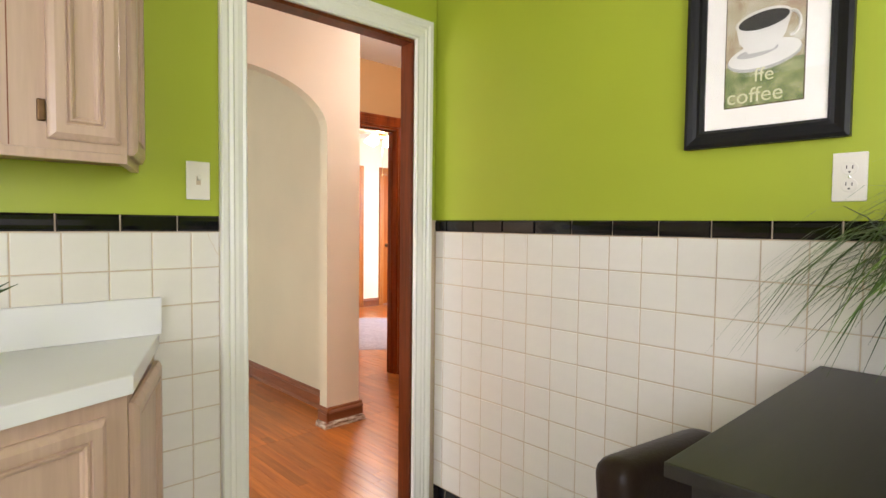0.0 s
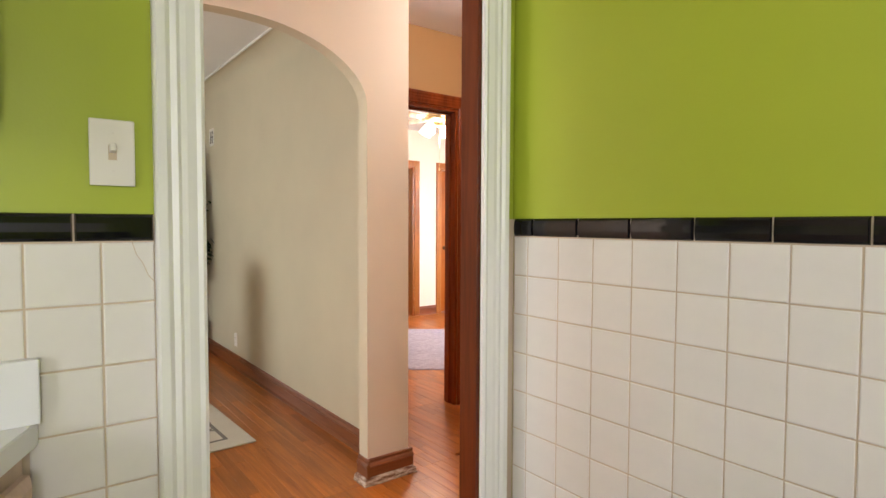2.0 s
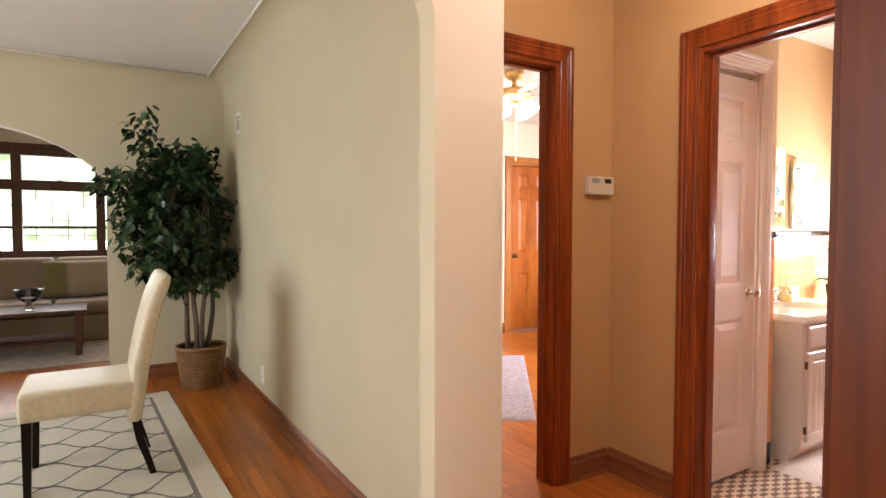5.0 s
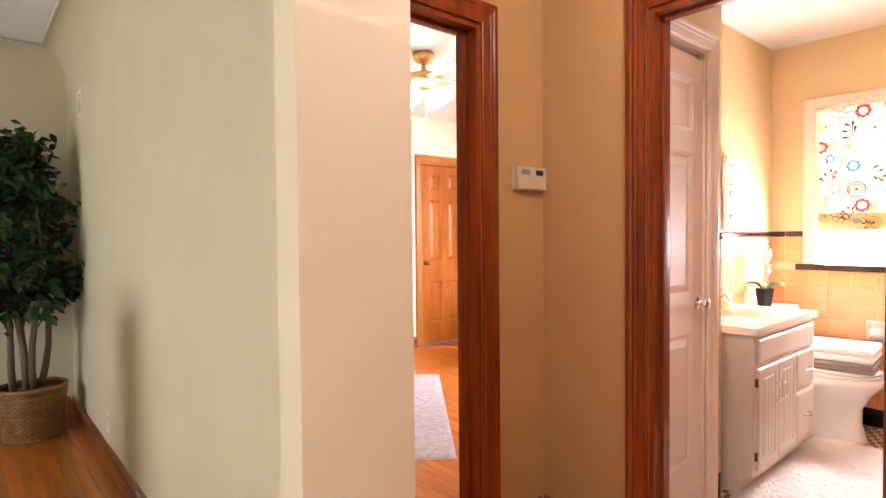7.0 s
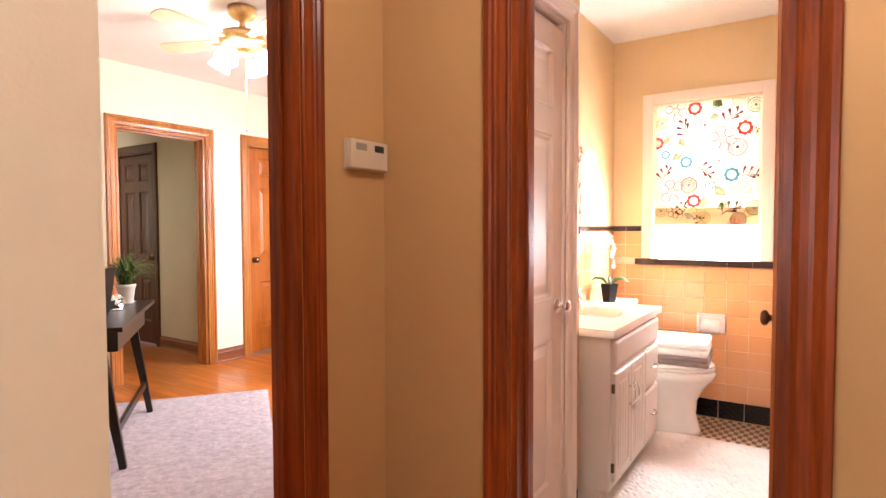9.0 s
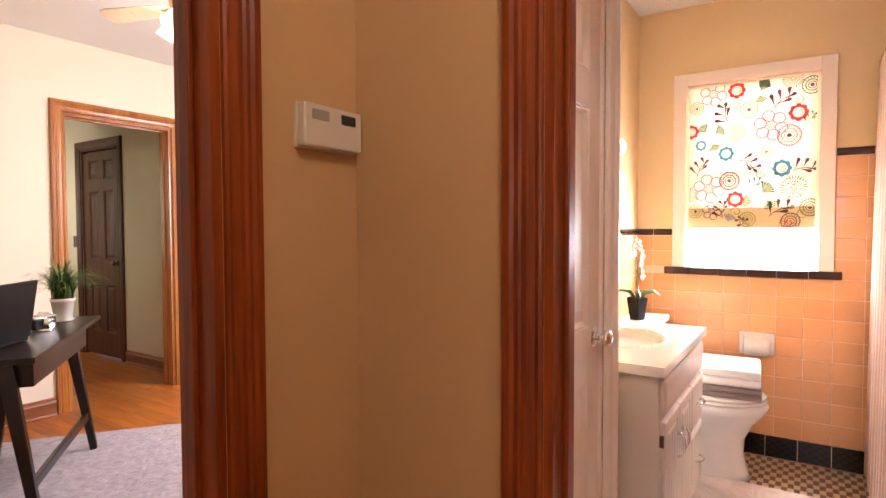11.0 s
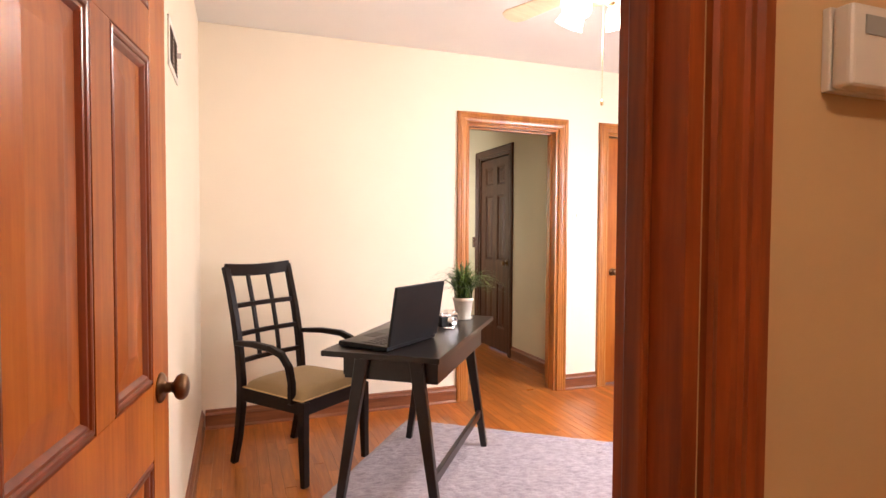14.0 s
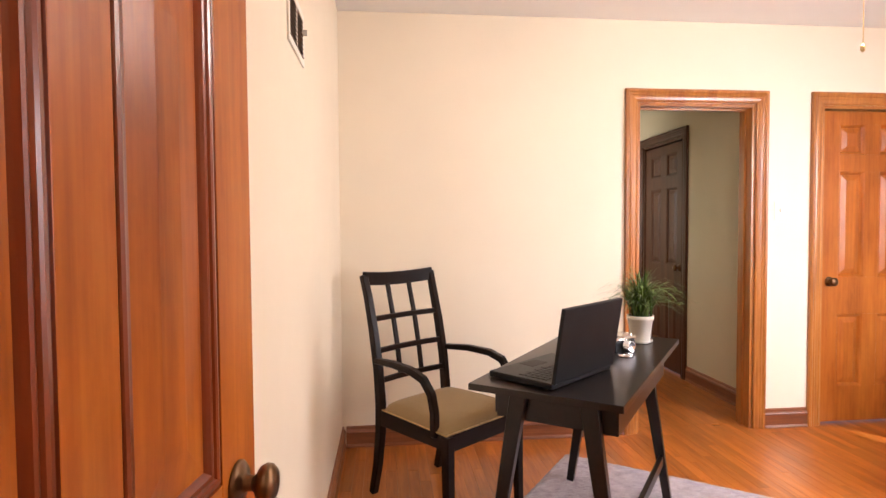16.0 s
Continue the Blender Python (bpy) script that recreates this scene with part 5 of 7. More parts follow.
def slab_front(root, name, x0, x1, z0, z1, y, inset=0.018):
    bm = bmesh.new()
    loops = []
    for i, d in ((0.0, 0.0), (0.0, 0.010), (0.010, 0.016), (0.016, 0.017)) if inset < 0.02 else ((0.0, 0.0), (0.0, 0.012), (0.005, 0.017), (inset, 0.017), (inset + 0.004, 0.013), (inset + 0.012, 0.013), (inset + 0.018, 0.017)):
        loops.append([bm.verts.new((x, y - d, z)) for x, z in ((x0 + i, z0 + i), (x1 - i, z0 + i), (x1 - i, z1 - i), (x0 + i, z1 - i))])
    for a, b in zip(loops, loops[1:]):
        for q in range(4):
            bm.faces.new((a[q], a[(q + 1) % 4], b[(q + 1) % 4], b[q]))
    bm.faces.new(loops[-1])
    bmesh.ops.recalc_face_normals(bm, faces=bm.faces)
    return part(name, bm, M_VAN, root)


# Darker strips on the vanity doors; groove shade is put into this colour.
M_VANG = paint("tan_groove_shade_paint", (0.45, 0.36, 0.28), 0.6)


def vanity():
    x0, x1, y0, y1 = 4.165, 5.015, 3.145, YBL - 0.002
    root = empty("vanity_cabinet", (x0, y0, 0), 0, "ivory painted bathroom vanity cabinet with chrome pulls", "cabinet")
    w, d = x1 - x0, y1 - y0
    part("body", box(0, w, 0, d, 0.09, 0.768, 0.002), M_VAN, root)
    part("toe_kick", box(0.0, w, 0.06, d, 0, 0.0895), M_VAN, root)
    slab_front(root, "false_drawer", 0.035, w - 0.02, 0.625, 0.745, 0.0)
    for k in range(2):
        a = 0.035 + k * 0.255
        dr = slab_front(root, "door", a, a + 0.25, 0.125, 0.605, 0.0, 0.04)
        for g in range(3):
            part("groove_shade", box(a + 0.072 + g * 0.04, a + 0.076 + g * 0.04, -0.0174, -0.015, 0.19, 0.54), M_VANG, dr)
        d_handle(dr, (a + (0.218 if k == 0 else 0.032), -0.017, 0.46), 0)
        part("hinge", box(a - 0.012 if k == 0 else a + 0.25, a if k == 0 else a + 0.262, -0.014, 0, 0.17, 0.21, 0.002), M_BRONZE, dr, "dark hinge")
        part("hinge", box(a - 0.012 if k == 0 else a + 0.25, a if k == 0 else a + 0.262, -0.014, 0, 0.52, 0.56, 0.002), M_BRONZE, dr, "dark hinge")
    for z0, z1 in ((0.405, 0.605), (0.125, 0.385)):
        dr = slab_front(root, "drawer", 0.555, w - 0.02, z0, z1, 0.0)
        d_handle(dr, ((0.555 + w - 0.02) / 2, -0.017, (z0 + z1) / 2), 0, 0.085, False)
    top = empty("countertop", (x0, y0, 0.7685), 0, "cream cultured marble vanity top with an oval basin", "countertop")
    # slab with a bowl pressed into it
    bm = bmesh.new()
    nx, ny = 44, 26
    X0, X1, Y0, Y1 = -0.022, w + 0.012, -0.024, d
    grid = []
    for i in range(nx + 1):
        col = []
        for j in range(ny + 1):
            x, y = X0 + (X1 - X0) * i / nx, Y0 + (Y1 - Y0) * j / ny
            r = math.hypot((x - w / 2) / 0.22, (y - d * 0.52) / 0.155)
            z = 0.034 - (0.12 * (1 - min(1, r) ** 2.6) if r < 1 else 0.0) + (0.004 * math.exp(-((r - 1.06) / 0.06) ** 2))
            col.append(bm.verts.new((x, y, z)))
        grid.append(col)
    for i in range(nx):
        for j in range(ny):
            bm.faces.new((grid[i][j], grid[i + 1][j], grid[i + 1][j + 1], grid[i][j + 1]))
    edge = [grid[i][0] for i in range(nx + 1)] + [grid[nx][j] for j in range(1, ny + 1)] + [grid[i][ny] for i in range(nx - 1, -1, -1)] + [grid[0][j] for j in range(ny - 1, 0, -1)]
    low = [bm.verts.new((v.co.x, v.co.y, 0.0)) for v in edge]
    for k in range(len(edge)):
        j = (k + 1) % len(edge)
        bm.faces.new((edge[j], edge[k], low[k], low[j]))
    bmesh.ops.recalc_face_normals(bm, faces=bm.faces)
    part("slab", bm, M_VTOP, top)
    part("backsplash", box(X0, X1, d - 0.018, d, 0.0342, 0.11, 0.004), M_VTOP, top)
    tap = empty("faucet", (x0 + w / 2, y1 - 0.075, 0.8035), 0, "chrome two-handle faucet on the vanity", "faucet")
    part("base", box(-0.085, 0.085, -0.02, 0.02, 0, 0.014, 0.006), M_CHROME, tap)
    part("spout", tube([(0, 0, 0.012), (0, -0.005, 0.06), (0, -0.04, 0.085), (0, -0.09, 0.075), (0, -0.105, 0.06)], [0.013, 0.012, 0.011, 0.010, 0.010], 10), M_CHROME, tap, "", True)
    for x in (-0.065, 0.065):
        part("handle", lathe([(0.014, 0.012), (0.012, 0.03), (0.02, 0.038), (0.018, 0.05), (0, 0.054)], 14, Matrix.Translation((x, 0, 0))), M_CHROME, tap, "", True)


vanity()
soap = empty("soap_dispenser", (4.70, YBL - 0.10, 0.8035), 0, "pale yellow soap dispenser with a chrome pump", "dispenser")
part("bottle", lathe([(0.032, 0), (0.036, 0.004), (0.036, 0.085), (0.030, 0.096), (0.0, 0.097)], 20), paint("pale_yellow_ceramic", (0.80, 0.62, 0.26), 0.3), soap, "", True)
part("pump", tube([(0, 0, 0.096), (0, 0, 0.135), (-0.005, -0.01, 0.14), (-0.03, -0.025, 0.138)], [0.006, 0.006, 0.007, 0.005], 8), M_CHROME, soap, "chrome pump", True)


def toilet():
    root = empty("toilet", (5.39, YBL - 0.006, 0), 0, "white porcelain toilet with closed lid", "toilet")
    part("tank", box(-0.21, 0.21, -0.19, 0, 0.37, 0.725, 0.03, None, 4), M_PORC, root, "", True)
    part("tank_lid", box(-0.225, 0.225, -0.205, 0.002, 0.7255, 0.762, 0.012, None, 3), M_PORC, root, "", True)
    part("flush_lever", tube([(-0.15, -0.19, 0.66), (-0.15, -0.205, 0.66), (-0.10, -0.21, 0.655)], 0.006, 8), M_CHROME, root)
    bm = bmesh.new()
    rings = []
    prof = [(0.14, 0.31, -0.33, 0.0), (0.135, 0.30, -0.33, 0.03), (0.12, 0.265, -0.34, 0.12), (0.125, 0.26, -0.35, 0.20), (0.155, 0.25, -0.40, 0.28), (0.182, 0.26, -0.44, 0.34), (0.19, 0.265, -0.45, 0.375), (0.18, 0.255, -0.45, 0.39)]
    for rx, ry, cy, z in prof:
        rings.append([bm.verts.new((rx * math.cos(a), cy + (ry if math.sin(a) < 0 else ry * 0.95) * math.sin(a), z)) for a in [k * math.tau / 28 for k in range(28)]])
    for a, b in zip(rings, rings[1:]):
        for k in range(28):
            bm.faces.new((a[k], a[(k + 1) % 28], b[(k + 1) % 28], b[k]))
    bm.faces.new(rings[-1])
    bm.faces.new(rings[0][::-1])
    bmesh.ops.recalc_face_normals(bm, faces=bm.faces)
    part("bowl", bm, M_PORC, root, "", True)
    for name, z, r in (("seat", 0.391, 1.0), ("lid", 0.412, 0.985)):
        bm = bmesh.new()
        rr = []
        for s, h in ((0.97, 0.0), (1.0, 0.005), (1.0, 0.014), (0.96, 0.019)):
            rr.append([bm.verts.new((0.192 * s * r * math.cos(a), -0.445 + 0.262 * s * r * math.sin(a), z + h)) for a in [k * math.tau / 32 for k in range(32)]])
        for a, b in zip(rr, rr[1:]):
            for k in range(32):
                bm.faces.new((a[k], a[(k + 1) % 32], b[(k + 1) % 32], b[k]))
        bm.faces.new(rr[-1])
        bm.faces.new(rr[0][::-1])
        bmesh.ops.recalc_face_normals(bm, faces=bm.faces)
        part(name, bm, M_PORC, root, "", True)


toilet()


def folded_towel(name, at, w, d, h, mat, label):
    root = empty(name, at, 4, label, "towel", "folded towels")
    layers = 2
    for k in range(layers):
        z0 = h * k / layers
        part("fold", box(-w / 2, w / 2, -d / 2, d / 2, z0 + 0.0005, z0 + h / layers, h / layers * 0.46, None, 4), mat, root, "", True)


folded_towel("folded_towel", (5.40, YBL - 0.475, 0.4315), 0.36, 0.42, 0.055, M_TOWELG, "folded taupe towel on the toilet lid")
folded_towel("folded_towel", (5.40, YBL - 0.475, 0.4875), 0.34, 0.41, 0.085, M_TOWELW, "folded thick white towel on a taupe towel")


def orchid():
    rng = random.Random(8)
    root = empty("orchid", (5.33, YBL - 0.10, 0.763), 0, "white orchid in a tapered black pot on the toilet tank", "potted plant")
    part("pot", lathe([(0.036, 0), (0.038, 0.004), (0.054, 0.118), (0.049, 0.118), (0.045, 0.10), (0, 0.10)], 4, Matrix.Rotation(radians(20), 4, "Z")), M_BLACKP, root, "black square pot")
    for k in range(4):
        a = k * 1.6 + 0.3
        part("leaf", tube([(0, 0, 0.10), (0.04 * math.cos(a), 0.04 * math.sin(a), 0.15), (0.085 * math.cos(a), 0.085 * math.sin(a), 0.155), (0.12 * math.cos(a), 0.12 * math.sin(a), 0.13)], [0.006, 0.024, 0.022, 0.002], 8, None, 0.18), leaf_mat("orchid_leaf", (0.03, 0.10, 0.03), (0.05, 0.16, 0.05)), root, "green strap leaf", True)
    stem = [(0, 0, 0.10), (0.012, 0, 0.22), (-0.005, 0, 0.32), (-0.05, 0.01, 0.39), (-0.11, 0.01, 0.41)]
    part("stem", tube(stem, 0.003, 6), leaf_mat("orchid_stem", (0.05, 0.10, 0.03), (0.08, 0.14, 0.04)), root)
    pet = cloth("white_orchid_petal", (0.82, 0.78, 0.72), 80, 0.1, 0.03, 0.6)
    heart = paint("orchid_heart", (0.62, 0.30, 0.30), 0.6)
    for c in ((0.015, -0.02, 0.24), (-0.02, -0.02, 0.31), (0.05, -0.01, 0.345), (-0.05, -0.02, 0.40), (-0.10, -0.015, 0.415), (-0.125, -0.01, 0.37)):
        fl = part("flower", lathe([(0.006, -0.004), (0.004, 0.006), (0, 0.008)], 8, Matrix.Translation(c) @ Matrix.Rotation(math.pi / 2, 4, "X")), heart, root, "white orchid flower")
        for k in range(5):
            a = k * math.tau / 5 + rng.uniform(-0.1, 0.1)
            dx, dz = math.cos(a), math.sin(a)
            part("petal", tube([(c[0], c[1], c[2]), (c[0] + 0.018 * dx, c[1] - 0.006, c[2] + 0.018 * dz), (c[0] + 0.036 * dx, c[1] + 0.002, c[2] + 0.036 * dz)], [0.004, 0.016, 0.003], 8, None, 0.15), pet, fl, "", True)


orchid()


def paper_holder():
    root = empty("paper_holder", (XBW, 2.967, 0.62), -90, "white ceramic toilet paper holder set in the tiles", "paper holder")
    bm = bmesh.new()
    for a in ((-0.085, 0.085, 0.045, 0.062), (-0.085, 0.085, -0.062, -0.045), (-0.085, -0.065, -0.045, 0.045), (0.065, 0.085, -0.045, 0.045)):
        add_box(bm, a[0], a[1], -0.022, 0, a[2], a[3], 0.006)
    part("surround", bm, M_PORC, root)
    part("recess", box(-0.066, 0.066, -0.004, -0.0005, -0.046, 0.046), M_VTOP, root)
    part("paper_roll", lathe([(0.018, -0.055), (0.045, -0.055), (0.045, 0.055), (0.018, 0.055), (0.018, -0.055)], 24, Matrix.Translation((0, -0.045, -0.018)) @ Matrix.Rotation(math.pi / 2, 4, "Y")), M_TOWELW, root, "white paper roll", True)


paper_holder()


# window with its patterned shade
def bath_window():
    root = empty("window_2", (XBW, 0, 0), 0, "bathroom window with a white frame and glowing frosted lower pane", "window", kind="structure")
    a, b, z0, z1 = 2.698, 3.341, 1.03, 2.066
    bm = bmesh.new()
    c = 0.068
    for q in ((a - c, a, z0, z1 + c), (b, b + c, z0, z1 + c), (a, b, z1, z1 + c)):
        add_box(bm, -0.018, 0.006, q[0], q[1], q[2], q[3], 0.004)
    part("window_frame", bm, M_WDOOR, root)
    bm = bmesh.new()
    for q in ((a, a + 0.03, z0, z1), (b - 0.03, b, z0, z1), (a + 0.03, b - 0.03, z1 - 0.03, z1), (a + 0.03, b - 0.03, z0, z0 + 0.03), (a + 0.03, b - 0.03, 1.53, 1.565)):
        add_box(bm, 0.05, 0.09, q[0], q[1], q[2], q[3], 0.003)
    part("sash", bm, M_WDOOR, root)
    # Pane emits light itself, in place of the sky behind it.
    part("pane", box(0.064, 0.068, a + 0.03, b - 0.03, z0 + 0.03, z1 - 0.03), glow("glowing_daylight_pane", (1.0, 0.98, 0.94), 3.0), root, "frosted pane that glows in place of daylight")
    m = M_BROWNT
    for k in range(6):
        y = a - 0.105 + k * 0.1435
        part("sill_tile", box(-0.022, 0.004, y, y + 0.142, 0.985, 1.027, 0.004), m, root)


bath_window()


def shade_fabric(name, c, glow_amount):
    """Thin printed cotton with daylight behind it."""
    m, n, l, b = node_mat(name, 0.8)
    v = coords(n, l)
    f = noise_node(n, l, v, 400, 2)
    l.new(ramp(n, l, f, [(0.3, tint(c, 0.85)), (0.7, tint(c, 1.1))]), b.inputs["Base Color"])
    tr = n.new("ShaderNodeBsdfTranslucent")
    tr.inputs["Color"].default_value = (*tint(c, 1.0), 1)
    mx = n.new("ShaderNodeMixShader")
    mx.inputs[0].default_value = glow_amount
    l.new(b.outputs[0], mx.inputs[1])
    l.new(tr.outputs[0], mx.inputs[2])
    l.new(mx.outputs[0], n["Material Output"].inputs["Surface"])
    return m


def window_shade():
    """A roman shade with large printed flowers, leaves and rings."""
    root = empty("window_shade", (XBW + 0.022, 0, 0), 0, "fabric window shade printed with bright flowers and leaves", "window shade")
    y0, y1, z0, z1 = 2.712, 3.327, 1.252, 2.055
    part("cloth", box(-0.002, 0.0, y0, y1, z0, z1), shade_fabric("white_shade_cotton", (0.86, 0.80, 0.68), 0.50), root, "white cotton cloth")
    # Hem base colour is tanner than the cloth, for daylight blocked behind it.
    part("hem_fold", box(-0.010, -0.003, y0, y1, z0, z0 + 0.115, 0.003), shade_fabric("tan_unlit_hem", (0.78, 0.62, 0.36), 0.22), root, "folded hem coloured tan for the blocked backlight")
    part("rod", tube([(0, y0 - 0.01, z1 + 0.006), (0, y1 + 0.01, z1 + 0.006)], 0.007, 8), M_WDOOR, root)
    cols = {"red": (0.75, 0.06, 0.08), "blue": (0.10, 0.38, 0.62), "plum": (0.20, 0.06, 0.10), "green": (0.14, 0.24, 0.06), "pink": (0.75, 0.25, 0.35), "olive": (0.40, 0.36, 0.06), "grey": (0.30, 0.36, 0.33), "brown": (0.13, 0.05, 0.03), "orange": (0.72, 0.26, 0.06), "white": (0.88, 0.84, 0.76)}
    mats = {k: shade_fabric("print_" + k, tuple(0.92 * c + 0.02 for c in v), 0.55) for k, v in cols.items()}
    Y = lambda u: y1 - (y1 - y0) * u
    Z = lambda u: z1 - (z1 - z0) * u

    class Print:
        """One printed figure: flat pieces of several colours on the face of the cloth."""
        def __init__(self, name):
            self.name, self.bm, self.used = name, bmesh.new(), []

        def face(self, pts, mat):
            if mat not in self.used:
                self.used.append(mat)
            vs = []
            for y, z in pts:
                y, z = max(y0 + 0.001, min(y1 - 0.001, y)), max(z0 + 0.001, min(z1 - 0.001, z))
                vs.append(self.bm.verts.new((-0.0112 if z < z0 + 0.1151 else -0.0030, y, z)))
            self.bm.faces.new(vs).material_index = self.used.index(mat)

        def band(self, y, z, inner, outer, mat, n=40, scallops=0, depth=0.0):
            for k in range(n):
                q = []
                for a, r in ((k, inner), (k, outer), (k + 1, outer), (k + 1, inner)):
                    t = a * math.tau / n
                    r = r * (1 + (depth * abs(math.cos(scallops * t / 2)) if r == outer else 0.0))
                    q.append((y + r * math.cos(t), z + r * math.sin(t)))
                self.face(q, mat)

        def spokes(self, y, z, r0, r1, n, w, colours):
            for k in range(n):
                c, s = math.cos(k * math.tau / n), math.sin(k * math.tau / n)
                self.face([(y + r0 * c - w * s * 0.6, z + r0 * s + w * c * 0.6), (y + r1 * c - w * s, z + r1 * s + w * c), (y + r1 * c + w * s, z + r1 * s - w * c), (y + r0 * c + w * s * 0.6, z + r0 * s - w * c * 0.6)], colours[k % len(colours)])

        def stroke(self, pts, w, mat):
            for (ya, za), (yb, zb) in zip(pts, pts[1:]):
                d = math.hypot(yb - ya, zb - za) or 1.0
                ny, nz = -(zb - za) / d * w, (yb - ya) / d * w
                self.face([(ya - ny, za - nz), (yb - ny, zb - nz), (yb + ny, zb + nz), (ya + ny, za + nz)], mat)

        def done(self):
            part(self.name, self.bm, [mats[m] for m in self.used], root)

    def blossom(u, v, r, mat):
        p, y, z = Print("printed_flower"), Y(u), Z(v)
        p.band(y, z, r * 0.56, r * 0.86, mat, 48, 8, 0.20)
        p.band(y, z, r * 0.36, r * 0.43, mat, 24)
        p.spokes(y, z, r * 0.12, r * 0.30, 8, r * 0.03, ["pink"])
        p.done()

    def medallion(u, v, r, mat, heart, spokes=18, second=None):
        p, y, z = Print("printed_medallion"), Y(u), Z(v)
        p.band(y, z, r * 0.89, r, mat)
        p.band(y, z, r * 0.55, r * 0.66, second or mat, 32)
        p.band(y, z, r * 0.33, r * 0.42, mat, 24)
        p.band(y, z, 0.0, r * 0.20, heart, 16)
        p.spokes(y, z, r * 0.70, r * 0.90, spokes, r * 0.045, [mat, second or mat])
        p.done()

    def sunburst(u, v, r, colours):
        p, y, z = Print("printed_sunburst"), Y(u), Z(v)
        for a, b, n in ((0.14, 0.34, 10), (0.42, 0.62, 18), (0.70, 1.0, 26)):
            p.spokes(y, z, r * a, r * b, n, r * 0.055, colours)
            colours = colours[1:] + colours[:1]
        p.done()

    def daisy(u, v, r, mat):
        p, y, z = Print("printed_daisy"), Y(u), Z(v)
        for k in range(6):
            a = k * math.tau / 6 + 0.3
            p.band(y + r * 0.64 * math.cos(a), z + r * 0.64 * math.sin(a), r * 0.31, r * 0.385, mat, 20)
        p.spokes(y, z, r * 0.10, r * 0.30, 10, r * 0.025, ["plum"])
        p.done()

    def sprig(u, v, size, turn, mat, n=5):
        p, y, z = Print("printed_sprig"), Y(u), Z(v)
        p.stroke([(y + size * 0.95 * t * math.cos(turn + 0.5 * t), z + size * 0.95 * t * math.sin(turn + 0.5 * t)) for t in (0, 0.25, 0.5, 0.75, 1.0)], size * 0.018, mat)
        for k in range(n):
            t = 0.12 + 0.2 * k
            a0 = turn + 0.5 * t
            by, bz = y + size * 0.8 * t * math.cos(a0), z + size * 0.8 * t * math.sin(a0)
            a = turn + (0.85 if k % 2 else -0.75) * (1.1 - 0.5 * t)
            c, s = math.cos(a), math.sin(a)
            ln, w = size * (0.62 - 0.18 * t), size * 0.085
            p.face([(by + q * c - o * s, bz + q * s + o * c) for q, o in ((0, 0), (ln * 0.5, -w * 0.45), (ln * 0.82, -w), (ln * 0.97, -w * 0.6), (ln, 0), (ln * 0.97, w * 0.6), (ln * 0.82, w), (ln * 0.5, w * 0.45))], mat)
        p.done()

    def ginkgo(u, v, size, turn, mat):
        p, y, z = Print("printed_leaf"), Y(u), Z(v)
        for k in range(7):
            a = turn + (k - 3) * 0.24
            p.face([(y, z), (y + size * math.cos(a - 0.085), z + size * math.sin(a - 0.085)), (y + size * 1.04 * math.cos(a), z + size * 1.04 * math.sin(a)), (y + size * math.cos(a + 0.085), z + size * math.sin(a + 0.085))], mat)
        p.done()

    def curl(u, v, r, turn, mat):
        p, y, z = Print("printed_curl"), Y(u), Z(v)
        p.stroke([(y + r * (1 - 0.075 * k) * math.cos(turn + 0.55 * k), z + r * (1 - 0.075 * k) * math.sin(turn + 0.55 * k)) for k in range(12)], r * 0.09, mat)
        p.done()

    for u, v, r, m in ((0.39, 0.05, 0.044, "red"), (0.865, 0.24, 0.046, "red"), (0.39, 0.80, 0.044, "red"), (0.015, 0.31, 0.040, "red"), (0.31, 0.48, 0.040, "blue"), (0.75, 0.60, 0.046, "blue"), (0.10, 0.41, 0.030, "blue")):
        blossom(u, v, r, m)
    for u, v, r, m, h, k in ((0.49, 0.19, 0.045, "grey", "plum", 20), (0.06, 0.145, 0.038, "olive", "plum", 14), (0.96, 0.07, 0.048, "green", "plum", 18), (0.80, 0.385, 0.058, "pink", "plum", 28), (0.63, 0.485, 0.033, "grey", "red", 12), (0.34, 0.67, 0.052, "plum", "plum", 26), (0.06, 0.88, 0.040, "olive", "brown", 14), (0.96, 0.865, 0.048, "green", "plum", 18), (0.82, 0.955, 0.046, "brown", "orange", 18), (0.49, 0.94, 0.042, "olive", "brown", 16)):
        medallion(u, v, r, m, h, k)
    sunburst(0.39, 0.34, 0.048, ["orange", "olive", "green"])
    sunburst(0.84, 0.73, 0.062, ["orange", "blue", "green", "red"])
    sunburst(0.02, 0.76, 0.044, ["orange", "blue", "green"])
    sunburst(0.82, 0.015, 0.050, ["orange", "green", "red"])
    for u, v, r, m in ((0.66, 0.31, 0.082, "pink"), (0.17, 0.72, 0.082, "pink"), (0.20, 0.055, 0.070, "pink"), (0.20, 0.88, 0.05, "brown")):
        daisy(u, v, r, m)
    for u, v, q, t, m in ((0.33, 0.27, 0.115, 2.2, "plum"), (0.68, 0.20, 0.120, 1.1, "plum"), (0.42, 0.53, 0.105, -0.2, "plum"), (0.83, 0.62, 0.110, 0.5, "plum"), (0.07, 0.63, 0.105, 1.5, "plum"), (0.29, 0.93, 0.095, 1.9, "brown"), (0.66, 0.92, 0.120, 0.9, "brown"), (0.52, 0.985, 0.080, 2.9, "brown"), (0.50, 0.72, 0.070, 0.9, "blue"), (0.93, 0.32, 0.065, 1.4, "green"), (0.72, 0.99, 0.070, 0.4, "red")):
        sprig(u, v, q, math.pi - t, m)
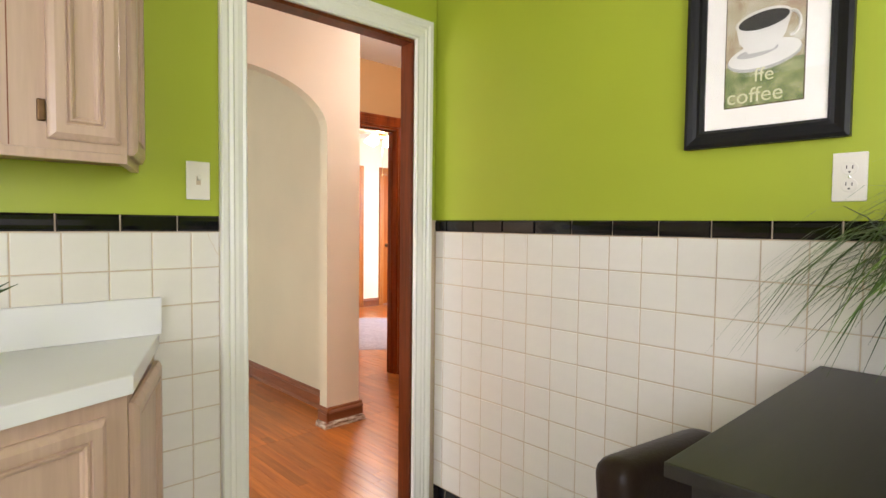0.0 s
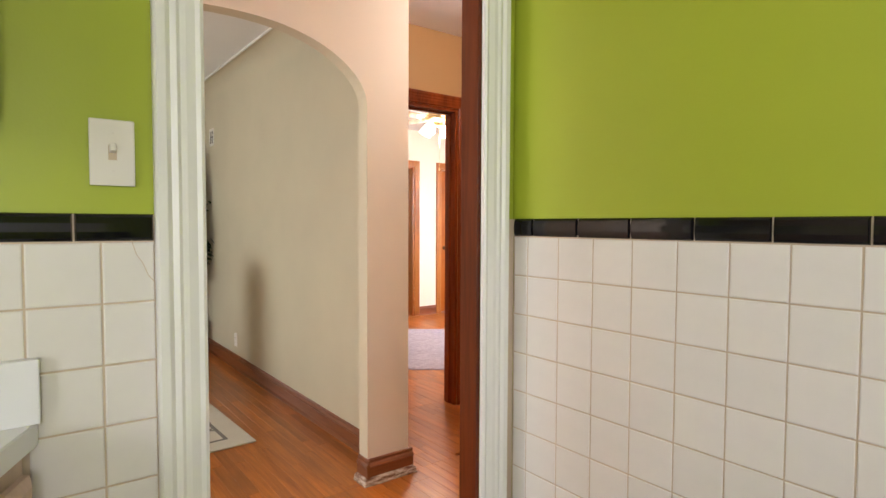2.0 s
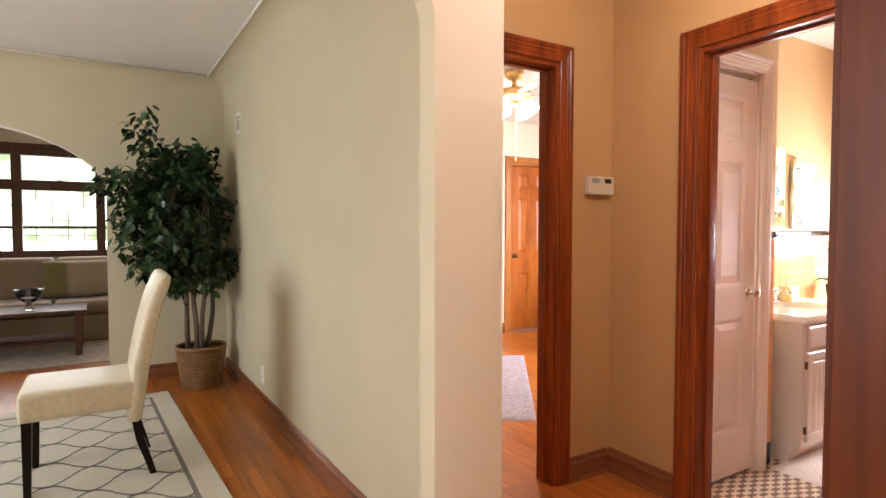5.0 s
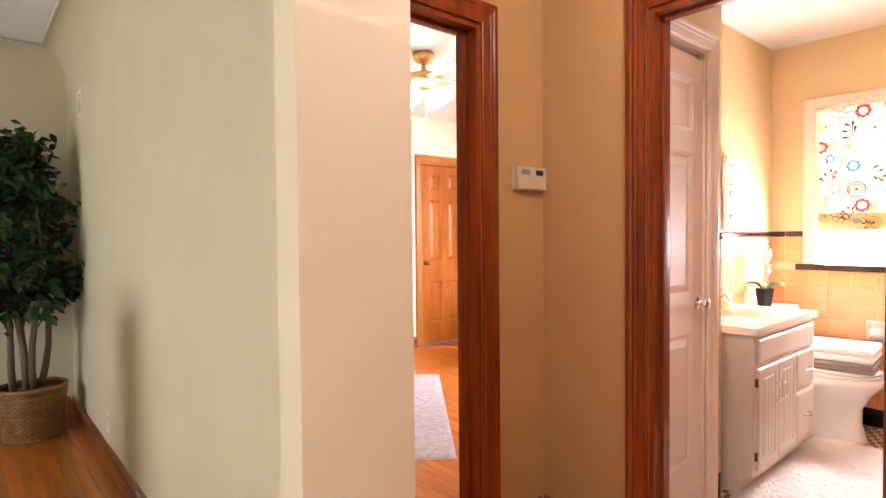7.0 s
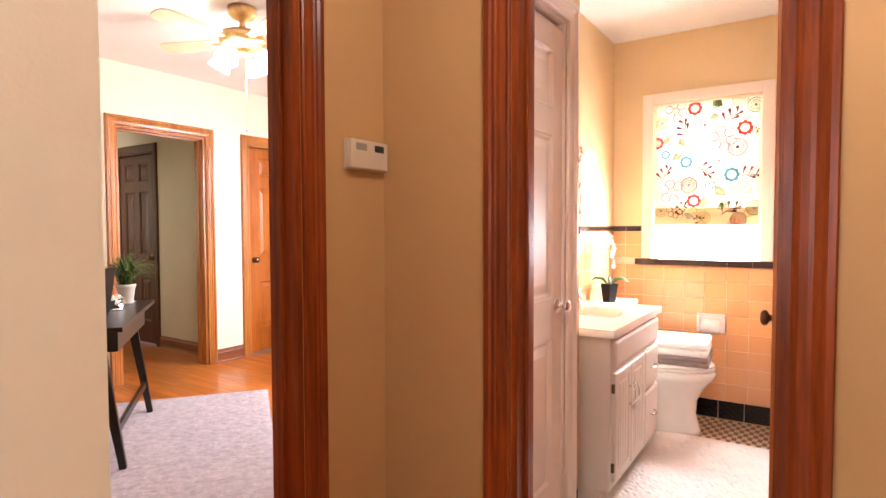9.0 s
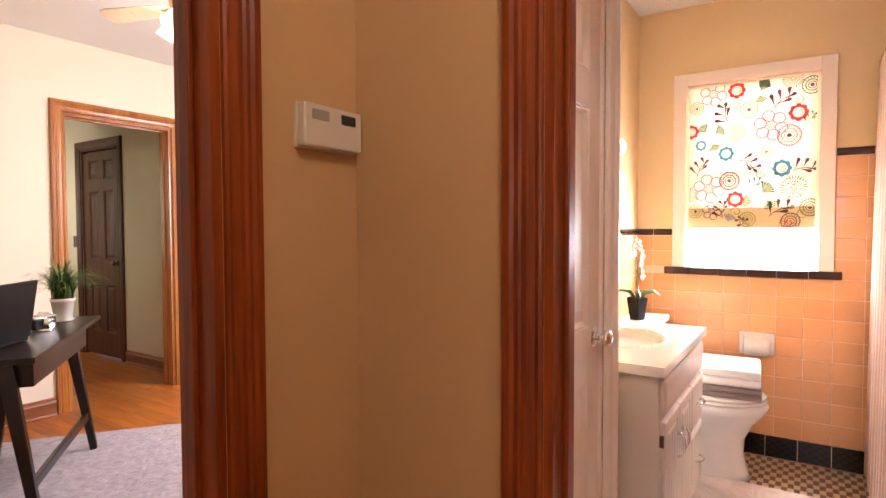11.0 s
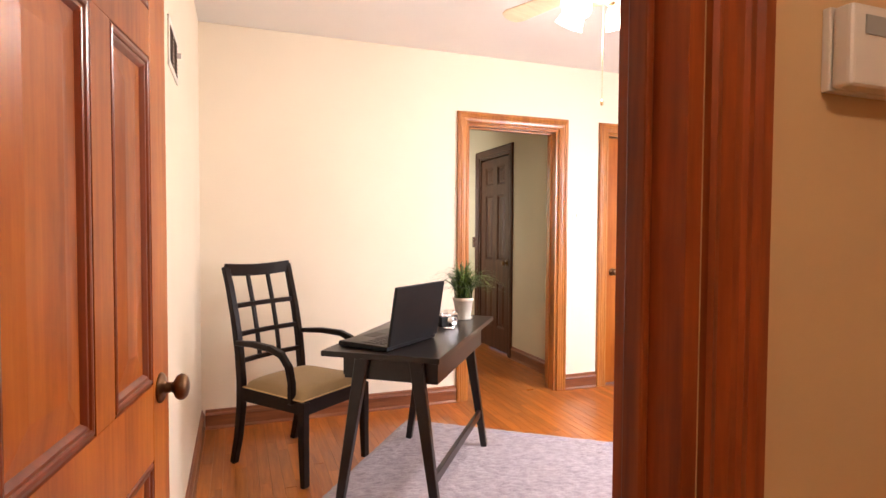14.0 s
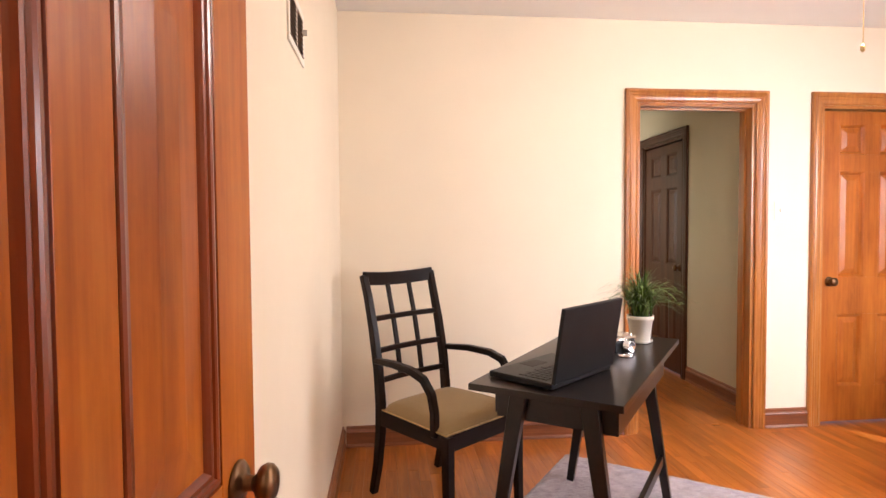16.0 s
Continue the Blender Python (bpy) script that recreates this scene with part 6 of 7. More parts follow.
    for u, v, q, t, m in ((0.56, 0.045, 0.055, 0.7, "green"), (0.66, 0.05, 0.052, 2.6, "green"), (0.57, 0.10, 0.040, -1.3, "green"), (0.14, 0.32, 0.048, 2.2, "green"), (0.22, 0.33, 0.046, 0.5, "green"), (0.20, 0.40, 0.044, -1.2, "green"), (0.60, 0.76, 0.060, 0.8, "green"), (0.53, 0.82, 0.050, 3.0, "green"), (0.64, 0.81, 0.050, -1.0, "green"), (0.33, 0.955, 0.045, 1.2, "grey")):
        ginkgo(u, v, q, math.pi - t, m)
    for u, v, q, t in ((0.39, 0.16, 0.028, 0.4), (0.86, 0.16, 0.028, 2.0), (0.58, 0.63, 0.026, 3.2), (0.40, 0.89, 0.030, 0.2), (0.90, 0.90, 0.028, 4.0)):
        curl(u, v, q, t, "olive")


window_shade()


# light bar and mirror over the vanity
def mirror_cabinet():
    root = empty("mirror_cabinet", (4.25, YBL, 1.27), 0, "mirrored medicine cabinet over the vanity", "mirror")
    part("box", box(0, 0.43, -0.09, -0.001, 0, 0.50, 0.003), M_CHROME, root)
    part("mirror", box(0.012, 0.418, -0.0935, -0.0905, 0.012, 0.488), metal("silvered_mirror", (0.9, 0.9, 0.9), 0.02, 0.01), root, "mirror glass")


mirror_cabinet()
bar_root = empty("vanity_light", (4.97, YBL, 1.49), 0, "vertical chrome light bar with round globe bulbs", "wall lamp")
part("backplate", box(-0.055, 0.055, -0.03, -0.001, -0.23, 0.23, 0.006), M_CHROME, bar_root)
M_BULB = glow("lit_globe_bulb", (1.0, 0.86, 0.66), 5.0)
for k, z in enumerate((-0.152, 0.0, 0.152)):
    part("socket", lathe([(0.026, 0), (0.026, 0.02), (0.020, 0.026)], 16, Matrix.Translation((0, -0.03, z)) @ Matrix.Rotation(math.pi / 2, 4, "X")), M_CHROME, bar_root, "", True)
    part("bulb", lathe([(0.0, -0.04), (0.02, -0.035), (0.035, -0.02), (0.04, 0.0), (0.035, 0.02), (0.02, 0.035), (0.0, 0.04)], 18, Matrix.Translation((0, -0.09, z))), M_BULB, bar_root, "glowing round bulb", True)


def bath_mat():
    root = empty("bath_mat", (4.67, 2.86, 0.0), 0, "fluffy cream bath mat on the mosaic floor", "mat")
    rng = random.Random(4)
    bm = bmesh.new()
    nx, ny = 90, 50
    g = []
    for i in range(nx + 1):
        col = []
        for j in range(ny + 1):
            u, v = i / nx, j / ny
            edge = min(1.0, min(u, 1 - u) * 18, min(v, 1 - v) * 11)
            col.append(bm.verts.new((-0.66 + 1.32 * u, -0.36 + 0.72 * v, 0.002 + 0.016 * edge ** 0.5 + rng.uniform(-0.004, 0.004) * edge)))
        g.append(col)
    for i in range(nx):
        for j in range(ny):
            bm.faces.new((g[i][j], g[i + 1][j], g[i + 1][j + 1], g[i][j + 1]))
    part("shag", bm, cloth("cream_shag", (0.80, 0.72, 0.66), 180, 1.0, 0.06), root)


bath_mat()


def bath_tub():
    root = empty("bathtub", (4.6, 2.06, 0), 0, "white bathtub behind the shower curtain", "bathtub")
    part("apron", box(-1.1, 1.14, 0.30, 0.36, 0, 0.42, 0.01), M_PORC, root)
    part("rim", box(-1.1, 1.14, -0.36, 0.36, 0.4205, 0.45, 0.008), M_PORC, root)
    cur = empty("shower_curtain", (0, 0, 0), 0, "brown pleated shower curtain hanging from a rod", "curtain")
    bm = bmesh.new()
    rows = []
    for z in (0.05, 0.4, 1.0, 1.6, 2.03):
        row = []
        for k in range(161):
            x = 4.05 + 1.62 * k / 160
            amp = 0.020 + 0.022 * (1 - z / 2.03)
            row.append(bm.verts.new((x, 2.455 + amp * math.sin(k * 0.62 + 0.6 * math.sin(k * 0.13)), z)))
        rows.append(row)
    for a, b in zip(rows, rows[1:]):
        for k in range(160):
            bm.faces.new((a[k], a[k + 1], b[k + 1], b[k]))
    part("cloth", bm, cloth("brown_curtain_cloth", (0.46, 0.30, 0.22), 200, 0.4, 0.06), cur, "", True)
    part("rod", tube([(XH2 + 0.01, 2.455, 2.06), (XBW - 0.002, 2.455, 2.06)], 0.012, 10), M_CHROME, cur, "chrome rod", True)


bath_tub()
bath_door = door_leaf("panel_door", 0.64, 2.0, 0.036, M_DOOR, "open red-brown varnished bathroom door with bronze knob", SIX)
knob_set(bath_door, 0.58, 0.92, 0.036, M_BRONZE, "dark bronze rosette")
bath_door.matrix_world = pose(XH2 + 0.004, BD0 + 0.024, 0.012, 0, 0, 1)


# ---- study ----
def study_rug():
    root = empty("area_rug", (3.47, 5.565, 0), math.degrees(math.atan2(-0.82, 1.08)), "mottled grey-lavender shag rug lying askew on the floor", "rug")
    rng = random.Random(2)
    bm = bmesh.new()
    nx, ny = 80, 110
    g = []
    for i in range(nx + 1):
        col = []
        for j in range(ny + 1):
            u, v = i / nx, j / ny
            e = min(1.0, min(u, 1 - u) * 30, min(v, 1 - v) * 40)
            col.append(bm.verts.new((-0.68 + 1.36 * u + rng.uniform(-0.003, 0.003), -0.94 + 1.88 * v + rng.uniform(-0.003, 0.003), 0.002 + 0.010 * e ** 0.5 + rng.uniform(-0.0025, 0.0025) * e)))
        g.append(col)
    for i in range(nx):
        for j in range(ny):
            bm.faces.new((g[i][j], g[i + 1][j], g[i + 1][j + 1], g[i][j + 1]))
    part("woven_field", bm, cloth("mottled_grey_pile", (0.39, 0.34, 0.375), 120, 1.0, 0.28, 0.95, 22), root)


study_rug()
M_BLACKWY = wood("black_brown_table_wood", (0.005, 0.0032, 0.0025), (0.017, 0.010, 0.007), "x", 0.3, 0.1, 1.0, 0.0, False, 0.35)


def writing_desk():
    """Long side along local x."""
    root = empty("writing_desk", (3.318, 5.868, 0), 53.8, "black-brown wooden writing desk with splayed legs", "desk")
    part("desktop", box(-0.575, 0.575, -0.26, 0.26, 0.733, 0.757, 0.003), M_BLACKWY, root)
    part("case", box(-0.44, 0.44, -0.215, 0.215, 0.612, 0.7325, 0.003), M_BLACKWY, root)
    for k in (-1, 1):
        part("drawer", box(0.004 if k > 0 else -0.43, 0.43 if k > 0 else -0.004, 0.2155, 0.226, 0.622, 0.725, 0.002), M_BLACKWY, root)
    for x in (-1, 1):
        for y in (-1, 1):
            part("leg", bar([(x * 0.452, y * 0.120, 0.731), (x * 0.472, y * 0.231, 0.012)], [0.060, 0.034], 0.034, None, 0.003, (1, 0, 0)), M_BLACKWY, root)
    part("stretcher", box(-0.450, 0.450, -0.213, -0.192, 0.185, 0.228, 0.002), M_BLACKWY, root)


writing_desk()


def laptop():
    root = empty("laptop", (3.172, 5.548, 0.7572), 39.6, "open black laptop standing on the desk", "laptop")
    base = part("base", box(-0.195, 0.195, 0.0, 0.262, 0.002, 0.024, 0.005), M_BLACKP, root)
    key = paint("black_keycap", (0.02, 0.02, 0.021), 0.5)
    rng = random.Random(6)
    for r in range(5):
        n = 14 if r < 4 else 8
        for k in range(n):
            w = 0.345 / n
            if r == 4 and k in (3, 4):
                continue
            x = -0.1725 + k * w
            y = 0.035 + r * 0.0235
            part("key", box(x + 0.001, x + w - 0.001, y, y + 0.0205, 0.0238, 0.0268, 0.0015, None, 1), key, base)
    part("key", box(-0.043, 0.043, 0.129, 0.1495, 0.0238, 0.0268, 0.0015, None, 1), key, base)
    part("touchpad", box(-0.045, 0.045, 0.178, 0.238, 0.0236, 0.0246, 0.001), M_SLOT, base)
    m = Matrix.Translation((0, 0.004, 0.022)) @ Matrix.Rotation(radians(9), 4, "X")
    lid = part("lid", box(-0.195, 0.195, -0.014, 0.0, 0.0, 0.255, 0.006, m, 3), M_BLACKP, root, "black laptop lid")
    part("screen", box(-0.178, 0.178, 0.0002, 0.001, 0.018, 0.24, 0, m), glaze("dark_screen", (0.008, 0.008, 0.010), 0.1), lid)
    for x in (-0.12, 0.12):
        part("hinge", tube([(x - 0.025, 0.004, 0.024), (x + 0.025, 0.004, 0.024)], 0.006, 8), M_BLACKP, root)


laptop()


def vintage_camera():
    root = empty("vintage_camera", (3.49, 5.95, 0.7572), 25, "small silver vintage camera on the desk", "camera")
    part("body", box(-0.062, 0.062, -0.018, 0.018, 0.0, 0.052, 0.008, None, 3), M_BLACKP, root, "black leatherette body")
    part("top_plate", box(-0.063, 0.063, -0.019, 0.019, 0.0525, 0.068, 0.005, None, 3), M_CHROME, root, "silver top plate")
    part("finder", prism([(-0.02, 0.068), (0.02, 0.068), (0.014, 0.086), (-0.014, 0.086)], 0.036, Matrix.Translation((0, -0.018, 0)), None, 0.002), M_CHROME, root)
    turn = Matrix.Translation((0, -0.018, 0.030)) @ Matrix.Rotation(math.pi / 2, 4, "X")
    part("lens", lathe([(0.027, 0), (0.027, 0.01), (0.024, 0.012), (0.024, 0.03), (0.021, 0.032), (0.018, 0.028), (0, 0.026)], 24, turn), M_CHROME, root, "silver lens barrel", True)
    for x in (-0.045, 0.045):
        part("dial", lathe([(0.010, 0.068), (0.010, 0.077), (0.0, 0.078)], 14, Matrix.Translation((x, 0, 0))), M_CHROME, root, "", True)
    part("lens_cap", lathe([(0.03, 0), (0.03, 0.008), (0.026, 0.012), (0, 0.012)], 20, Matrix.Translation((-0.06, -0.07, 0))), M_CHROME, root, "silver lens cap", True)


vintage_camera()
grass_plant("grass_plant", (3.655, 6.135, 0.7572), 340, 0.40, 0.26, 0.058, 0.125, "grassy green plant in a small cream pot on the desk", 9, M_POT)


def desk_chair():
    """Armchair facing local -y."""
    root = empty("arm_chair", (2.775, 6.285, 0), 38, "black wooden armchair with grid back and tan seat", "chair")
    M = M_BLACKW
    back = lambda z: 0.235 + 0.125 * max(0.0, (z - 0.45) / 0.62) ** 1.55
    for x in (-0.215, 0.215):
        pts = [(x, 0.30, 0.0), (x, 0.262, 0.15), (x, 0.238, 0.32), (x, back(0.45), 0.45), (x, back(0.62), 0.62), (x, back(0.8), 0.8), (x, back(0.95), 0.95), (x * 1.02, back(1.06), 1.06)]
        part("back_leg", bar(pts, [0.034, 0.04, 0.046, 0.046, 0.042, 0.038, 0.034, 0.03], 0.036, None, 0.004, (1, 0, 0)), M, root)
        part("front_leg", bar([(x * 1.06, -0.235, 0.42), (x * 1.06, -0.238, 0.2), (x * 1.06, -0.246, 0.0)], [0.046, 0.040, 0.028], 0.042, None, 0.004, (1, 0, 0)), M, root)
        arm = [(x * 1.08, back(0.66) - 0.01, 0.66), (x * 1.16, 0.10, 0.672), (x * 1.20, -0.04, 0.668), (x * 1.20, -0.12, 0.645), (x * 1.18, -0.165, 0.59), (x * 1.14, -0.175, 0.51), (x * 1.10, -0.165, 0.43), (x * 1.08, -0.160, 0.40)]
        part("arm", bar(arm, [0.026, 0.030, 0.032, 0.034, 0.034, 0.034, 0.034, 0.034], 0.034, None, 0.005, (1, 0, 0)), M, root)
    # curved cross rails and uprights of the back grid
    def rail(z, h, t=0.02):
        pts = [(u * 0.205, back(z) + 0.018 * (1 - u * u), z) for u in (-1, -0.5, 0, 0.5, 1)]
        return bar(pts, t, h, None, 0.003, (0, 0, 1))
    crest = [(u * 0.222, back(1.04) + 0.018 * (1 - u * u), 1.034 + 0.012 * u * u) for u in (-1, -0.75, -0.5, -0.25, 0, 0.25, 0.5, 0.75, 1)]
    part("crest_rail", bar(crest, 0.026, 0.066, None, 0.004, (0, 0, 1)), M, root)
    for z in (0.56, 0.70, 0.85):
        part("rail", rail(z, 0.026), M, root)
    for u in (-0.34, 0.34):
        pts = [(u * 0.205, back(z) + 0.018 * (1 - u * u) + 0.002, z) for z in (0.56, 0.7, 0.85, 1.01)]
        part("upright", bar(pts, 0.016, 0.024, None, 0.003, (1, 0, 0)), M, root)
    bm = bmesh.new()
    for a in ((-0.225, 0.225, -0.25, -0.225), (-0.205, 0.205, 0.215, 0.24), (-0.232, -0.207, -0.225, 0.22), (0.207, 0.232, -0.225, 0.22)):
        add_box(bm, *a, 0.355, 0.425, 0.003)
    part("seat_frame", bm, M, root)
    bm = bmesh.new()
    n = 20
    g = []
    for i in range(n + 1):
        col = []
        for j in range(n + 1):
            u, v = -1 + 2 * i / n, -1 + 2 * j / n
            e = (1 - abs(u) ** 5) * (1 - abs(v) ** 5)
            col.append(bm.verts.new((u * (0.235 - 0.012 * v), -0.015 + v * 0.232, 0.4255 + 0.055 * max(0.0, e) ** 0.4)))
        g.append(col)
    for i in range(n):
        for j in range(n):
            bm.faces.new((g[i][j], g[i + 1][j], g[i + 1][j + 1], g[i][j + 1]))
    seat = part("seat", bm, cloth("tan_seat_fabric", (0.30, 0.20, 0.085), 300, 0.5, 0.08, 0.8), root, "padded tan fabric seat", True)
    part("piping", tube([(q[0], q[1], 0.429) for q in ((-0.245, -0.245), (0.245, -0.245), (0.225, 0.215), (-0.225, 0.215), (-0.245, -0.245))], 0.004, 6), M_BRASS, seat)


desk_chair()


def slipper_chair():
    root = empty("slipper_chair", (5.40, 5.75, 0), -68.5, "charcoal upholstered armless chair with wooden legs", "chair")
    fab = cloth("charcoal_velvet", (0.045, 0.038, 0.042), 200, 0.5, 0.15, 0.85, 6, 0.1)
    part("seat", box(-0.31, 0.31, -0.33, 0.33, 0.18, 0.43, 0.035, None, 4), fab, root, "", True)
    part("backrest", bar([(0, 0.29, 0.40), (0, 0.33, 0.62), (0, 0.39, 0.88)], [0.12, 0.11, 0.08], 0.62, None, 0.02, (1, 0, 0)), fab, root, "", True)
    for x in (-0.26, 0.26):
        for y in (-0.28, 0.26):
            part("leg", lathe([(0.016, 0.0), (0.020, 0.06), (0.028, 0.18)], 12, Matrix.Translation((x, y, 0))), M_CAS, root, "red-brown wooden leg", True)


slipper_chair()
wall_vent((XBL, 5.43, 1.90), 90, 0.29, 0.17, "ivory wall vent with dark louvres high on the wall")
outlet((2.458, YB, 0.272), 0, "ivory power outlet above the baseboard")
switch_plate((4.972, YB, 1.388), 0, "ivory light switch beside the closet door")
switch_plate((4.99, 9.05, 1.13), -90, "dark brown switch plate on the corridor wall", M_DARKDOOR)


def ceiling_fan():
    at = (3.93, 5.27)
    root = empty("ceiling_fan", (*at, TOP - 0.105), 0, "brass ceiling fan with pale blades and four lit glass shades", "ceiling fan")
    part("canopy", lathe([(0.08, 0.105), (0.08, 0.065), (0.06, 0.04), (0.02, 0.025), (0.018, 0.0), (0.03, -0.03), (0.065, -0.04)], 28), M_BRASS, root, "", True)
    part("motor", lathe([(0.065, -0.04), (0.125, -0.05), (0.135, -0.07), (0.130, -0.105), (0.10, -0.122), (0.05, -0.128), (0.045, -0.15), (0.052, -0.16), (0.046, -0.178), (0.0, -0.182)], 32), M_BRASS, root, "polished brass motor housing", True)
    blade_wood = wood("pale_oak_blade", (0.60, 0.46, 0.30), (0.76, 0.64, 0.47), "x", 0.4, 0.2)
    for k in range(5):
        t = Matrix.Rotation(radians(72 * k + 38), 4, "Z")
        arm = part("blade_iron", box(0.09, 0.20, -0.018, 0.018, -0.098, -0.092, 0.002, t), M_BRASS, root, "brass blade bracket")
        out = [(0.17, -0.045), (0.50, -0.062), (0.535, -0.050), (0.55, -0.02), (0.55, 0.02), (0.535, 0.050), (0.50, 0.062), (0.17, 0.045)]
        part("blade", prism([(x, z) for x, z in out], 0.006, t @ Matrix.Translation((0, 0, -0.096)) @ Matrix.Rotation(radians(90 + 11), 4, "X")), blade_wood, arm, "pale oak blade")
    lit = glow("lit_frosted_glass", (1.0, 0.88, 0.70), 3.5)
    for k in range(4):
        a = radians(90 * k + 20)
        c, s = math.cos(a), math.sin(a)
        part("lamp_arm", tube([(0.03 * c, 0.03 * s, -0.165), (0.08 * c, 0.08 * s, -0.175), (0.105 * c, 0.105 * s, -0.165), (0.112 * c, 0.112 * s, -0.15)], 0.007, 8), M_BRASS, root, "", True)
        m = Matrix.Translation((0.115 * c, 0.115 * s, -0.16)) @ Matrix.Rotation(a, 4, "Z") @ Matrix.Rotation(radians(-32), 4, "Y")
        part("shade", lathe([(0.022, 0.0), (0.034, -0.012), (0.052, -0.04), (0.058, -0.07), (0.066, -0.095), (0.060, -0.095), (0.030, -0.10), (0.0, -0.10)], 20, m), lit, root, "glowing frosted glass shade", True)
    part("pull_chain", tube([(0.02, 0.0, -0.18), (0.02, 0.0, -0.60)], 0.0016, 5), M_BRASS, root)
    part("pull_knob", lathe([(0, -0.625), (0.007, -0.618), (0.007, -0.605), (0, -0.595)], 10, Matrix.Translation((0.02, 0, 0))), M_BRASS, root)


ceiling_fan()


# ---- wall tiles ----
def tile_mesh(name, w, h, t, material, bev=0.003, curve=0.0):
    """A glazed tile lying against y=0 and facing -y, its lower left corner at the origin."""
    g, b = 0.0011, bev
    vs, fs = [], []
    rings = [(0.0, 0.0), (0.0, t - b), (b * 0.35, t - b * 0.3), (b, t)]
    if curve:
        rings = [(0.0, 0.0), (0.0, t - b), (b * 0.5, t), (b * 2, t + curve * 0.7), (h * 0.33, t + curve)]
    for i, d in rings:
        i += g
        vs += [(i if not curve else min(i, g + b), -d, i), (w - (i if not curve else min(i, g + b)), -d, i), (w - (i if not curve else min(i, g + b)), -d, h - i), (i if not curve else min(i, g + b), -d, h - i)]
    for k in range(len(rings) - 1):
        for q in range(4):
            fs.append((4 * k + q, 4 * k + (q + 1) % 4, 4 * k + 4 + (q + 1) % 4, 4 * k + 4 + q))
    n = 4 * (len(rings) - 1)
    fs.append((n, n + 1, n + 2, n + 3))
    me = bpy.data.meshes.new(name)
    me.from_pydata(vs, [], fs)
    me.materials.append(material)
    return me


TILE_RNG = random.Random(11)


def lay(name, parent, joints_u, joints_z, place, turn, material, t=WT, skip=None, curve=0.0):
    """Tiles between neighbouring joints; place(u) gives the world x and y of a tile's left edge."""
    shared = {}
    for ua, ub in zip(joints_u, joints_u[1:]):
        for za, zb in zip(joints_z, joints_z[1:]):
            if skip and skip((ua + ub) / 2, (za + zb) / 2):
                continue
            key = (round(abs(ub - ua), 4), round(zb - za, 4))
            if key not in shared:
                shared[key] = tile_mesh(name, *key, t, material, 0.003, curve)
            ob = new(name, shared[key])
            ob.parent = parent
            x, y = place(min(ua, ub) if turn == 0 else max(ua, ub))
            ob.matrix_local = pose(x, y, za, TILE_RNG.gauss(0, 0.25), 0, turn + TILE_RNG.gauss(0, 0.25))


def joints(start, stop, pitch, phase):
    """Joint lines at phase + k * pitch between start and stop, with the ends."""
    k0 = math.ceil((start + 0.012 - phase) / pitch)
    out = [start]
    while phase + k0 * pitch < stop - 0.012:
        out.append(phase + k0 * pitch)
        k0 += 1
    return out + [stop]


objs = bpy.data.objects
ROWS_Z = [0.129 + 0.110 * k for k in range(11)]
wr, wl = objs["wall_kitchen_right"], objs["wall_kitchen_door"]
part("grout", box(XK + 0.002, XK + WT + 0.001, -2.0, YK + 0.003, 0, 1.278), M_GROUT, wr)
part("grout", box(-2.0, KD0 - 0.086, YK + 0.002, YK + WT + 0.001, 0, 1.278), M_GROUT, wl)
part("grout", box(KD1 + 0.089, XK, YK + 0.002, YK + WT + 0.001, 0, 1.278), M_GROUT, wl)
back_r = lambda u: (XK + WT, u)
back_l = lambda u: (u, YK + WT)
lay("tile", wr, joints(-0.5, YK, 0.1106, 1.724), ROWS_Z, back_r, -90, M_TILE)
lay("cap_tile", wr, joints(-0.6, YK, 0.1525, 1.397), [1.229, 1.280], back_r, -90, M_BLACKT, WT, None, 0.006)
lay("base_tile", wr, joints(-0.6, YK, 0.1525, 1.397), [0.0, 0.129], back_r, -90, M_BLACKT)
lay("tile", wl, joints(-0.35, KD0 - 0.088, 0.1106, 0.4925), ROWS_Z, back_l, 0, M_TILE, WT, lambda u, z: u < 0.44 and z < 0.85)
lay("cap_tile", wl, joints(-0.4, KD0 - 0.088, 0.1525, 0.563), [1.229, 1.280], back_l, 0, M_BLACKT, WT, None, 0.006)
lay("base_tile", wl, joints(0.46, KD0 - 0.088, 0.1525, 0.563), [0.0, 0.129], back_l, 0, M_BLACKT)
crack = tube([(0.650, YK - 0.0004, 1.232), (0.658, YK - 0.0004, 1.205), (0.668, YK - 0.0004, 1.19), (0.676, YK - 0.0004, 1.168), (0.686, YK - 0.0004, 1.155)], 0.0009, 5)
part("crack", crack, M_GROUT, wl)

# bathroom tiles
ww, wv, wc = objs["wall_bath_window"], objs["wall_bath_vanity"], objs["wall_linen_closet"]
BZ = [0.12 + 0.109 * k for k in range(11)]
part("grout", box(XBW + 0.002, XBW + WT + 0.001, 1.72, 2.625, 0, 1.64), M_GROUTW, ww)
part("grout", box(XBW + 0.002, XBW + WT + 0.001, 2.625, YBL + 0.004, 0, 1.03), M_GROUTW, ww)
part("grout", box(XBW + 0.002, XBW + WT + 0.001, 3.412, YBL + 0.004, 1.03, 1.225), M_GROUTW, ww)
part("grout", box(XBC, XBW, YBL + 0.002, YBL + WT + 0.001, 0, 1.225), M_GROUTW, wv)
part("grout", box(3.996, XBC, YBC + 0.002, YBC + WT + 0.001, 0, 1.225), M_GROUTW, wc)
back_w = lambda u: (XBW + WT, u)
back_v = lambda u: (u, YBL + WT)
back_c = lambda u: (u, YBC + WT)
lay("tile", ww, joints(2.3, YBL, 0.128, 2.625), BZ[:8] + [0.985], back_w, -90, M_PEACH)
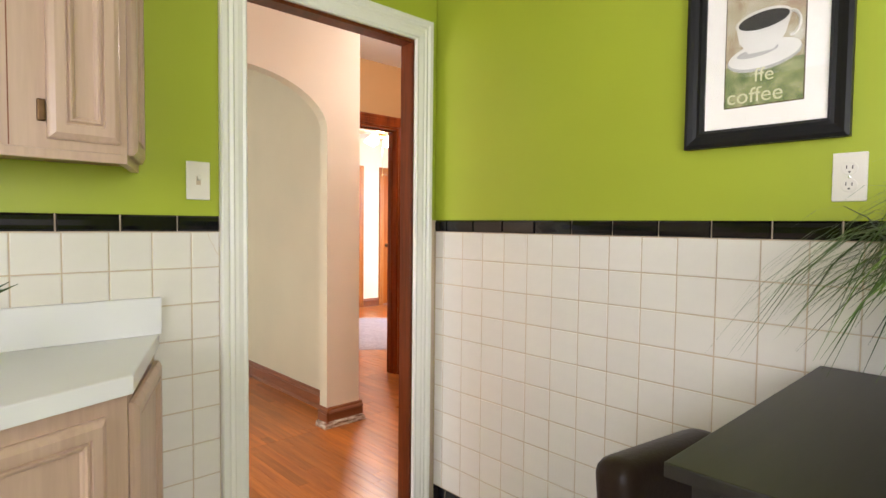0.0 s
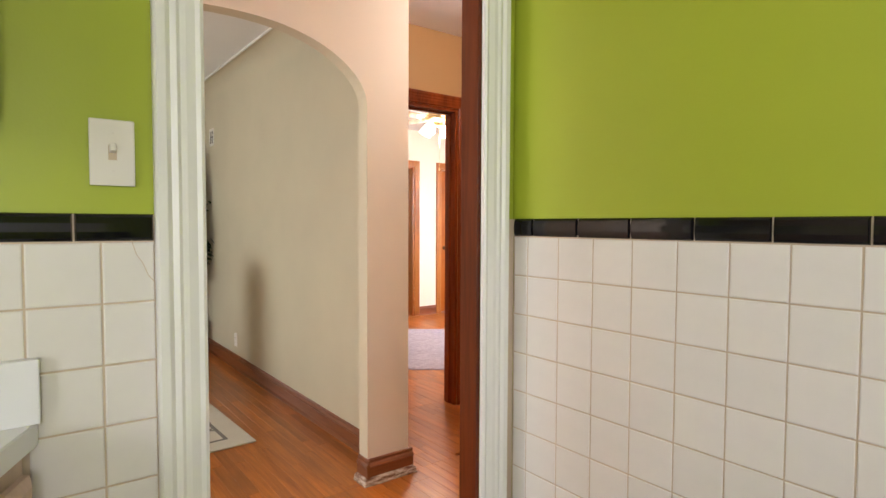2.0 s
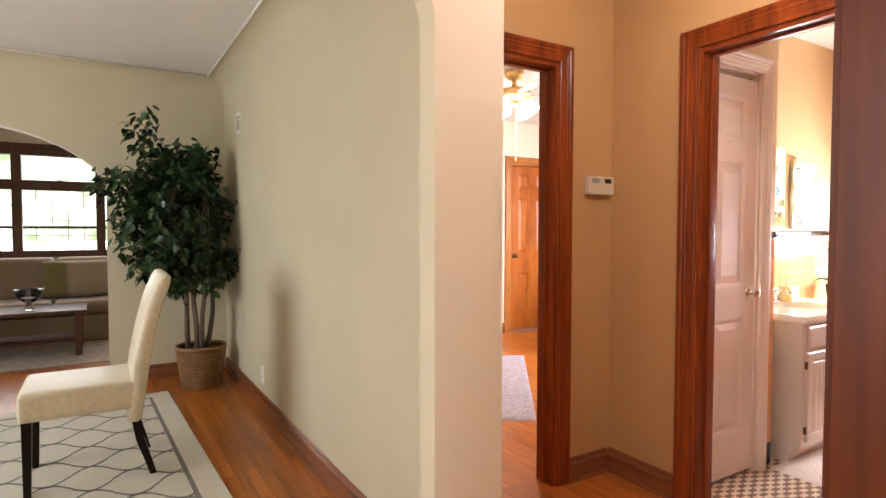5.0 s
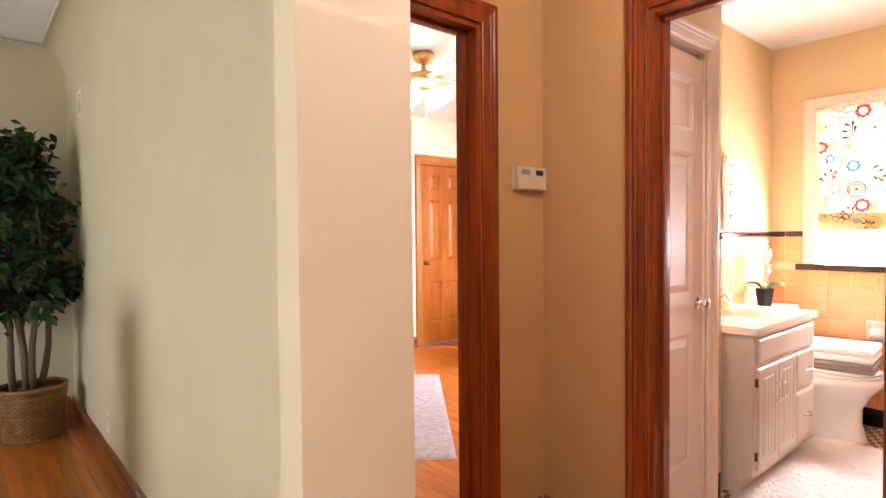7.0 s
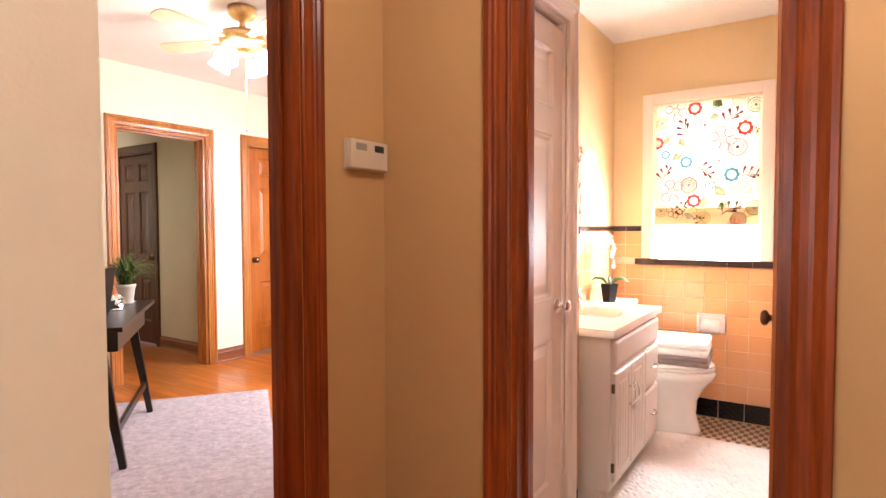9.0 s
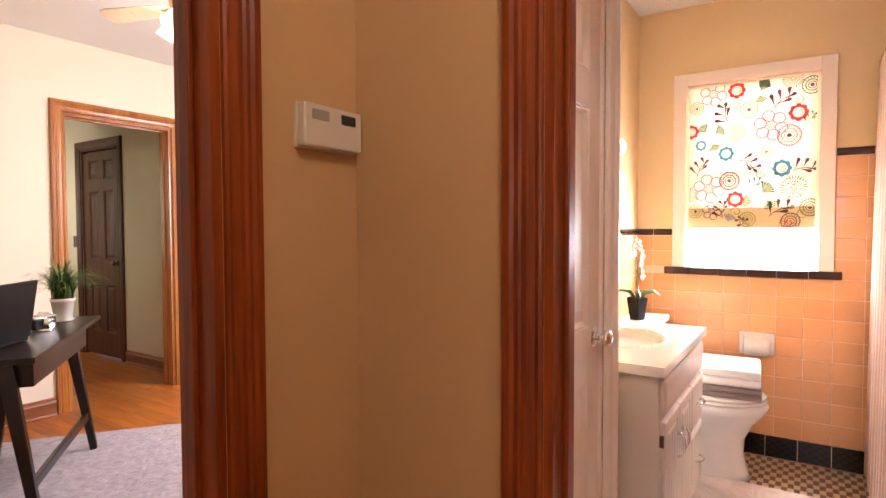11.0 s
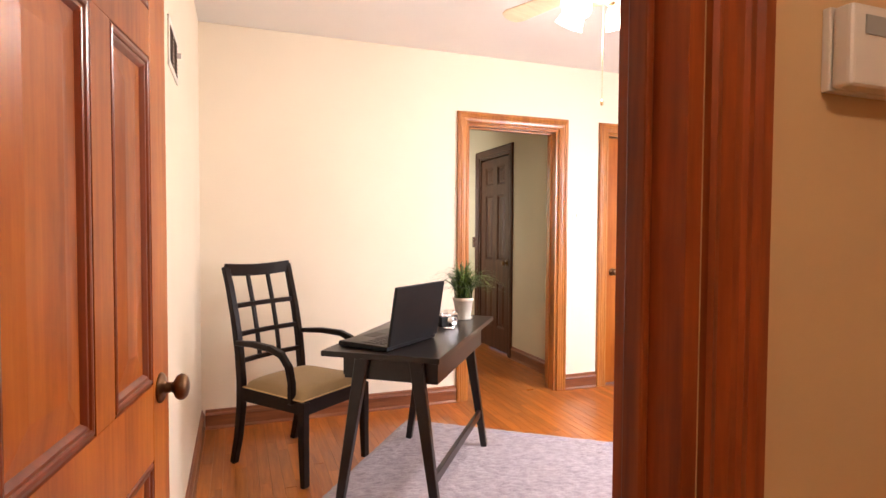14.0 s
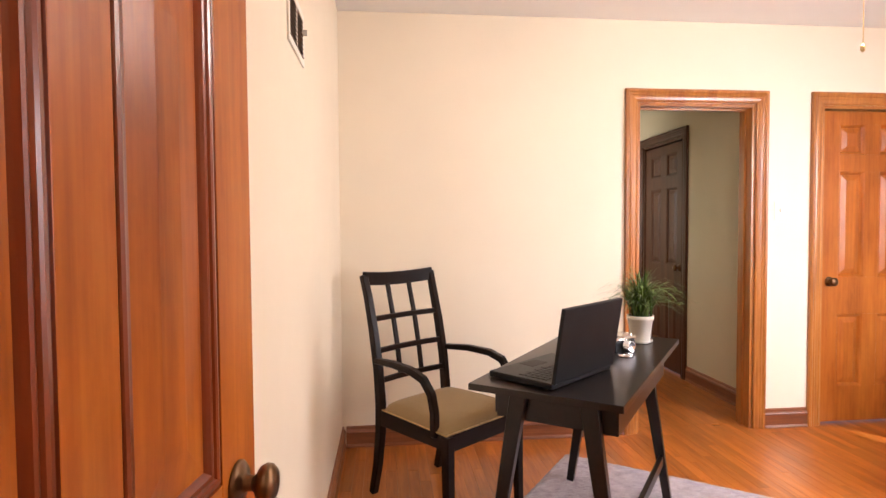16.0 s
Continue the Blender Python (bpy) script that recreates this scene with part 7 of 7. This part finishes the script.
lay("tile", ww, joints(2.3, 2.628, 0.128, 2.625), [0.985 + 0.1055 * k for k in range(7)], back_w, -90, M_PEACH)
lay("tile", ww, joints(3.412, YBL, 0.128, 2.625), [1.03, 1.12, 1.21], back_w, -90, M_PEACH)
lay("cap_tile", ww, joints(2.3, 2.628, 0.15, 2.62), [1.618, 1.66], back_w, -90, M_BROWNT, WT, None, 0.005)
lay("cap_tile", ww, joints(3.412, YBL, 0.15, 2.62), [1.21, 1.25], back_w, -90, M_BROWNT, WT, None, 0.005)
lay("base_tile", ww, joints(2.3, YBL, 0.15, 2.62), [0.0, 0.12], back_w, -90, M_BLACKT)
lay("tile", wv, joints(XBC, XBW, 0.109, 4.16), [0.75, 0.86, 0.97, 1.08, 1.21], back_v, 0, M_PEACH)
lay("cap_tile", wv, joints(XBC, XBW, 0.15, 4.16), [1.21, 1.25], back_v, 0, M_BROWNT, WT, None, 0.005)
lay("tile", wc, [3.996, XBC], BZ[:10] + [1.21], back_c, 0, M_PEACH)
lay("cap_tile", wc, [3.996, XBC], [1.21, 1.25], back_c, 0, M_BROWNT, WT, None, 0.005)
lay("base_tile", wc, [3.996, XBC], [0.0, 0.12], back_c, 0, M_BLACKT)


def mosaic():
    """Basket-weave floor of cream bars with brown dots between them."""
    sets = {"cream": ([], []), "brown": ([], [])}
    c = 0.052
    i = 0
    x = XH2 - 0.04
    while x < XBW:
        j = 0
        y = 2.44
        while y < YBL:
            kind = "cream" if (i + j) % 2 else "brown"
            hx, hy = (c / 2 - 0.0015, c / 4 - 0.0012) if (i + j) % 2 else (c / 2 - 0.0015, c / 4 - 0.0012)
            v, f = sets[kind]
            n = len(v)
            cx, cy = x + c / 2, y + c / 4
            for z, s in ((-0.006, 0), (-0.0008, 0), (0.0, 0.0012)):
                v += [(cx - hx + s, cy - hy + s, z), (cx + hx - s, cy - hy + s, z), (cx + hx - s, cy + hy - s, z), (cx - hx + s, cy + hy - s, z)]
            for k in (0, 4):
                f += [(n + k + q, n + k + (q + 1) % 4, n + k + 4 + (q + 1) % 4, n + k + 4 + q) for q in range(4)]
            f.append((n + 8, n + 9, n + 10, n + 11))
            y += c / 2
            j += 1
        x += c
        i += 1
    for kind, mat in (("cream", glaze("cream_mosaic", (0.62, 0.50, 0.33), 0.3, 0.05)), ("brown", glaze("brown_mosaic", (0.16, 0.075, 0.03), 0.3, 0.05))):
        me = bpy.data.meshes.new("mosaic")
        me.from_pydata(*[sets[kind][0], [], sets[kind][1]])
        me.materials.append(mat)
        ob = new("mosaic", me)
        ob.parent = objs["floor_bath"]
        ob["kind"] = "stuff"


mosaic()


# ---- floor strips ----
def strips(name, x0, x1, y0, y1, parent, singles):
    """Oak strip flooring laid along y. singles: a stretch (x, x, y, y) whose strips are parts of their own."""
    rng = random.Random(name)
    w, gap = 0.057, 0.0005
    shared = {}
    verts, faces = [], []
    x = x0
    while x < x1 - 0.005:
        xe = min(x + w, x1)
        y = y0 - rng.uniform(0, 0.8)
        while y < y1:
            ye = y + rng.choice((0.5, 0.7, 0.9, 1.1))
            a, b = max(y, y0), min(ye, y1)
            if b - a > 0.03:
                key = (round(xe - x, 4), round(b - a, 4))
                cx, cy = (x + xe) / 2, (a + b) / 2
                hw, hl, e = (xe - x) / 2 - gap / 2, (b - a) / 2 - gap / 2, 0.0006
                vs = [(-hw, -hl, -0.01), (hw, -hl, -0.01), (hw, hl, -0.01), (-hw, hl, -0.01), (-hw, -hl, -e), (hw, -hl, -e), (hw, hl, -e), (-hw, hl, -e),
                      (-hw + e, -hl + e, 0), (hw - e, -hl + e, 0), (hw - e, hl - e, 0), (-hw + e, hl - e, 0)]
                fs = [(8, 9, 10, 11)] + [(p + k, p + (k + 1) % 4, p + 4 + (k + 1) % 4, p + 4 + k) for p in (0, 4) for k in range(4)]
                if singles and singles[0] < cx < singles[1] and singles[2] < cy < singles[3]:
                    if key not in shared:
                        me = bpy.data.meshes.new("plank")
                        me.from_pydata(vs, [], fs)
                        me.materials.append(M_PLANK)
                        shared[key] = me
                    ob = new("plank", shared[key])
                    ob.parent = parent
                    ob.location = (cx, cy, rng.uniform(-0.0004, 0.0002))
                else:
                    n = len(verts)
                    verts += [(p[0] + cx, p[1] + cy, p[2]) for p in vs]
                    faces += [tuple(i + n for i in f) for f in fs]
            y = ye
        x = xe
    if verts:
        me = bpy.data.meshes.new("planks")
        me.from_pydata(verts, [], faces)
        me.materials.append(M_PLANKJ)
        ob = new("planks", me)
        ob.parent = parent
        ob["kind"] = "stuff"


fl = sheet("floor", -2.62, XBR + 0.12, YK2 - 0.07, 10.02, -0.06, -0.0085, M_SUB)
strips("hall", -1.5, XH2 - 0.05, YK2 - 0.07, YP, fl, (1.2, 3.0, 2.0, YH2))
strips("hall_end", XPR - 0.02, XH2 - 0.05, YP, YH2, fl, (2.0, 3.0, 2.0, YH2))
strips("bedroom", XBL - 0.03, XBR + 0.05, YH2, YB + 0.1, fl, (2.2, 3.6, YH2, 6.99))
strips("dining", -2.0, XDIN + 0.02, YP + 0.001, YDF + 0.1, fl, None)
strips("living", -2.5, 2.3, YDF + 0.1, 9.9, fl, None)
strips("corridor", 3.88, 5.1, YB + 0.1, 9.6, fl, None)
